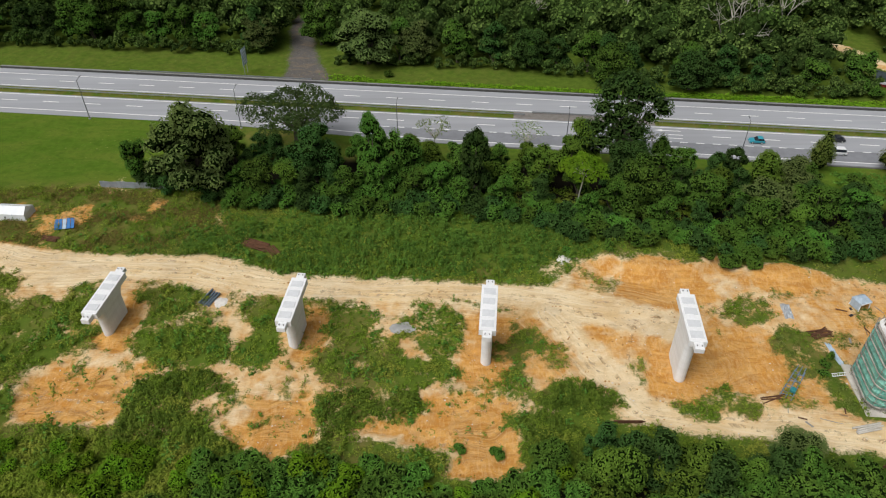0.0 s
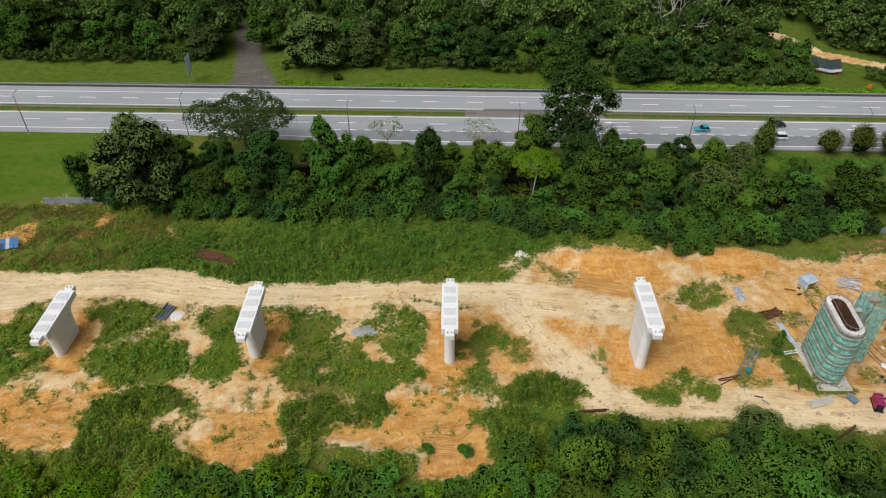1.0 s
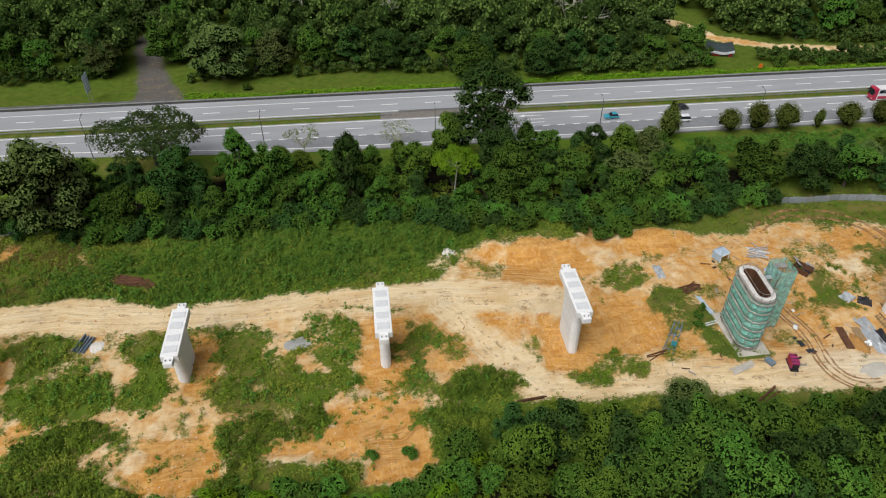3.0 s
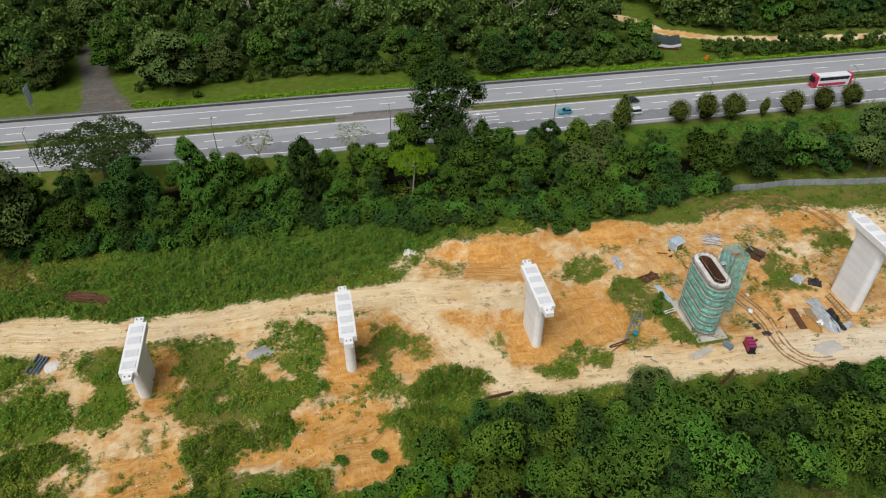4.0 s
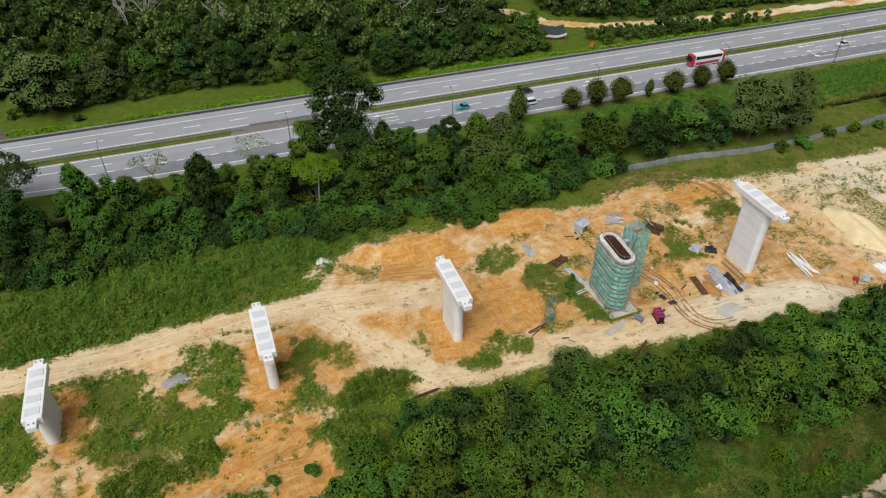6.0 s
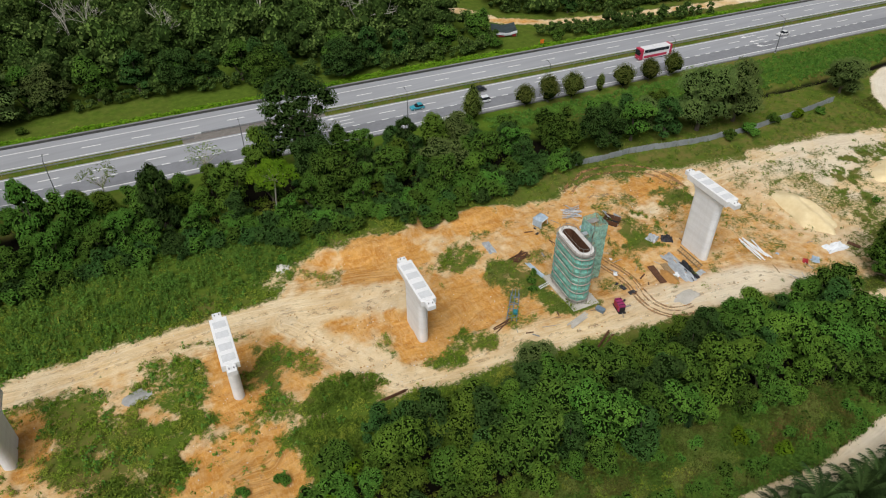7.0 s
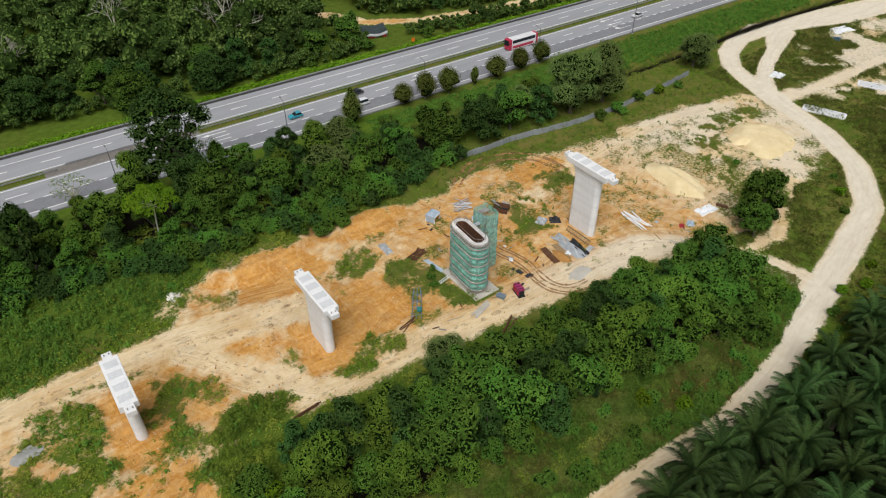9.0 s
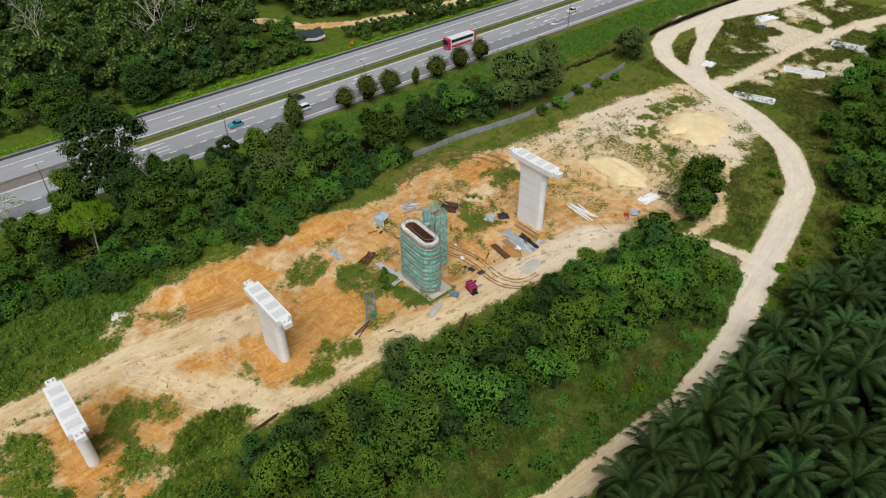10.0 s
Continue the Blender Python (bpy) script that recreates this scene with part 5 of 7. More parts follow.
# ---- oil palms below the dirt road ----
def palm(seed):
    r = np.random.default_rng(seed)
    ob = thing("oil_palm", "dark green oil palm with long arching fronds", "palm tree")
    bm = bmesh.new()
    bmesh.ops.create_cone(bm, cap_ends=True, segments=8, radius1=0.5, radius2=0.38, depth=5.2, matrix=pose(0, 0, 2.1))
    part("trunk", bm, BARK, ob)
    # added near-black ball: shade between the fronds, given as its colour
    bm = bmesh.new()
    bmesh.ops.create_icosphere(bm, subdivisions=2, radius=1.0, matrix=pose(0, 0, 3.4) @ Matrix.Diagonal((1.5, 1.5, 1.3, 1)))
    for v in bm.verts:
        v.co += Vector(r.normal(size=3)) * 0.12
    part("shade_core", bm, PALM_CORE, ob, "near-black core painting the shade inside the crown")
    verts, tris, dark_shares, base = [], [], [], 0
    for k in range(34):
        # share of the dark tone: rises towards the lower fronds, with random spread
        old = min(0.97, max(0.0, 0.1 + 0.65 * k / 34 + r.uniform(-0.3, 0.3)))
        az = k * 2.39996 + r.uniform(-0.25, 0.25)
        rise = 1.35 - 1.45 * k / 34 + r.uniform(-0.12, 0.12)
        length = r.uniform(4.4, 5.8)
        n = 34
        s = np.linspace(0.08, 1, n)
        bend = rise - s ** 1.3 * 1.35
        ds = length / n
        out, up = np.cumsum(np.cos(bend)) * ds, 4.4 + np.cumsum(np.sin(bend)) * ds
        mid = np.stack([out * math.cos(az), out * math.sin(az), up], 1)
        side = np.array([-math.sin(az), math.cos(az), 0.0])
        ahead = np.stack([np.cos(bend) * math.cos(az), np.cos(bend) * math.sin(az), np.sin(bend)], 1)
        reach = 0.98 * np.sin(np.pi * (0.16 + 0.76 * s)) ** 0.7 + 0.1
        for sg in (-1, 1):
            tip = mid + (side[None, :] * sg * 0.75 + ahead * 0.55) * reach[:, None] - np.array([0, 0, 1]) * (reach * r.uniform(0.3, 0.65, n))[:, None]
            a, b = mid - ahead * 0.08, mid + ahead * 0.08
            wide = tip + ahead * 0.05
            verts.append(np.stack([a, b, wide, tip], 1).reshape(-1, 3))
            q = np.arange(4 * n).reshape(n, 4) + base
            tris.append(np.concatenate([q[:, [0, 1, 2]], q[:, [0, 2, 3]]]))
            dark_shares.append(np.full(4 * n, old))
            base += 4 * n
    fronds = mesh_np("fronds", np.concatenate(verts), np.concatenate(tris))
    dark_share = fronds.attributes.new("dark_share", "FLOAT", "POINT")
    dark_share.data.foreach_set("value", np.concatenate(dark_shares).astype(np.float32))
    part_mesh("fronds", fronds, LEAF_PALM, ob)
    return ob


PALMS = [palm(300 + k) for k in range(3)]
for x, y in scatter(160, (40, 140, -30, 21), inside(PALM_FIELD), 5.3):
    wood.put(PALMS[rng.integers(3)], x, y, rng.uniform(0, 360), rng.uniform(0.8, 1.02), rng.uniform(1.0, 1.5), group="oil palm plantation")
wood.put(PALMS[0], 66, 40, 20, 0.6, group="thicket beside the track", label="small palm with arching fronds in the thicket")
# the wood on the rise right of the dirt road
for x, y in scatter(85, (124, 262, -10, 52), inside([(127, 15), (143, 22), (158, 28), (184, 40), (215, 43), (240, 46), (262, 42), (262, 22), (215, 22), (180, 12), (150, -4), (128, 2)]), 5.0):
    wood.put(BROAD[(0, 2, 3, 0, 2, 1)[rng.integers(6)]], x, y, rng.uniform(0, 360), rng.uniform(0.9, 1.35), rng.uniform(0.8, 1.0), group="wood beside the dirt road")
# shrubs along tracks, drain and verges
for x, y, s in [(110, 30, 0.9), (112, 32, 0.7), (102, 29, 0.8), (96, 27, 0.6), (90, 27.5, 0.5), (84, 27, 0.6), (74, 28, 0.7), (64, 30, 0.6), (70, 33, 0.8), (78, 30, 0.5), (58, 30, 0.6), (52, 31, 0.7),
                (8, 61, 0.55), (2.5, 62, 0.45), (60, 104, 1.1), (56, 103.5, 0.9), (52, 105, 0.8), (25, 108, 0.5), (33, 107, 0.6), (152, 40, 0.6), (146, 36, 0.5), (158, 44, 0.4), (164, 97, 0.8),
                (156, 98.5, 0.9), (146, 97.5, 1.0), (140, 98.5, 0.8), (172, 96, 0.6), (103, 70.5, 0.35), (120, 24.5, 0.5), (100, 19.5, 0.8), (96, 18.5, 0.8), (105, 20, 0.6), (44, 23, 0.6), (125, 22, 0.6), (132, 24, 0.5),
                (64, 78, 0.45), (66, 80, 0.35), (63, 76, 0.4), (146, 62, 0.5), (-16, 190, 0.6), (120, 176, 1.1), (142, 173, 1.1), (100, 178, 1.0), (155, 171, 0.8), (166, 168, 0.6)]:
    wood.put(SHRUB[rng.integers(3)], x, y, rng.uniform(0, 360), s, group="scattered shrubs")


# low growth that lines the dirt road
edge_rng = np.random.default_rng(404)
for k in range(46):
    x = edge_rng.uniform(48, 112)
    y = float(np.interp(x, [p[0] for p in DIRT_ROAD[:8]], [p[1] for p in DIRT_ROAD[:8]])) + 2.6 + edge_rng.exponential(2.2)
    wood.put(SHRUB[edge_rng.integers(2)], x, y, edge_rng.uniform(0, 360), edge_rng.uniform(0.25, 0.62), edge_rng.uniform(0.6, 1.0), group="scattered shrubs")
for k in range(22):
    x = edge_rng.uniform(50, 122)
    y = float(np.interp(x, [p[0] for p in DIRT_ROAD[:8]], [p[1] for p in DIRT_ROAD[:8]])) - 3.2 - edge_rng.exponential(1.0)
    wood.put(SHRUB[edge_rng.integers(2)], x, y, edge_rng.uniform(0, 360), edge_rng.uniform(0.25, 0.55), edge_rng.uniform(0.6, 1.0), group="scattered shrubs")
# single shrubs in the rank grass beside the dirt road
for x, y, s in ((71.5, 32.2, 0.75), (64, 35.5, 0.6), (60, 34.8, 0.4), (70, 28.6, 0.5), (63, 28.5, 0.5), (67, 28, 0.42), (52, 31.5, 0.6), (48, 33.5, 0.75), (77, 35.5, 0.7), (83, 31, 0.4), (90, 29, 0.55), (57, 37, 0.7)):
    wood.put(SHRUB[edge_rng.integers(2)], x, y, edge_rng.uniform(0, 360), s, edge_rng.uniform(0.7, 1.0), group="scattered shrubs")


# ---- weeds and creepers: uncounted, joined ----
def cover_cards(seed, n, box_, density, height, size, name, label, material, slim=0.42, up=0.8):
    r = np.random.default_rng(seed)
    x, y = r.uniform(box_[0], box_[1], n), r.uniform(box_[2], box_[3], n)
    keep = r.uniform(0, 1, n) < density(x, y)
    x, y = x[keep], y[keep]
    h = height(x, y)
    z = ground_z(x, y) + h * r.uniform(0.15, 1.0, len(x))
    normal = r.normal(size=(len(x), 3)) * 0.6 + np.array([0, 0, up])
    v, f = leaf_cards(r, np.stack([x, y, z], 1), normal, size, slim)
    me = mesh_np(name, v, f)
    me.materials.append(material)
    return tagged(new(name, me), label, "weeds", kind="stuff")


def cover_tufts(seed, n, box_, density, height, blades, size, name, label, material, slim=0.34, spread_=(0.35, 0.85)):
    """Weeds in tufts: each a low dome of leaf blades, its own height and spread."""
    r = np.random.default_rng(seed)
    x, y = r.uniform(box_[0], box_[1], n), r.uniform(box_[2], box_[3], n)
    keep = r.uniform(0, 1, n) < density(x, y)
    x, y = x[keep], y[keep]
    k = len(x)
    h = height(x, y) * r.uniform(0.55, 1.25, k)
    wide = r.uniform(*spread_, k)
    d = r.normal(size=(k, blades, 3))
    d[:, :, 2] = np.abs(d[:, :, 2]) + 0.15
    d /= np.linalg.norm(d, axis=2, keepdims=True)
    z = ground_z(x, y)
    far = r.uniform(0.55, 1.1, (k, blades))
    where = np.stack([x[:, None] + d[:, :, 0] * wide[:, None] * far, y[:, None] + d[:, :, 1] * wide[:, None] * far, z[:, None] + d[:, :, 2] * h[:, None] * far], 2).reshape(-1, 3)
    normal = d.reshape(-1, 3) + r.normal(size=(k * blades, 3)) * 0.35
    v, f = leaf_cards(r, where, normal, size, slim)
    me = mesh_np(name, v, f)
    me.materials.append(material)
    return tagged(new(name, me), label, "weeds", kind="stuff")


def weed_density(x, y):
    bare, red, dry, lawn = masks(x, y)
    u, v = road_uv(x, y)
    d = np.maximum(1 - smooth(bare, 0.22, 0.78), (0.22 * smooth(x, 72, 90) + 0.16 * smooth(x, 104, 118)) * np.maximum(smooth(fbm(x, y, 2.6, 67), 0.54, 0.7), smooth(x, 104, 118) * smooth(fbm(x, y, 1.3, 66, 3) + 1.6 * (fbm(x, y, 9, 60) - 0.5), 0.55, 0.65))) * (1 - lawn) * (0.55 + 0.45 * smooth(fbm(x, y, 5, 61), 0.35, 0.6)) * (0.25 + 0.75 * smooth(fbm(x, y, 1.7, 62, 3), 0.38, 0.56)) * (along(x, y, DIRT_ROAD) > 0.5)
    d = np.maximum(d, 0.14 * smooth(fbm(x, y, 1.9, 68), 0.5, 0.62) * smooth(12 - x, 0, 6) * smooth(82 - y, 0, 5) * (1 - smooth(bare, 0.7, 1.0) * 0.3))
    d = d * smooth(spot(x, y, -36.5, 109.3, 4.6, 2.4, -25), -0.3, 0.5)
    return d * (v < -30) * (1 - 0.35 * smooth(x, 100, 125)) * (1 - 0.5 * smooth(-spot(x, y, -78, 119, 30, 11), -4, 4))


def meadow(x, y):
    """The lush meadow between the upper track and the hedge."""
    return smooth(-spot(x, y, -14, 111, 46, 10), -3, 3)


def weed_height(x, y):
    tall = smooth(fbm(x, y, 7, 63), 0.4, 0.65) * smooth(y, 50, 60)
    return 0.2 + 0.75 * tall + 0.8 * smooth(fbm(x, y, 1.7, 62, 3), 0.45, 0.7) + 0.5 * smooth(-spot(x, y, -15, 110, 50, 9), -3, 3)


cover_tufts(11, 165000, (-118, 190, 16, 131), lambda x, y: weed_density(x, y) * (1 - (0.4 + 0.4 * smooth(x, -12, 6)) * meadow(x, y)) * (1 - 0.85 * smooth(x, 52, 62)), weed_height, 9, 0.46, "weeds", "knee-high green weeds and grass tufts", LEAF_WEED)
cover_tufts(12, 9000, (-75, 25, 58, 131), lambda x, y: weed_density(x, y) * smooth(fbm(x, y, 4, 65), 0.52, 0.6), lambda x, y: 0.4 + weed_height(x, y), 13, 0.55, "weeds", "taller broad-leaved green weeds", LEAF_BROAD, 0.42)


def thick(x, y):
    """Where the weeds on the site stand waist-high."""
    return 1.0 * (patches(x, y, (WEEDS_J, WEEDS_I, WEEDS_D, WEEDS_G)) + (fbm(x, y, 3.2, 8) - 0.5) * 3 < -0.3)


cover_tufts(31, 5200, (-60, 30, 52, 80), thick, lambda x, y: 0.5 + 1.1 * smooth(fbm(x, y, 3, 64), 0.4, 0.65), 34, 0.46, "weeds", "waist-high leafy green weeds", LEAF_YELLOW, 0.4, (0.5, 1.1))


def creeper_density(x, y):
    u, v = road_uv(x, y)
    far = smooth(v, 13.8, 14.6) * (1 - smooth(v + (fbm(x, y, 9, 71) - 0.5) * 4, 16.5, 17.5)) * smooth(u, -40, -20)
    bank = smooth(-v, 20.0, 21.5) * smooth(along(x, y, DRAIN), 0.2, 1.0) * smooth(y - np.interp(x, [60, 90, 111, 135, 168, 199, 260], [139, 132, 126, 120.5, 112.5, 110, 104]), 0.5, 1.5) * smooth(x, 88, 96)
    return np.maximum(far, bank)


cover_cards(13, 300000, (-60, 270, 150, 200), creeper_density, lambda x, y: 0.35 + 0.8 * fbm(x, y, 3, 72), 0.6, "creeper", "bright green creeper covering the verge", LEAF_BRIGHT, 0.7, 1.4)
cover_tufts(23, 20000, (80, 270, 98, 152), creeper_density, lambda x, y: 0.3 + 0.9 * fbm(x, y, 3, 72), 9, 0.6, "creeper", "mid-green creeper on the bank above the drain", LEAF_BROAD, 0.6, (0.5, 1.0))
cover_tufts(14, 60000, (112, 290, -12, 95), lambda x, y: (1 - smooth(masks(x, y)[0], 0.2, 0.5)) * (0.35 + 0.65 * smooth(fbm(x, y, 6, 75), 0.36, 0.52)) * (y < 98) * (along(x, y, DIRT_ROAD) > 0.6) * (poly(x, y, PALM_FIELD) > -1) * ((y < 48) | (x > 185)), lambda x, y: 0.25 + 1.0 * smooth(fbm(x, y, 4, 76), 0.4, 0.65), 8, 0.5, "weeds", "rough grass and weeds beside the dirt road", LEAF_OLIVE)
cover_cards(15, 170000, (36, 118, 20, 46), lambda x, y: (along(x, y, DIRT_ROAD) > 0.8) * (y > 20) * (0.5 + 0.5 * smooth(fbm(x, y, 4, 77), 0.4, 0.55)) * (y > np.interp(x, [35, 50, 63, 77, 96, 117], [30, 26, 24.3, 22, 23, 27])) * smooth(poly(x, y, NEAR_WOOD), -4, -1), lambda x, y: 0.2 + 0.7 * smooth(fbm(x, y, 5, 78), 0.4, 0.7), 0.5, "weeds", "rank olive grass between wood and dirt road", LEAF_OLIVE, 0.25, 0.7)

def road_edge(x, y):
    """The rank growth along the wood's side of the dirt road."""
    line = np.interp(x, [35, 50, 63, 77, 96, 117], [30, 26, 24.3, 22, 23, 27])
    return (y > line + 2.6) * (1 - smooth(y + (fbm(x, y, 5, 55) - 0.5) * 5, line + 4.0, line + 6.0)) * smooth(x, 40, 50)


cover_tufts(32, 9000, (38, 114, 22, 38), road_edge, lambda x, y: 0.5 + 1.5 * smooth(fbm(x, y, 4, 56), 0.4, 0.65), 26, 0.46, "weeds", "leafy growth lining the dirt road", LEAF_BROAD, 0.42, (0.5, 1.2))
LEAF_DRY = leaf_material("dry stalks", (0.09, 0.075, 0.02), (0.24, 0.17, 0.055), (0.17, 0.17, 0.04), 0.8, 0.2, 0.6)


def strip(x, y):
    """The rank strip of open grass between the near wood and the dirt road."""
    line = np.interp(x, [35, 50, 63, 77, 96, 117], [30, 26, 24.3, 22, 23, 27])
    return (y > line + 2.4) * (y < 40) * smooth(poly(x, y, NEAR_WOOD), -3, 0)


cover_tufts(33, 7000, (38, 112, 22, 40), lambda x, y: strip(x, y) * smooth(fbm(x, y, 3.5, 57), 0.46, 0.56), lambda x, y: 0.4 + 1.2 * smooth(fbm(x, y, 2.2, 58), 0.42, 0.65), 18, 0.44, "weeds", "clumps of rank grass between wood and dirt road", LEAF_OLIVE, 0.3, (0.5, 1.2))
cover_tufts(34, 2600, (44, 100, 22, 38), lambda x, y: strip(x, y) * smooth(-spot(x, y, 81, 28.5, 8, 4), -2, 1) * smooth(fbm(x, y, 2.6, 59), 0.42, 0.55), lambda x, y: 0.4 + 0.8 * fbm(x, y, 2, 54), 16, 0.4, "weeds", "reddish-brown dead stalks beside the dirt road", LEAF_DRY, 0.25, (0.4, 0.9))
cover_tufts(35, 2200, (40, 106, 22, 38), lambda x, y: strip(x, y) * smooth(fbm(x, y, 4.5, 53), 0.57, 0.62), lambda x, y: 1.0 + 1.2 * fbm(x, y, 2, 52), 40, 0.5, "weeds", "leafy shrubby clumps in the rank grass", LEAF_BROAD, 0.45, (0.7, 1.4))
cover_cards(16, 60000, (40, 118, 20, 46), lambda x, y: smooth(-np.abs(along(x, y, DIRT_ROAD) - 2.6), -3.2, -1) * (y > np.interp(x, [35, 50, 63, 77, 96, 117], [30, 26, 24.3, 22, 23, 27])) * smooth(fbm(x, y, 5, 85), 0.48, 0.58), lambda x, y: 0.3 + 0.7 * fbm(x, y, 3, 86), 0.55, "weeds", "dry brown stalks and weeds along the dirt road", LEAF_DRY, 0.3)
cover_cards(17, 60000, (-118, -40, 104, 131), lambda x, y: smooth(-spot(x, y, -78, 119, 32, 12), -3, 3) * smooth(fbm(x, y, 4, 87), 0.45, 0.6), lambda x, y: 0.2 + 0.7 * fbm(x, y, 3, 88), 0.5, "weeds", "dry orange-brown grass in the meadow", LEAF_DRY, 0.25)
cover_cards(18, 60000, (-85, -32, 40, 66), lambda x, y: 0.9 * smooth(-x, 34, 44) * smooth(64.5 - y, 0, 3), lambda x, y: 0.4 + 1.0 * fbm(x, y, 3, 89), 0.7, "weeds", "tall bright green grass below the site", LEAF_WEED, 0.25)
cover_tufts(19, 14000, (-64, 36, 99, 123), lambda x, y: weed_density(x, y) * meadow(x, y), lambda x, y: 0.2 + weed_height(x, y), 13, 0.52, "weeds", "lush green weeds of the meadow", LEAF_BROAD)
cover_tufts(20, 14000, (50, 190, 40, 112), lambda x, y: weed_density(x, y) * smooth(x, 52, 62) * (1 - 0.5 * smooth(y, 97, 101)), lambda x, y: 0.7 * weed_height(x, y), 12, 0.42, "weeds", "sparse olive weeds on the building site", LEAF_OLIVE)


# ---- the pier under construction ----
def netting_material(name, low, high, open_):
    m = Mat(name, 0.8, 0, 0.2)
    w = m.place()
    c = m.mix(m.noise(0.6, 4, 0.6, w), low, high)
    c = m.mix(m.math("MULTIPLY", m.noise(2.0, 4, 0.7, w, 0.52, 0.7), 0.6), c, (0.36, 0.5, 0.45))
    m.base(c).bump(m.noise(1.5, 3, 0.5, w), 0.5, 0.15)
    clear = m.node("ShaderNodeBsdfTransparent")
    mixs = m.node("ShaderNodeMixShader")
    m.links.new(m.math("MULTIPLY", m.noise(1.1, 4, 0.7, w, 0.36, 0.7), open_), mixs.inputs[0])
    m.links.new(m.bsdf.outputs[0], mixs.inputs[1])
    m.links.new(clear.outputs[0], mixs.inputs[2])
    m.links.new(mixs.outputs[0], m.nodes["Material Output"].inputs[0])
    return m.mat


NET = netting_material("green debris netting", (0.13, 0.40, 0.32), (0.26, 0.58, 0.48), 0.55)
NET_PALE = netting_material("faded green netting", (0.18, 0.44, 0.36), (0.34, 0.62, 0.53), 0.75)
RUST = plain("rusty steel", (0.16, 0.075, 0.04), 0.9, 0.2, 0.5, 1.5)
SCAFFOLD = plain("scaffold tube", (0.4, 0.38, 0.35), 0.6, 0.4, 0.4, 3)
TOP_RING = concrete_material("pale form ring", (0.5, 0.48, 0.45), (0.8, 0.79, 0.77), (0.3, 0.24, 0.18))
PLATFORM = plain("dusty platform boards", (0.5, 0.46, 0.41), 0.9, 0, 0.6, 0.9)
FORM = plain("weathered form panel", (0.34, 0.33, 0.31), 0.8, 0.1, 0.45, 1.2)
TIMBER = plain("raw timber", (0.34, 0.23, 0.12), 0.9, 0, 0.4, 3)
WHITE_SHEET = plain("white tarpaulin", (0.78, 0.8, 0.82), 0.6, 0, 0.12, 0.8)
SILVER = plain("crumpled silver sheet", (0.52, 0.55, 0.58), 0.45, 0.35, 0.35, 1.2)
BLACK_SHEET = plain("black plastic sheet", (0.03, 0.03, 0.035), 0.45, 0, 0.3, 1)
BLUE_SHEET = plain("blue tarpaulin", (0.03, 0.16, 0.42), 0.6, 0, 0.3, 1)
PALE_BLUE = plain("pale blue sheet", (0.42, 0.52, 0.62), 0.6, 0, 0.3, 1)
MAGENTA = plain("magenta paint", (0.34, 0.035, 0.13), 0.5, 0, 0.35, 2)
TEAL = plain("teal paint", (0.03, 0.22, 0.24), 0.5, 0, 0.3, 2)
STEEL_BLUE = plain("blue-grey steel", (0.2, 0.27, 0.34), 0.6, 0.2, 0.35, 2)
DARK = plain("dark rubber", (0.02, 0.02, 0.022), 0.7, 0, 0.3, 3)
RED = plain("red paint", (0.4, 0.03, 0.04), 0.5, 0, 0.25, 2)
ORANGE = plain("orange paint", (0.75, 0.2, 0.02), 0.5, 0, 0.2, 2)


def stadium_band(bm, length, width, z0, z1, thick):
    """A closed wall of that thickness on a stadium plan."""
    a, b = stadium(length, width, z0), stadium(length - 2 * thick, width - 2 * thick, z0)
    rings = [a, [(x, y, z1) for x, y, _ in a], [(x, y, z1) for x, y, _ in b], b]
    rows = [[bm.verts.new(p) for p in ring] for ring in rings]
    n = len(a)
    for i in range(4):
        lo, hi = rows[i], rows[(i + 1) % 4]
        for k in range(n):
            bm.faces.new((lo[k], lo[(k + 1) % n], hi[(k + 1) % n], hi[k]))
    return bm


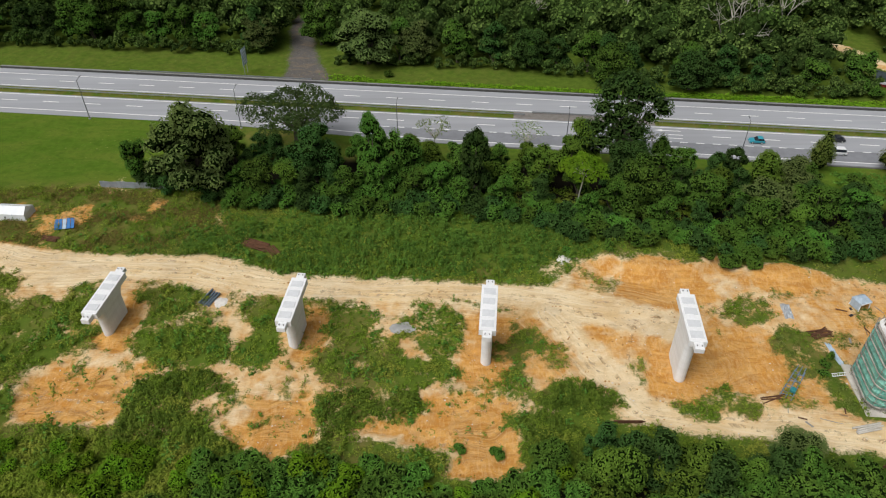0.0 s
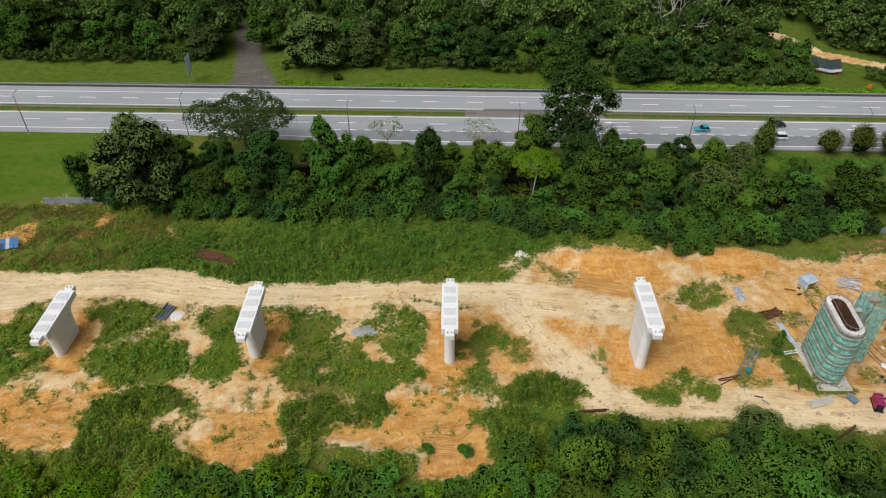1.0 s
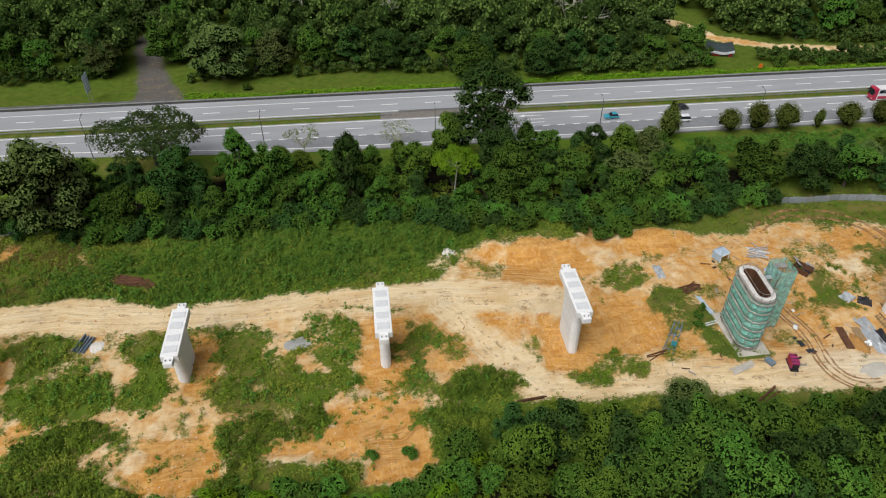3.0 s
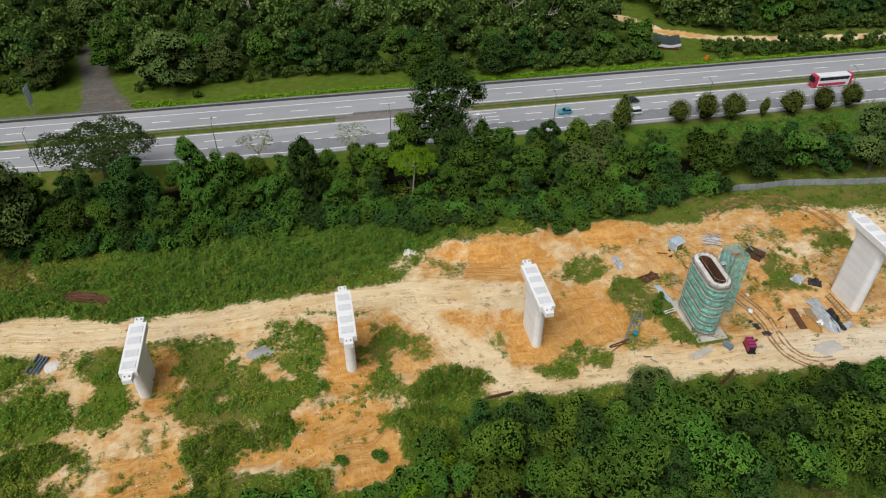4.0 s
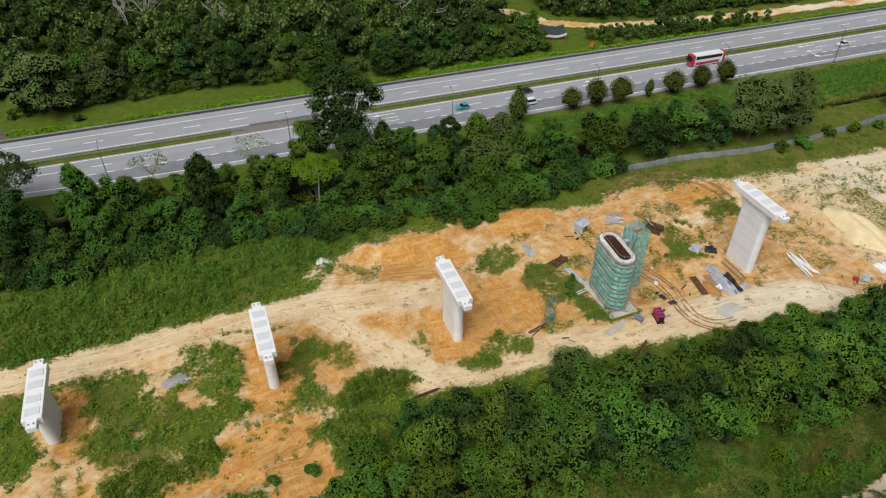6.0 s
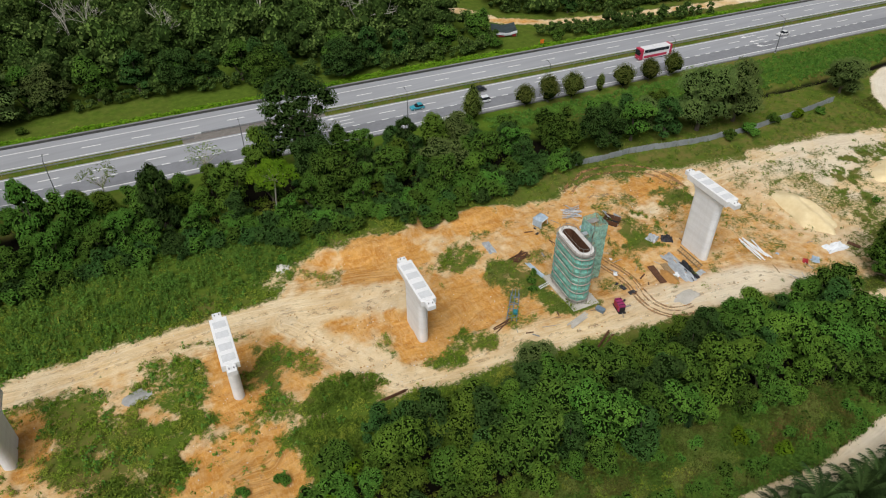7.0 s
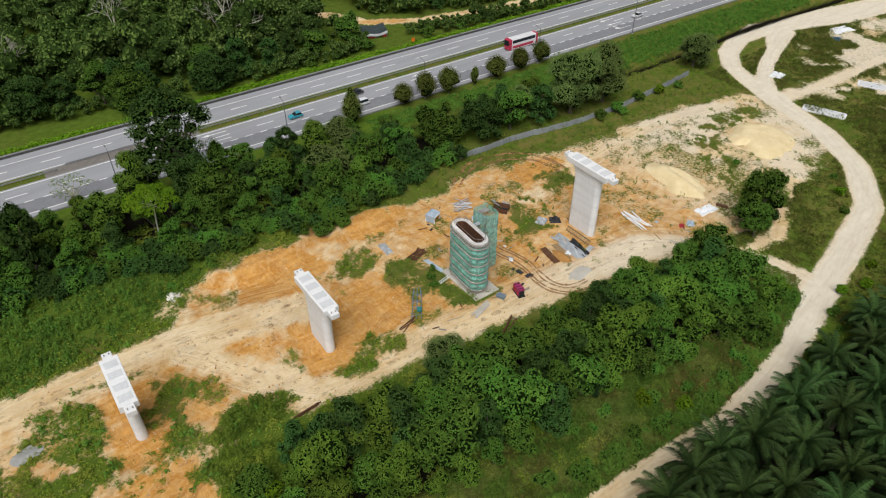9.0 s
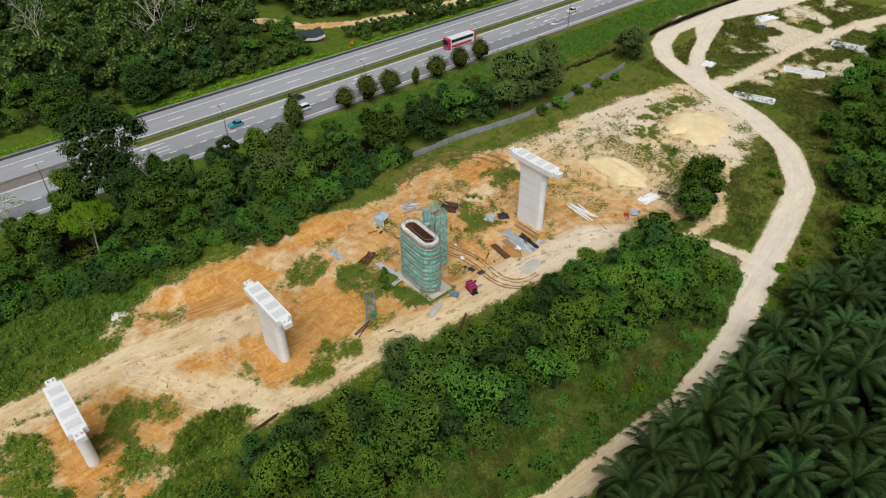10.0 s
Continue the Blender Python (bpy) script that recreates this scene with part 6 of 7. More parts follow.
def wrapped_pier(x, y, h):
    """A pier still in its forms: bare column, netted ring platforms, open top with starter bars."""
    ob = thing("pier_formwork", "half-built pier wrapped in green netting with ring platforms", "bridge pier", pose(x, y, gz(x, y) - 0.1, 0, 0, PIER_TURN - 3), "bridge piers")
    part("footing", box(0.2, -0.2, 0.2, 5.6, 10.8, 0.5, 0.05, 4), CONCRETE_DIRTY, ob, "pale concrete footing slab")
    part("column", loft([stadium(6.9, 1.8, 0), stadium(6.9, 1.8, h - 3.4)]), CONCRETE_DIRTY, ob, "brown stained concrete column")
    part("opening", stadium_band(bmesh.new(), 7.5, 2.3, h - 3.4, h - 0.1, 0.08), RUST, ob, "rusty reinforcement in the open top")
    part("top_ring", stadium_band(bmesh.new(), 9.0, 3.7, h - 0.6, h, 0.72), TOP_RING, ob, "pale form ring at the top")
    net = bmesh.new()
    levels = [1.5 + (h - 2.2) * k / 15 for k in range(16)]
    rows = []
    for k, z in enumerate(levels):
        puff = 0.16 * math.sin(k * math.pi / 1.5) + 0.1
        ring = stadium(9.2 + puff * 2, 3.9 + puff * 2, z, 12)
        rows.append([net.verts.new((a + 0.07 * math.sin(i * 2.1 + k), b + 0.07 * math.cos(i * 1.7 + k * 2), c)) for i, (a, b, c) in enumerate(ring)])
    n = len(rows[0])
    for lo, hi in zip(rows[:-1], rows[1:]):
        for k in range(n):
            net.faces.new((lo[k], lo[(k + 1) % n], hi[(k + 1) % n], hi[k]))
    part("netting", net, NET, ob, "translucent green debris netting")
    for k in range(6):
        z = 1.3 + (h - 2.4) * k / 5
        part("platform", stadium_band(bmesh.new(), 9.72, 4.42, z, z + 0.15, 1.1), PLATFORM, ob, "weathered ring platform")
        part("rail", stadium_band(bmesh.new(), 9.66, 4.36, z + 0.9, z + 0.97, 0.07), SCAFFOLD, ob)
    ring = stadium(9.6, 4.3, 0, 10)
    for a, b, _ in ring[::2]:
        part("standard", rod((a, b, 0.4), (a, b, h + 0.5), 0.045, 5), SCAFFOLD, ob)
    for a, b, _ in stadium(8.0, 2.6, 0, 10)[::2]:
        part("rail_post", rod((a, b, h - 0.05), (a, b, h + 0.9), 0.035, 5), SCAFFOLD, ob)
    part("top_rail", stadium_band(bmesh.new(), 8.05, 2.65, h + 0.85, h + 0.91, 0.05), SCAFFOLD, ob)
    for k in range(14):
        part("starter_bar", rod((0.55 * (-1) ** k, -2.8 + 0.43 * k, h - 3.5), (0.55 * (-1) ** k, -2.8 + 0.43 * k, h - 0.5), 0.05, 5), RUST, ob)
    return ob


wrapped_pier(69.2, 73.0, 12.1)


def stair_tower(x, y, h):
    ob = thing("stair_tower", "scaffold stair tower wrapped in green netting", "scaffold", pose(x, y, gz(x, y) - 0.05, 0, 0, PIER_TURN))
    w, d = 2.9, 3.6
    for sx in (-1, 1):
        for sy in (-1, 1):
            part("standard", rod((sx * w / 2, sy * d / 2, 0), (sx * w / 2, sy * d / 2, h), 0.05), SCAFFOLD, ob)
    for k in range(6):
        z = 0.4 + (h - 1.4) * k / 5
        part("landing", box(0, d / 2 - 0.6, z, w, 1.2, 0.08), FORM, ob)
        for sx in (-1, 1):
            part("ledger", rod((sx * w / 2, -d / 2, z), (sx * w / 2, d / 2, z), 0.035), SCAFFOLD, ob)
        for sy in (-1, 1):
            part("ledger", rod((-w / 2, sy * d / 2, z), (w / 2, sy * d / 2, z), 0.035), SCAFFOLD, ob)
        if k < 5:
            s = 1 if k % 2 else -1
            part("stair", rod((s * 0.6, d / 2 - 1.2, z), (s * 0.6, -d / 2 + 0.3, z + (h - 1.4) / 5), 0.16, 4), SILVER, ob)
    for k, (a, b) in enumerate((((-w / 2, -d / 2), (w / 2, -d / 2)), ((w / 2, -d / 2), (w / 2, d / 2)), ((w / 2, d / 2), (-w / 2, d / 2)), ((-w / 2, d / 2), (-w / 2, -d / 2)))):
        bm = bmesh.new()
        rows = []
        for i in range(9):
            row = []
            for j in range(13):
                t, z = i / 8, 0.6 + (h - 0.5) * j / 12
                o = 0.09 * math.sin(i * 2.2 + j * 1.3 + k)
                px_, py_ = a[0] + (b[0] - a[0]) * t, a[1] + (b[1] - a[1]) * t
                nx_, ny_ = (b[1] - a[1]), -(b[0] - a[0])
                q = math.hypot(nx_, ny_)
                row.append(bm.verts.new((px_ + nx_ / q * (0.1 + o), py_ + ny_ / q * (0.1 + o), z)))
            rows.append(row)
        for r0, r1 in zip(rows[:-1], rows[1:]):
            for j in range(12):
                bm.faces.new((r0[j], r1[j], r1[j + 1], r0[j + 1]))
        part("netting", bm, NET_PALE, ob, "translucent green debris netting")
    part("gangway", box(-2.2, -0.2, h - 2.2, 2.4, 0.9, 0.08, 0, 4), SILVER, ob)
    return ob


stair_tower(74.9, 74.8, 13.2)


# ---- small things on the site ----
def crumple(name, label, category, x, y, sx, sy, lift, material, seed, turn=0.0, group=""):
    """A heap of crumpled sheet, thick enough to have a rim."""
    n, m_ = 15, 11
    bm = bmesh.new()
    rows = []
    for i in range(n):
        row = []
        for j in range(m_):
            u, v = i / (n - 1) - 0.5, j / (m_ - 1) - 0.5
            edge = max(0.0, 1 - max(abs(u), abs(v)) * 2) ** 0.5
            k = noise.noise(Vector((u * 6 + seed, v * 5, seed * 1.7))) + 0.5 * noise.noise(Vector((u * 13, v * 11 + seed, 2.0)))
            wob = 0.09 * noise.noise(Vector((u * 3, v * 3, seed + 9.0)))
            row.append(bm.verts.new(((u + wob) * sx, (v + wob) * sy, 0.03 + edge * lift * (0.55 + 0.9 * k))))
        rows.append(row)
    for r0, r1 in zip(rows[:-1], rows[1:]):
        for j in range(m_ - 1):
            bm.faces.new((r0[j], r1[j], r1[j + 1], r0[j + 1]))
    rim = [v for v in rows[0]] + [r[-1] for r in rows[1:]] + rows[-1][-2::-1] + [r[0] for r in rows[-2:0:-1]]
    low = [bm.verts.new((v.co.x, v.co.y, -0.25)) for v in rim]
    for k in range(len(rim)):
        bm.faces.new((rim[k], low[k], low[(k + 1) % len(rim)], rim[(k + 1) % len(rim)]))
    bmesh.ops.recalc_face_normals(bm, faces=bm.faces)
    return solo(name, bm, material, label, category, pose(x, y, gz(x, y), 0, 0, turn), group)


def heap(name, label, x, y, rx, ry, h, material, seed, flat=0.0, turn=0.0):
    """A poured heap with a slumped outline and runnels."""
    bm = bmesh.new()
    rings, n = 12, 44
    rows = []
    for i in range(rings + 1):
        s = i / rings
        row = []
        for k in range(n):
            t = 2 * math.pi * k / n
            edge = 1 + 0.42 * noise.noise(Vector((math.cos(t) * 1.4, math.sin(t) * 1.4, seed))) + 0.16 * noise.noise(Vector((math.cos(t) * 5, math.sin(t) * 5, seed)))
            z = h * (min(1.0, (1 - s) / max(1e-3, 1 - flat)) ** 0.9) * (1 + 0.22 * noise.noise(Vector((math.cos(t) * s * 3, math.sin(t) * s * 3, seed + 4))))
            px_, py_ = rx * s * edge * math.cos(t), ry * s * edge * math.sin(t)
            row.append(bm.verts.new((px_, py_, z - 0.35 * (i == rings) - 0.08)))
        rows.append(row)
    for r0, r1 in zip(rows[:-1], rows[1:]):
        for k in range(n):
            if r0 is rows[0]:
                continue
            bm.faces.new((r0[k], r1[k], r1[(k + 1) % n], r0[(k + 1) % n]))
    bm.faces.new(rows[1])
    for v in rows[0]:
        bm.verts.remove(v)
    for f in bm.faces:
        f.smooth = True
    bmesh.ops.recalc_face_normals(bm, faces=bm.faces)
    return solo(name, bm, material, label, "heap", pose(x, y, gz(x, y), 0, 0, turn))


PALE_SAND = Mat("washed sand", 0.95, 0, 0.1)
PALE_SAND.base(PALE_SAND.mix(PALE_SAND.noise(0.4, 5, 0.6), (0.66, 0.52, 0.29), (0.78, 0.65, 0.40))).bump(PALE_SAND.noise(3, 5, 0.65), 0.4, 0.1)
PALE_SAND = PALE_SAND.mat
CLAY_HEAP = plain("orange earth", (0.45, 0.23, 0.07), 0.95, 0, 0.3, 1)
CHALK = plain("white rubble", (0.72, 0.68, 0.62), 0.95, 0, 0.3, 2)
heap("sand_mound", "broad flat pile of pale washed sand", 162.5, 64.5, 9.2, 8.2, 1.5, PALE_SAND, 1.0, 0.62, 20)
heap("sand_mound", "long pale sand pile with a cut edge", 129.5, 67.5, 4.8, 8.6, 1.9, PALE_SAND, 5.0, 0.45, -12)
heap("rubble_mound", "small heap of white rubble by the shrubs", 24.2, 106, 1.5, 1.6, 0.9, CHALK, 2.0)
heap("earth_heap", "small heap of orange earth", 88.4, 66.6, 1.6, 2.4, 1.1, CLAY_HEAP, 3.0)
heap("rubble_mound", "low heap of grey crushed concrete", -7.5, 87, 2.6, 1.8, 0.45, CONCRETE_ROUGH, 4.0)
heap("rubble_mound", "low spill of pale concrete slurry", 87.5, 60.6, 3.4, 1.5, 0.14, CONCRETE_DIRTY, 6.0, 0.7)
heap("rubble_mound", "pale gravel spill beside the bars", -41.2, 93.5, 1.5, 1.8, 0.35, CHALK, 7.0)


def bars(name, label, x, y, length, n, width, material, seed, turn=0.0, rad=0.06, mess=6.0, layers=2):
    """A loose stack of bars or pipes."""
    r = np.random.default_rng(seed)
    ob = thing(name, label, "bars", pose(x, y, gz(x, y), 0, 0, turn))
    for k in range(n):
        off, lay = (k % max(1, n // layers)) / max(1, n // layers - 1) - 0.5, k // max(1, n // layers)
        a = radians(r.uniform(-mess, mess))
        l = length * r.uniform(0.75, 1.0) / 2
        c, s = math.cos(a) * l, math.sin(a) * l
        z = rad * (1 + 1.9 * lay)
        o = r.uniform(-0.3, 0.3)
        part("bar", rod((off * width - s, o - c, z), (off * width + s, o + c, z + 0.02), rad, 5), material, ob)
    return ob


bars("rebar_stack", "rusty reinforcement bars stacked in the weeds", -38.2, 110.2, 6.5, 16, 2.2, RUST, 1, 68, 0.12)
bars("rebar_stack", "rusty reinforcement cage lying in the weeds", -34.3, 108.3, 3.6, 10, 1.6, RUST, 2, 40, 0.1, 10)
bars("pipe_stack", "dark steel pipes stacked beside the track", -43.2, 94.2, 4.6, 9, 1.7, STEEL_BLUE, 3, -20, 0.13, 3)
bars("bar_heap", "tangled heap of steel bars and frames", 85.0, 92.2, 4.6, 16, 3.0, SILVER, 4, 60, 0.09, 50, 3)
bars("bar_heap", "tangle of rusty bars on bare earth", 66.6, 85.4, 4.2, 12, 1.4, RUST, 5, -70, 0.13, 28)
bars("board_stack", "pale boards and pipes laid side by side", 109.8, 64.0, 7.5, 6, 2.2, WHITE_SHEET, 6, -10, 0.15, 11, 1)
bars("board_stack", "weathered boards beside the tower footing", 65.2, 65.2, 5.0, 4, 1.0, CONCRETE_DIRTY, 7, -78, 0.17, 3, 1)
bars("log_row", "dark logs along the edge of the track", 66.4, 59.0, 4.8, 5, 0.8, RUST, 8, -66, 0.14, 5)
bars("log_row", "dark logs along the edge of the track", 29, 66.2, 4.6, 3, 0.4, RUST, 9, -88, 0.12, 3)
bars("log_row", "thin dark branches on the earth bank", 53, 71.2, 4.4, 4, 0.5, RUST, 10, -76, 0.1, 12)
bars("bar_heap", "old rusty bars in rough grass", -81, 112.3, 4.0, 8, 1.2, RUST, 11, 75, 0.12, 10)
bars("pipe_stack", "grey pipes beside the side track", 148, 52, 5.5, 4, 1.8, FORM, 12, -32, 0.22, 5, 1)


def plates(x, y, turn, material, label, sx=1.4, sy=5.2):
    ob = thing("steel_plate", label, "plate", pose(x, y, gz(x, y) + 0.03, 0, 0, turn), "plates on the haul road")
    part("plate", box(0, 0, 0.1, sx, sy, 0.14, 0.02), material, ob)
    for s in (-1, 1):
        part("lifting_lug", box(0, s * sy * 0.42, 0.2, 0.22, 0.08, 0.16), material, ob)


plates(86.9, 68.0, -14, RUST, "brown rusty steel plate lying on the ground")
plates(89.7, 67.4, -16, TIMBER, "orange-brown timber mat lying on the ground")
plates(128.5, 54.8, 20, RUST, "rusty steel plate standing in the grass", 1.0, 2.6)
crumple("tarpaulin", "crumpled black and silver plastic sheeting", "sheeting", 92.2, 67.8, 2.8, 9.4, 0.7, SILVER, 2.0, -8)
crumple("tarpaulin", "dark plastic sheet beside the pier", "sheeting", 93.4, 66.0, 1.8, 5.6, 0.75, BLACK_SHEET, 3.5, -12)
crumple("scrap_sheet", "crumpled silver metal sheets", "scrap", 94.2, 77.2, 2.6, 2.2, 0.9, SILVER, 4.0, 20)
crumple("scrap_sheet", "dark crumpled scrap sheets", "scrap", 96.8, 75.6, 2.2, 2.6, 1.1, BLACK_SHEET, 5.0, 50)
crumple("metal_sheet", "bent silver roofing sheet on bare earth", "scrap", 62.8, 91.0, 1.6, 3.8, 0.8, SILVER, 6.0, -6)
crumple("plastic_sheet", "pale blue plastic sheet trailing downhill", "sheeting", 67.0, 81.0, 0.9, 5.4, 0.5, PALE_BLUE, 7.0, 5)
crumple("plastic_sheet", "white plastic sheeting heaped by the track", "sheeting", 124.5, 56.3, 5.2, 2.6, 0.9, WHITE_SHEET, 8.0, -10)
crumple("plastic_sheet", "white plastic sheet heaped on grass", "sheeting", 201.5, 81.5, 4.6, 3.6, 0.9, WHITE_SHEET, 9.0, 10)
crumple("plastic_sheet", "pale blue sheet on the ground by the stair tower", "sheeting", 84.6, 86.6, 2.6, 2.8, 0.6, PALE_BLUE, 10.0, 20)
crumple("plastic_sheet", "white sheet lying in rough grass", "sheeting", 118, 16.5, 1.2, 0.9, 0.4, WHITE_SHEET, 11.0, 20)
crumple("plastic_sheet", "white and blue sheeting in the yard", "sheeting", 252, 86, 9, 5, 0.6, WHITE_SHEET, 12.0, -20)
crumple("plastic_sheet", "blue sheet in rough grass", "sheeting", 243, 83, 3, 2, 0.5, BLUE_SHEET, 13.0, 20)
crumple("plastic_sheet", "small blue sheet by the track", "sheeting", 117.8, 55.6, 2.0, 1.4, 0.7, PALE_BLUE, 14.0, 40)
crumple("canvas", "red canvas bundle by the track", "sheeting", 115.6, 56.4, 1.4, 1.1, 0.7, RED, 15.0, 40)


def canopy(x, y, turn):
    ob = thing("canopy_tent", "small grey canopy tent on a white frame", "tent", pose(x, y, gz(x, y), 0, 0, turn))
    for sx in (-1, 1):
        for sy in (-1, 1):
            part("leg", rod((sx * 1.5, sy * 1.4, -0.1), (sx * 1.3, sy * 1.2, 2.1), 0.11), WHITE_SHEET, ob)
    bm = loft([[(-1.6, -1.5, 2.0), (1.6, -1.5, 2.0), (1.6, 1.5, 2.0), (-1.6, 1.5, 2.0)], [(-0.9, -0.5, 2.75), (0.9, -0.5, 2.75), (0.9, 0.5, 2.75), (-0.9, 0.5, 2.75)]])
    part("roof", bm, PALE_BLUE, ob, "faded grey canvas roof")
    part("back_wall", box(0, 1.42, 1.05, 2.8, 0.06, 2.0), PALE_BLUE, ob)
    part("side_wall", box(-1.47, 0, 1.05, 0.06, 2.6, 2.0), PALE_BLUE, ob)
    part("front_beam", box(0, -1.42, 1.9, 3.0, 0.2, 0.3, 0.03), WHITE_SHEET, ob)
    return ob


canopy(76.7, 92.6, 18).scale = (0.8, 0.8, 0.85)


def big_tent(x, y, turn):
    ob = thing("tarpaulin_tent", "white tarpaulin tent with a low gable at the track", "tent", pose(x, y, gz(x, y), 0, 0, turn))
    L, W, e, r = 3.5, 1.9, 1.6, 2.6
    bm = loft([[(-L, -W, -0.1), (L, -W, -0.1), (L, W, -0.1), (-L, W, -0.1)], [(-L, -W, e), (L, -W, e), (L, W, e), (-L, W, e)], [(-L + 0.5, -0.1, r), (L - 0.3, -0.1, r), (L - 0.3, 0.1, r), (-L + 0.5, 0.1, r)]])
    part("cover", bm, WHITE_SHEET, ob)
    part("ridge_pole", rod((-L - 0.1, 0, r + 0.04), (L + 0.1, 0, r + 0.04), 0.06), SCAFFOLD, ob)
    part("vent", box(-0.9, -W - 0.02, 0.8, 0.35, 0.06, 0.4), DARK, ob)
    part("seam", box(0.8, -W - 0.02, 0.75, 0.08, 0.05, 1.6), PALE_BLUE, ob)


big_tent(-92.0, 120.3, -4)


def shelter(x, y, turn):
    ob = thing("field_shelter", "low shelter roofed with blue sheets on poles", "shelter", pose(x, y, gz(x, y), 0, 0, turn))
    for k in range(5):
        part("roof_sheet", box(-1.6 + 0.8 * k, -0.5, 0.85 + 0.02 * (k % 2), 0.7, 2.4, 0.05, 0, 0, 28), BLUE_SHEET if k != 2 else PALE_BLUE, ob)
    for sx in (-1, 1):
        part("pole", rod((sx * 1.9, 1.0, -0.1), (sx * 0.2, 0.9, 2.0), 0.07), TIMBER, ob)
        part("pole", rod((sx * 1.9, -1.3, -0.1), (sx * 1.7, 0.6, 1.6), 0.06), TIMBER, ob)


shelter(-79.6, 116.8, 10)


def form_frame(x, y, turn):
    """A steel truss form lying on its side."""
    ob = thing("steel_truss", "blue-grey steel truss frames lying on the earth", "truss", pose(x, y, gz(x, y) + 0.1, 0, 0, turn))
    for sx in (-0.9, 0, 0.9):
        part("chord", rod((sx, -3.6, 0.15), (sx * 0.8, 3.6, 0.3), 0.09), STEEL_BLUE, ob)
    for k in range(8):
        y0 = -3.2 + 0.9 * k
        part("lacing", rod((-0.9, y0, 0.2), (0.9, y0 + 0.5 * (-1) ** k, 0.32), 0.06), STEEL_BLUE, ob)
    for k in range(3):
        part("upright", rod((-0.6 + 0.6 * k, 3.0, 0.2), (-0.6 + 0.6 * k, 3.5, 1.4), 0.07), STEEL_BLUE, ob)
    part("winch", box(0.5, -1.6, 0.5, 0.8, 1.0, 0.6, 0.08), TEAL, ob, "teal painted winch box")


form_frame(57.2, 74.0, -40)


def genset(x, y, turn):
    ob = thing("generator", "magenta diesel generator on a skid", "generator", pose(x, y, gz(x, y), 0, 0, turn))
    part("skid", box(0, 0, 0.12, 1.4, 2.9, 0.2, 0.03), DARK, ob)
    part("housing", box(0, 0.1, 0.95, 1.3, 2.3, 1.45, 0.08), MAGENTA, ob)
    for k in range(3):
        part("side_panel", box(-0.66, -0.6 + 0.7 * k, 0.95, 0.04, 0.5, 0.9), RED, ob)
    for k in range(3):
        part("roof_rib", box(0, -0.7 + 0.75 * k, 1.69, 1.2, 0.1, 0.06), DARK, ob)
    part("radiator", box(0, -1.15, 0.85, 1.0, 0.12, 0.9), DARK, ob)
    part("exhaust", rod((0.3, 0.8, 1.6), (0.3, 0.8, 2.0), 0.07), DARK, ob)
    part("tow_bar", rod((0, -1.4, 0.25), (-0.2, -2.6, 0.3), 0.05), SCAFFOLD, ob)


genset(74.0, 64.2, -18)
solo("tool_box", add_box(box(0, 0, 0.3, 0.9, 1.6, 0.6, 0.06), 0, 0, 0.66, 1.0, 1.7, 0.12, 0.03), STEEL_BLUE, "blue-grey steel tool box beside the generator", "box", pose(70.5, 65.4, gz(70.5, 65.4), 0, 0, 20))


def shoring(x, y, turn):
    """Props and boards left round a pier's foot."""
    ob = thing("shoring_row", "row of timber props and boards at the pier foot", "shoring", pose(x, y, gz(x, y), 0, 0, turn))
    part("board", box(0, 0, 1.0, 0.12, 6.6, 0.3, 0.02), TIMBER, ob)
    part("board", box(-0.5, 0, 0.35, 0.12, 6.6, 0.25, 0.02), TIMBER, ob)
    for k in range(10):
        part("prop", rod((-0.9, -3.1 + 0.69 * k, -0.1), (0.1, -3.1 + 0.69 * k, 1.1), 0.07, 5), TIMBER, ob)


shoring(96.0, 68.2, PIER_TURN)


def skip_box(x, y, turn):
    ob = thing("waste_skip", "rusty open waste skip with bent plates", "skip", pose(x, y, gz(x, y), 0, 0, turn))
    for sx in (-1, 1):
        part("side", box(sx * 1.1, 0, 0.6, 0.08, 3.2, 1.2, 0, 0, 0, sx * 8), RUST, ob)
    for sy in (-1, 1):
        part("end", box(0, sy * 1.5, 0.6, 2.2, 0.08, 1.2, 0, 0, sy * -14), RUST, ob)
    part("floor", box(0, 0, 0.06, 2.2, 3.0, 0.1), DARK, ob)
    part("bent_plate", box(2.0, -0.6, 0.6, 1.6, 1.9, 0.06, 0, 20, 24, 10), SILVER, ob)
    part("bent_plate", box(1.2, 1.6, 0.95, 1.2, 2.2, 0.06, 0, -30, 10, 32), SILVER, ob)


skip_box(90.2, 85.4, 30)


def ladder(x, y, turn):
    ob = thing("ladder", "white access ladder leaning on the footing", "ladder", pose(x, y, gz(x, y), 0, 0, turn))
    for s in (-0.3, 0.3):
        part("stile", rod((s, -1.1, 0), (s, 0.9, 0.75), 0.06), WHITE_SHEET, ob)
    for k in range(6):
        t = k / 5.5
        part("rung", rod((-0.3, -1.0 + 1.8 * t, 0.05 + 0.68 * t), (0.3, -1.0 + 1.8 * t, 0.05 + 0.68 * t), 0.05), WHITE_SHEET, ob)


ladder(65.6, 75.9, -100)


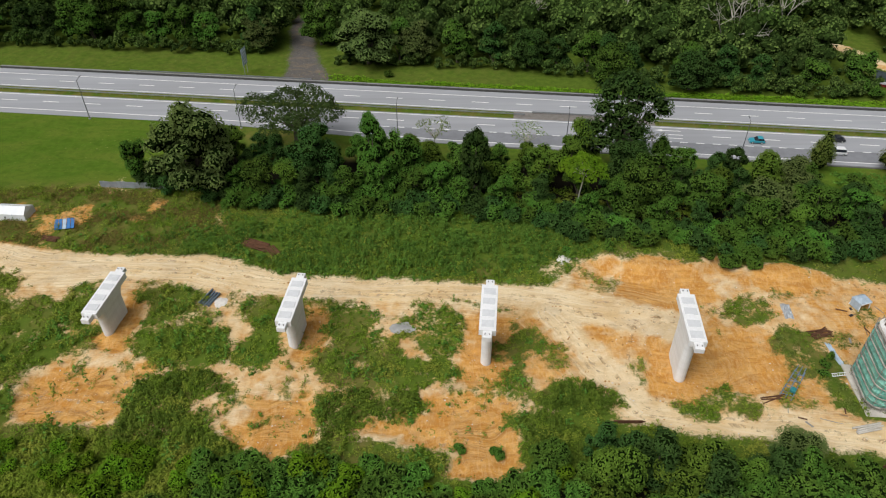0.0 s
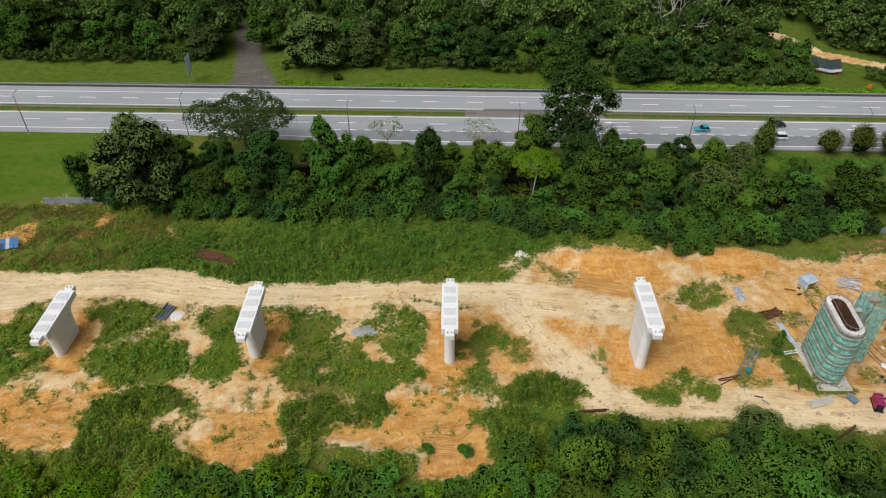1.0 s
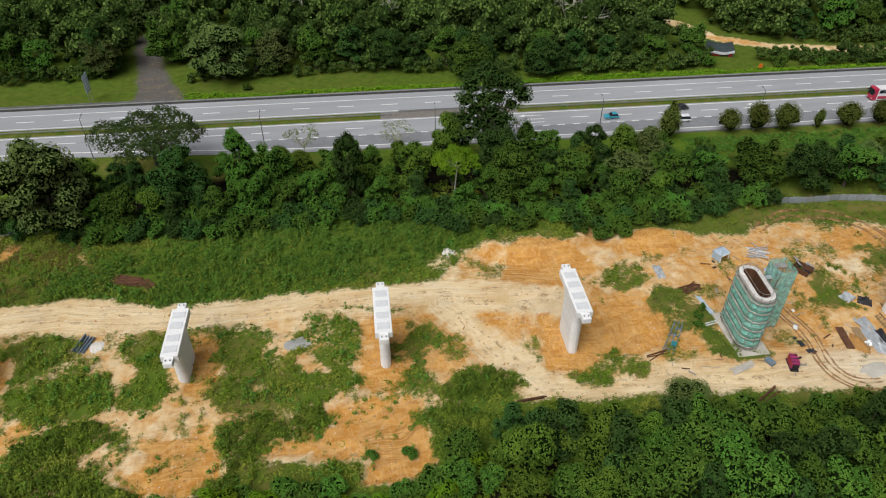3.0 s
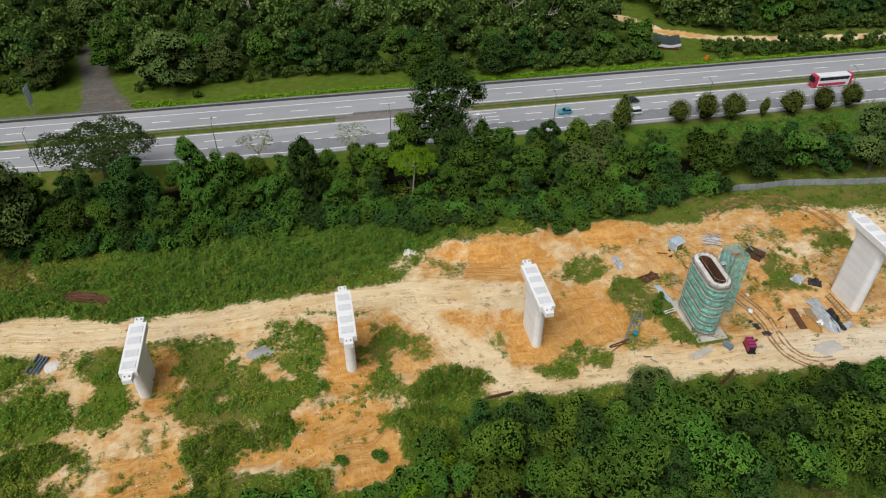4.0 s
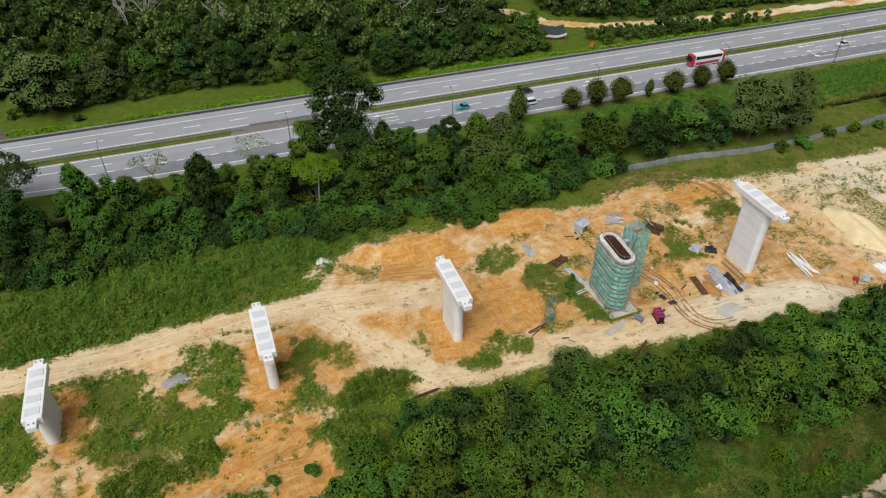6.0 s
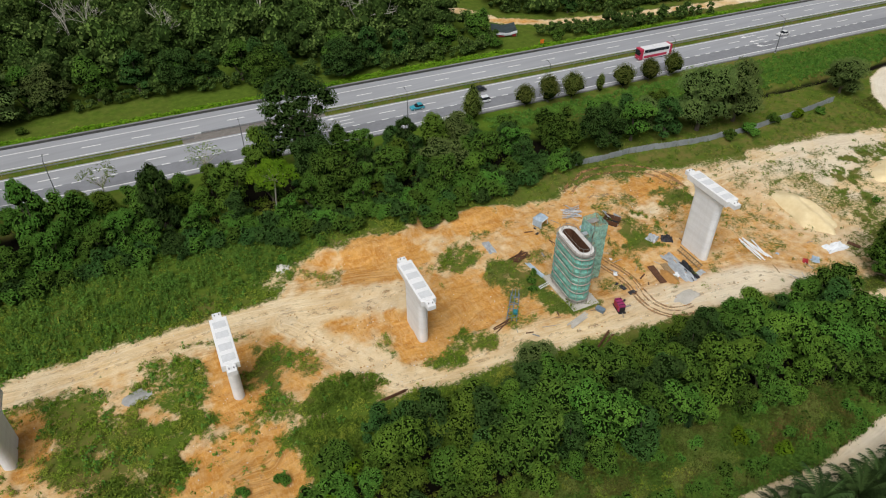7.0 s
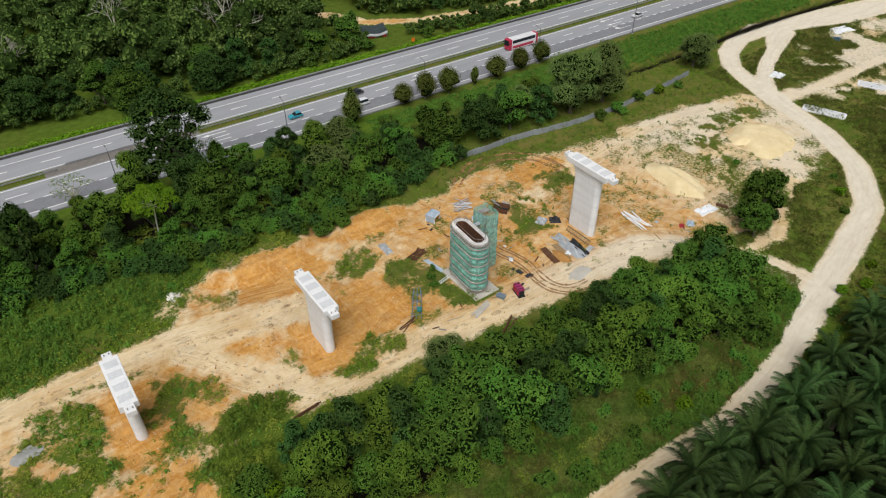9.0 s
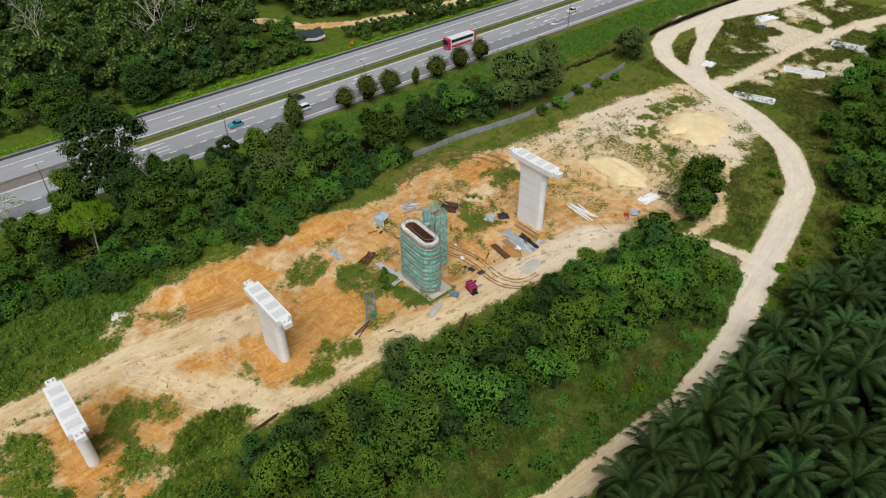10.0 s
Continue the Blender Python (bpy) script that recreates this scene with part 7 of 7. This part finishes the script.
def casting_bed(x, y, turn, L=11.0, W=3.6):
    ob = thing("casting_bed", "pale concrete casting bed with a dark floor in rough grass", "slab", pose(x, y, gz(x, y) + 0.16, 0, 0, turn), "casting beds in the yard")
    part("floor", box(0, 0, 0.03, W - 0.5, L - 0.5, 0.2), CONCRETE_PAD, ob)
    for s in (-1, 1):
        part("side", box(s * W / 2, 0, -0.08, 0.5, L, 0.54, 0.03), CONCRETE_CAP, ob)
        part("end", box(0, s * L / 2, -0.082, W - 0.5, 0.5, 0.54, 0.03), CONCRETE_CAP, ob)


casting_bed(216, 58, 20)
casting_bed(188.5, 61, 15, 10.5, 3.2)
casting_bed(246, 54.5, 8, 12, 4)


# ---- fence, hoarding, hut ----
FENCE_STEEL = plain("grey fence sheet", (0.40, 0.43, 0.47), 0.55, 0.3, 0.35, 0.7)


def hoarding(points, label):
    """Upright metal sheets on posts from point to point."""
    ob = thing("hoarding_fence", label, "fence")
    r = np.random.default_rng(9)
    for (ax, ay), (bx, by) in zip(points[:-1], points[1:]):
        length = math.hypot(bx - ax, by - ay)
        n = max(1, round(length / 1.9))
        turn = math.degrees(math.atan2(by - ay, bx - ax))
        for k in range(n):
            t = (k + 0.5) / n
            x, y = ax + (bx - ax) * t, ay + (by - ay) * t
            part("sheet", box(x, y, gz(x, y) + 0.85 + r.uniform(-0.08, 0.05), length / n - 0.05, 0.07, 1.6, 0, turn + r.uniform(-3, 3), r.uniform(-4, 4)), FENCE_STEEL, ob)
            if k % 2 == 0:
                part("post", box(x, y + 0.1, gz(x, y) + 0.85, 0.09, 0.09, 2.1), SCAFFOLD, ob)


hoarding([(98, 107.6), (113, 105.6), (130, 101.2), (147, 98.6), (165, 98.4), (181, 98.6)], "grey sheet-metal site fence below the trees")
hoarding([(-78, 131.6), (-60, 130.6), (-44, 128.4)], "grey sheet-metal site fence behind the weeds")


def roadside_sign(x, y, h):
    ob = thing("road_sign", "tall blue and white sign on two posts seen edge-on", "road sign", pose(x, y, gz(x, y), 0, 0, 84))
    for s in (-1, 1):
        part("post", rod((s * 1.1, 0, -0.1), (s * 1.1, 0, h - 0.3), 0.1), STEEL, ob)
    part("panel", box(0, -0.14, h - 2.6, 3.6, 0.1, 5.0, 0.03), PALE_BLUE, ob, "blue and white sign panel")
    for k in range(5):
        part("panel_bar", box(0.2 * (-1) ** k, -0.2, h - 0.9 - 0.85 * k, 2.6, 0.03, 0.35), WHITE_SHEET, ob)


roadside_sign(-58.2, 192.0, 8.2)


def warning_board(x, y):
    ob = thing("warning_board", "small orange warning board on the verge", "road sign", pose(x, y, gz(x, y), 0, 0, -6))
    part("post", rod((0, 0, -0.1), (0, 0, 1.6), 0.06), STEEL, ob)
    part("panel", box(0, -0.08, 1.7, 1.3, 0.06, 1.3, 0.04), ORANGE, ob)


warning_board(134, 170.6)


def sheet_shelter(x, y, turn):
    """A sagging dark sheet on poles with a white valance in front and red panels behind it."""
    ob = thing("sheet_shelter", "low shelter of sagging dark sheet with a white front edge", "shelter", pose(x, y, gz(x, y), 0, 0, turn))
    L, D = 8.4, 5.2

    def sag(u, v):
        return 3.0 - 0.55 * math.sin(math.pi * u) - 0.9 * v + 0.12 * math.sin(9 * u + 5 * v)

    n, m_ = 15, 9
    for name, material, low, thick, label in (("roof_sheet", DARK_SHEET, 0.0, 0.05, "dark grey netted sheet"), ("valance", WHITE_SHEET, 1.0, 0.8, "white sagging front edge")):
        bm = bmesh.new()
        rows = []
        for i in range(n):
            u = i / (n - 1)
            if low:
                top = sag(u, 1.0) + 0.03
                rows.append([bm.verts.new(((u - 0.5) * L, -D * 0.5 - d, top - h)) for d, h in ((0.03, 0.0), (0.28, 0.5), (0.30, thick))])
            else:
                rows.append([bm.verts.new(((u - 0.5) * L, D * (0.5 - j / (m_ - 1)), sag(u, j / (m_ - 1)))) for j in range(m_)])
        for r0, r1 in zip(rows[:-1], rows[1:]):
            for j in range(len(r0) - 1):
                bm.faces.new((r0[j], r0[j + 1], r1[j + 1], r1[j]))
        bmesh.ops.solidify(bm, geom=bm.faces[:], thickness=0.04)
        part(name, bm, material, ob, label)
    for sx in (-1, 0, 1):
        for sy in (-1, 1):
            part("pole", rod((sx * L * 0.48, sy * D * 0.48, -0.1), (sx * L * 0.48, sy * D * 0.48, 2.0 + 0.45 * (sy + 1) - 0.3 * (sx == 0)), 0.08), SCAFFOLD, ob)
    part("panel", box(-1.2, -D * 0.46, 0.75, 3.0, 0.06, 1.2), RED, ob, "red front panel")
    part("panel", box(3.2, -D * 0.46, 0.75, 1.2, 0.06, 1.2), RED, ob, "red front panel")


DARK_SHEET = plain("dark netted sheet", (0.09, 0.12, 0.125), 0.8, 0, 0.3, 1.2)
sheet_shelter(128.6, 185.0, -22)



# ---- clods and stones strewn over the bare ground ----
def strewn(seed, n, box_, material, lo, hi, name, label, where):
    r = np.random.default_rng(seed)
    x, y = r.uniform(box_[0], box_[1], n), r.uniform(box_[2], box_[3], n)
    keep = r.uniform(0, 1, n) < where(x, y)
    x, y = x[keep], y[keep]
    k = len(x)
    s = r.uniform(lo, hi, k) * r.uniform(0.5, 1, k)
    v = CRAG_V[None] * (1 + 0.3 * r.normal(size=(k, len(CRAG_V), 1))) * s[:, None, None] * np.array([1, 1, 0.6])
    v = v + np.stack([x, y, ground_z(x, y) + s * 0.2], 1)[:, None, :]
    f = CRAG_F[None] + (np.arange(k) * len(CRAG_V))[:, None, None]
    me = mesh_np(name, v.reshape(-1, 3), f.reshape(-1, 3))
    me.materials.append(material)
    return tagged(new(name, me), label, "stones", kind="stuff")


def litter(x, y):
    bare = masks(x, y)[0]
    return smooth(bare, 0.5, 0.8) * (0.1 + 0.9 * smooth(fbm(x, y, 6, 91), 0.5, 0.68)) * (along(x, y, DIRT_ROAD) > 0.3) * (road_uv(x, y)[1] < -30)


strewn(21, 3500, (-70, 185, 55, 108), CLAY_HEAP, 0.08, 0.24, "clods", "orange clods strewn over bare earth", litter)
strewn(22, 3200, (-70, 185, 55, 108), CHALK, 0.05, 0.17, "stones", "pale stones and rubble strewn over bare earth", litter)


# loose timber, tubes and sheets lying about the two piers
bits = random.Random(61)
for k in range(64):
    cx, cy, sx, sy = ((92, 68, 6, 4), (84, 74, 8, 6), (73, 87, 6, 4), (112, 57, 7, 3), (60, 66, 8, 3), (103, 74, 5, 4), (78, 66, 4, 3), (90, 86, 6, 4))[k % 8]
    x, y = bits.gauss(cx, sx * 0.6), bits.gauss(cy, sy * 0.6)
    length, turn = bits.uniform(0.6, 2.6), bits.uniform(0, 180)
    kind = bits.choice(("plank", "plank", "tube", "sheet"))
    at = pose(x, y, gz(x, y) + 0.03, bits.uniform(-3, 3), bits.uniform(-3, 3), turn)
    if kind == "plank":
        solo("loose_plank", box(0, 0, 0.04, length, bits.uniform(0.16, 0.34), 0.06, 0.01), (TIMBER, RUST, FORM)[k % 3], "weathered plank lying on bare earth", "timber", at, "loose timber about the site")
    elif kind == "tube":
        solo("scaffold_tube", rod((-length * 0.7, 0, 0.05), (length * 0.7, 0, 0.05), 0.06, 6), (SCAFFOLD, SILVER)[k % 2], "loose scaffold tube lying on bare earth", "tube", at, "loose tubes about the site")
    else:
        crumple("scrap_sheet", "small crumpled scrap sheet on bare earth", "scrap", x, y, length * 0.5, length * 0.8, 0.3, (SILVER, WHITE_SHEET, BLACK_SHEET, PALE_BLUE)[k % 4], 20.0 + k, turn, "scrap about the site")


# ---- wheel ruts worn into the tracks ----
def rut_material(name, colour, dense):
    m = Mat(name, 0.95, 0, 0.1)
    w = m.place()
    m.base(m.mix(m.noise(1.2, 4, 0.6, w), tuple(c * 0.8 for c in colour), colour))
    clear = m.node("ShaderNodeBsdfTransparent")
    mixs = m.node("ShaderNodeMixShader")
    m.links.new(m.noise(0.55, 5, 0.7, w, dense, dense + 0.3, 0.7), mixs.inputs[0])
    m.links.new(clear.outputs[0], mixs.inputs[1])
    m.links.new(m.bsdf.outputs[0], mixs.inputs[2])
    m.links.new(mixs.outputs[0], m.nodes["Material Output"].inputs[0])
    return m.mat


RUT_TRACK = rut_material("damp red rut", (0.38, 0.21, 0.10), 0.34)
RUT_BROWN = rut_material("trodden brown rut", (0.52, 0.36, 0.19), 0.52)
RUT_PALE = rut_material("dry pale rut", (0.70, 0.56, 0.37), 0.52)


def rut(points, offset, width, material, seed, wander=0.8):
    """A thin worn ribbon that follows a line of points at some distance beside it."""
    pts = [Vector((p[0], p[1])) for p in points]
    path = []
    for k in range(len(pts) - 1):
        p0, p1, p2, p3 = pts[max(k - 1, 0)], pts[k], pts[k + 1], pts[min(k + 2, len(pts) - 1)]
        n = max(2, int((p2 - p1).length / 0.8))
        for i in range(n):
            t = i / n
            path.append(0.5 * (2 * p1 + (p2 - p0) * t + (2 * p0 - 5 * p1 + 4 * p2 - p3) * t * t + (3 * p1 - p0 - 3 * p2 + p3) * t ** 3))
    bm = bmesh.new()
    last = None
    for k in range(len(path) - 1):
        d = (path[k + 1] - path[k]).normalized()
        side = Vector((-d.y, d.x))
        shift = offset + wander * noise.noise(Vector((k * 0.06, seed * 3.1, 0))) + 0.3 * noise.noise(Vector((k * 0.3, seed, 5)))
        half = width * (0.5 + 0.35 * noise.noise(Vector((k * 0.13, seed, 9))))
        row = []
        for s in (-half, half):
            q = path[k] + side * (shift + s)
            row.append(bm.verts.new((q.x, q.y, gz(q.x, q.y) + 0.045)))
        if last:
            bm.faces.new((last[0], row[0], row[1], last[1]))
        last = row
    bmesh.ops.recalc_face_normals(bm, faces=bm.faces)
    if sum(f.normal.z for f in bm.faces) < 0:
        bmesh.ops.reverse_faces(bm, faces=bm.faces)
    return part("wheel_rut", bm, material, ground)


for k, off in enumerate((-2.6, -1.2, 0.4, 2.1)):
    rut(TRACK_UPPER[1:], off, 0.7, (RUT_BROWN, RUT_PALE)[k % 2], 10 + k, 2.2)
    rut(TRACK_LOWER[:9], off, 0.7, (RUT_PALE, RUT_BROWN)[k % 2], 30 + k, 2.2)
CROSSING = [(6, 93), (22, 90), (34, 89), (50, 92), (62, 94), (78, 97), (100, 92), (120, 88), (150, 86)]
for k, off in enumerate((-1.2, 0.9)):
    rut(CROSSING, off, 0.6, RUT_BROWN, 50 + k, 2.2)
    rut([(33, 70), (33, 80), (37, 90), (46, 93), (56, 90), (60, 82)], off * 1.2, 0.6, RUT_BROWN, 60 + k, 1.8)
for k, off in enumerate((-1.3, -0.6, 0.7, 1.4)):
    rut([(80.0, 78), (80.3, 75), (81, 70), (80, 64.5), (80.2, 61), (83, 58), (88, 57)], off, 0.4, RUT_TRACK, 70 + k, 0.25)
for k, off in enumerate((-1.0, 0.2, 1.3)):
    rut([(88.8, 99.1), (97.2, 102.8), (103.2, 102.5), (109.0, 99.5), (112.6, 94.4), (113.5, 86.8)], off, 0.9, (RUT_TRACK, RUT_BROWN)[k % 2], 100 + k, 0.9)
    rut([(78.6, 96.0), (86.3, 97.2), (92.8, 94.8), (98.5, 91.4), (102.6, 86.3)], off * 1.3, 0.7, (RUT_BROWN, RUT_PALE)[k % 2], 110 + k, 1.2)
for k in range(5):
    rut([(-1 + 0.5 * k, 60 + 2.7 * k), (5, 60.6 + 2.6 * k), (13, 60 + 2.4 * k)], 0, 0.7, RUT_PALE, 80 + k, 1.2)
    rut([(-70, 70 + 2 * k), (-60, 68.6 + 2 * k), (-50, 69 + 2.1 * k)], 0, 0.7, RUT_PALE, 90 + k, 1.2)


# ---- vehicles on the highway ----
GLASS = plain("dark vehicle glass", (0.015, 0.02, 0.025), 0.12, 0, 0.1, 1)
CHROME = plain("lamp glass", (0.7, 0.7, 0.68), 0.25, 0.2, 0.1, 1)


def paint(name, colour):
    m = Mat(name, 0.3, 0, 0.5)
    m.base(m.mix(m.noise(1.5, 3), tuple(c * 0.9 for c in colour), colour))
    return m.mat


def wheels(ob, xs, ys, r):
    for x in xs:
        for y in ys:
            w = part("wheel", rod((x - 0.11, y, r), (x + 0.11, y, r), r, 14), DARK, ob)
            side = 1 if x > 0 else -1
            part("rim", rod((x + side * 0.1, y, r), (x + side * 0.125, y, r), r * 0.6, 10), CHROME, w)


def car(u, v, colour, name, label, long=4.4, high=1.5, wagon=False, back=False):
    """A car along the road, its nose towards -u (or +u when back)."""
    x, y = road_xy(u, v)
    turn = math.degrees(math.atan(ROAD_SLOPE)) + (-90 if back else 90)
    ob = thing(name, label, "car", pose(x, y, 0.11, 0, 0, turn), "vehicles on the highway")
    L, W = long / 2, 0.88
    body = [(-L, 0.35), (-L, 0.72), (-L + 0.15, 0.88), (L - 1.2, 0.95), (L - 0.15, 0.78), (L, 0.6), (L, 0.3)]

    def slab(profile, half, inset=0.0):
        bm = bmesh.new()
        a = [bm.verts.new((-half, p, z)) for p, z in profile]
        b = [bm.verts.new((half, p, z)) for p, z in profile]
        bm.faces.new(a)
        bm.faces.new(b[::-1])
        for k in range(len(a)):
            bm.faces.new((a[k], b[k], b[(k + 1) % len(a)], a[(k + 1) % len(a)]))
        bmesh.ops.recalc_face_normals(bm, faces=bm.faces)
        bmesh.ops.bevel(bm, geom=list(bm.edges), offset=0.05, segments=1, affect="EDGES")
        return bm

    part("body", slab(body, W), colour, ob)
    tail = -L + 0.25 if wagon else -L + 0.75
    part("cabin", slab([(tail, 0.86), (tail + 0.3, high - 0.06), (L - 2.1, high - 0.06), (L - 1.25, 0.9)], W * 0.9), GLASS, ob, "dark windows")
    part("roof", slab([(tail + 0.25, high - 0.1), (tail + 0.4, high), (L - 2.25, high), (L - 2.0, high - 0.1)], W * 0.86), colour, ob)
    wheels(ob, (-W + 0.08, W - 0.08), (-L + 0.85, L - 0.85), 0.32)
    for s in (-1, 1):
        part("headlight", box(s * 0.6, L - 0.06, 0.66, 0.36, 0.1, 0.14), CHROME, ob)
        part("tail_light", box(s * 0.66, -L + 0.04, 0.72, 0.26, 0.08, 0.16), RED, ob)
    return ob


car(98.0, -11.5, paint("white paint", (0.72, 0.73, 0.74)), "people_carrier", "white people carrier driving on the highway", 4.8, 1.75, True)
car(100.0, -5.0, paint("black paint", (0.02, 0.022, 0.025)), "car", "black saloon car driving on the highway")
car(80.0, -7.9, paint("turquoise paint", (0.03, 0.28, 0.36)), "car", "turquoise hatchback driving on the highway", 3.9, 1.52, True)
car(211.0, -8.0, paint("silver paint", (0.6, 0.6, 0.6)), "car", "silver car driving on the highway")


def bus(u, v):
    """A double-deck coach, nose towards -u."""
    x, y = road_xy(u, v)
    ob = thing("coach_bus", "white and red double-deck coach with a dark window band", "bus", pose(x, y, 0.11, 0, 0, math.degrees(math.atan(ROAD_SLOPE)) + 90), "vehicles on the highway")
    white, red = paint("coach white", (0.75, 0.75, 0.76)), paint("coach red", (0.45, 0.02, 0.06))
    part("body", box(0, 0, 1.95, 2.5, 12.0, 3.3, 0.14), white, ob)
    part("front_wrap", box(0, 5.35, 1.96, 2.53, 1.36, 3.33, 0.15), red, ob, "red front")
    part("rear_wrap", box(0, -5.5, 1.96, 2.53, 1.06, 3.33, 0.15), red, ob, "red rear")
    part("roof_pod", box(0, -1.0, 3.68, 1.6, 3.0, 0.2, 0.06), white, ob)
    part("windscreen", box(0, 6.04, 2.5, 2.2, 0.06, 1.7, 0.02), GLASS, ob)
    for s in (-1, 1):
        for k in range(6):
            part("window", box(s * 1.275, -4.0 + 1.55 * k, 2.75, 0.04, 1.48, 0.95), GLASS, ob)
        part("lower_band", box(s * 1.27, 0.2, 1.05, 0.04, 8.6, 0.8), red, ob)
        part("mirror", box(s * 1.4, 6.1, 2.6, 0.16, 0.3, 0.5, 0.03), DARK, ob)
        part("headlight", box(s * 0.85, 6.02, 0.75, 0.45, 0.08, 0.25), CHROME, ob)
    wheels(ob, (-1.12, 1.12), (-3.9, -2.7, 4.0), 0.5)


bus(160.5, -5.0)
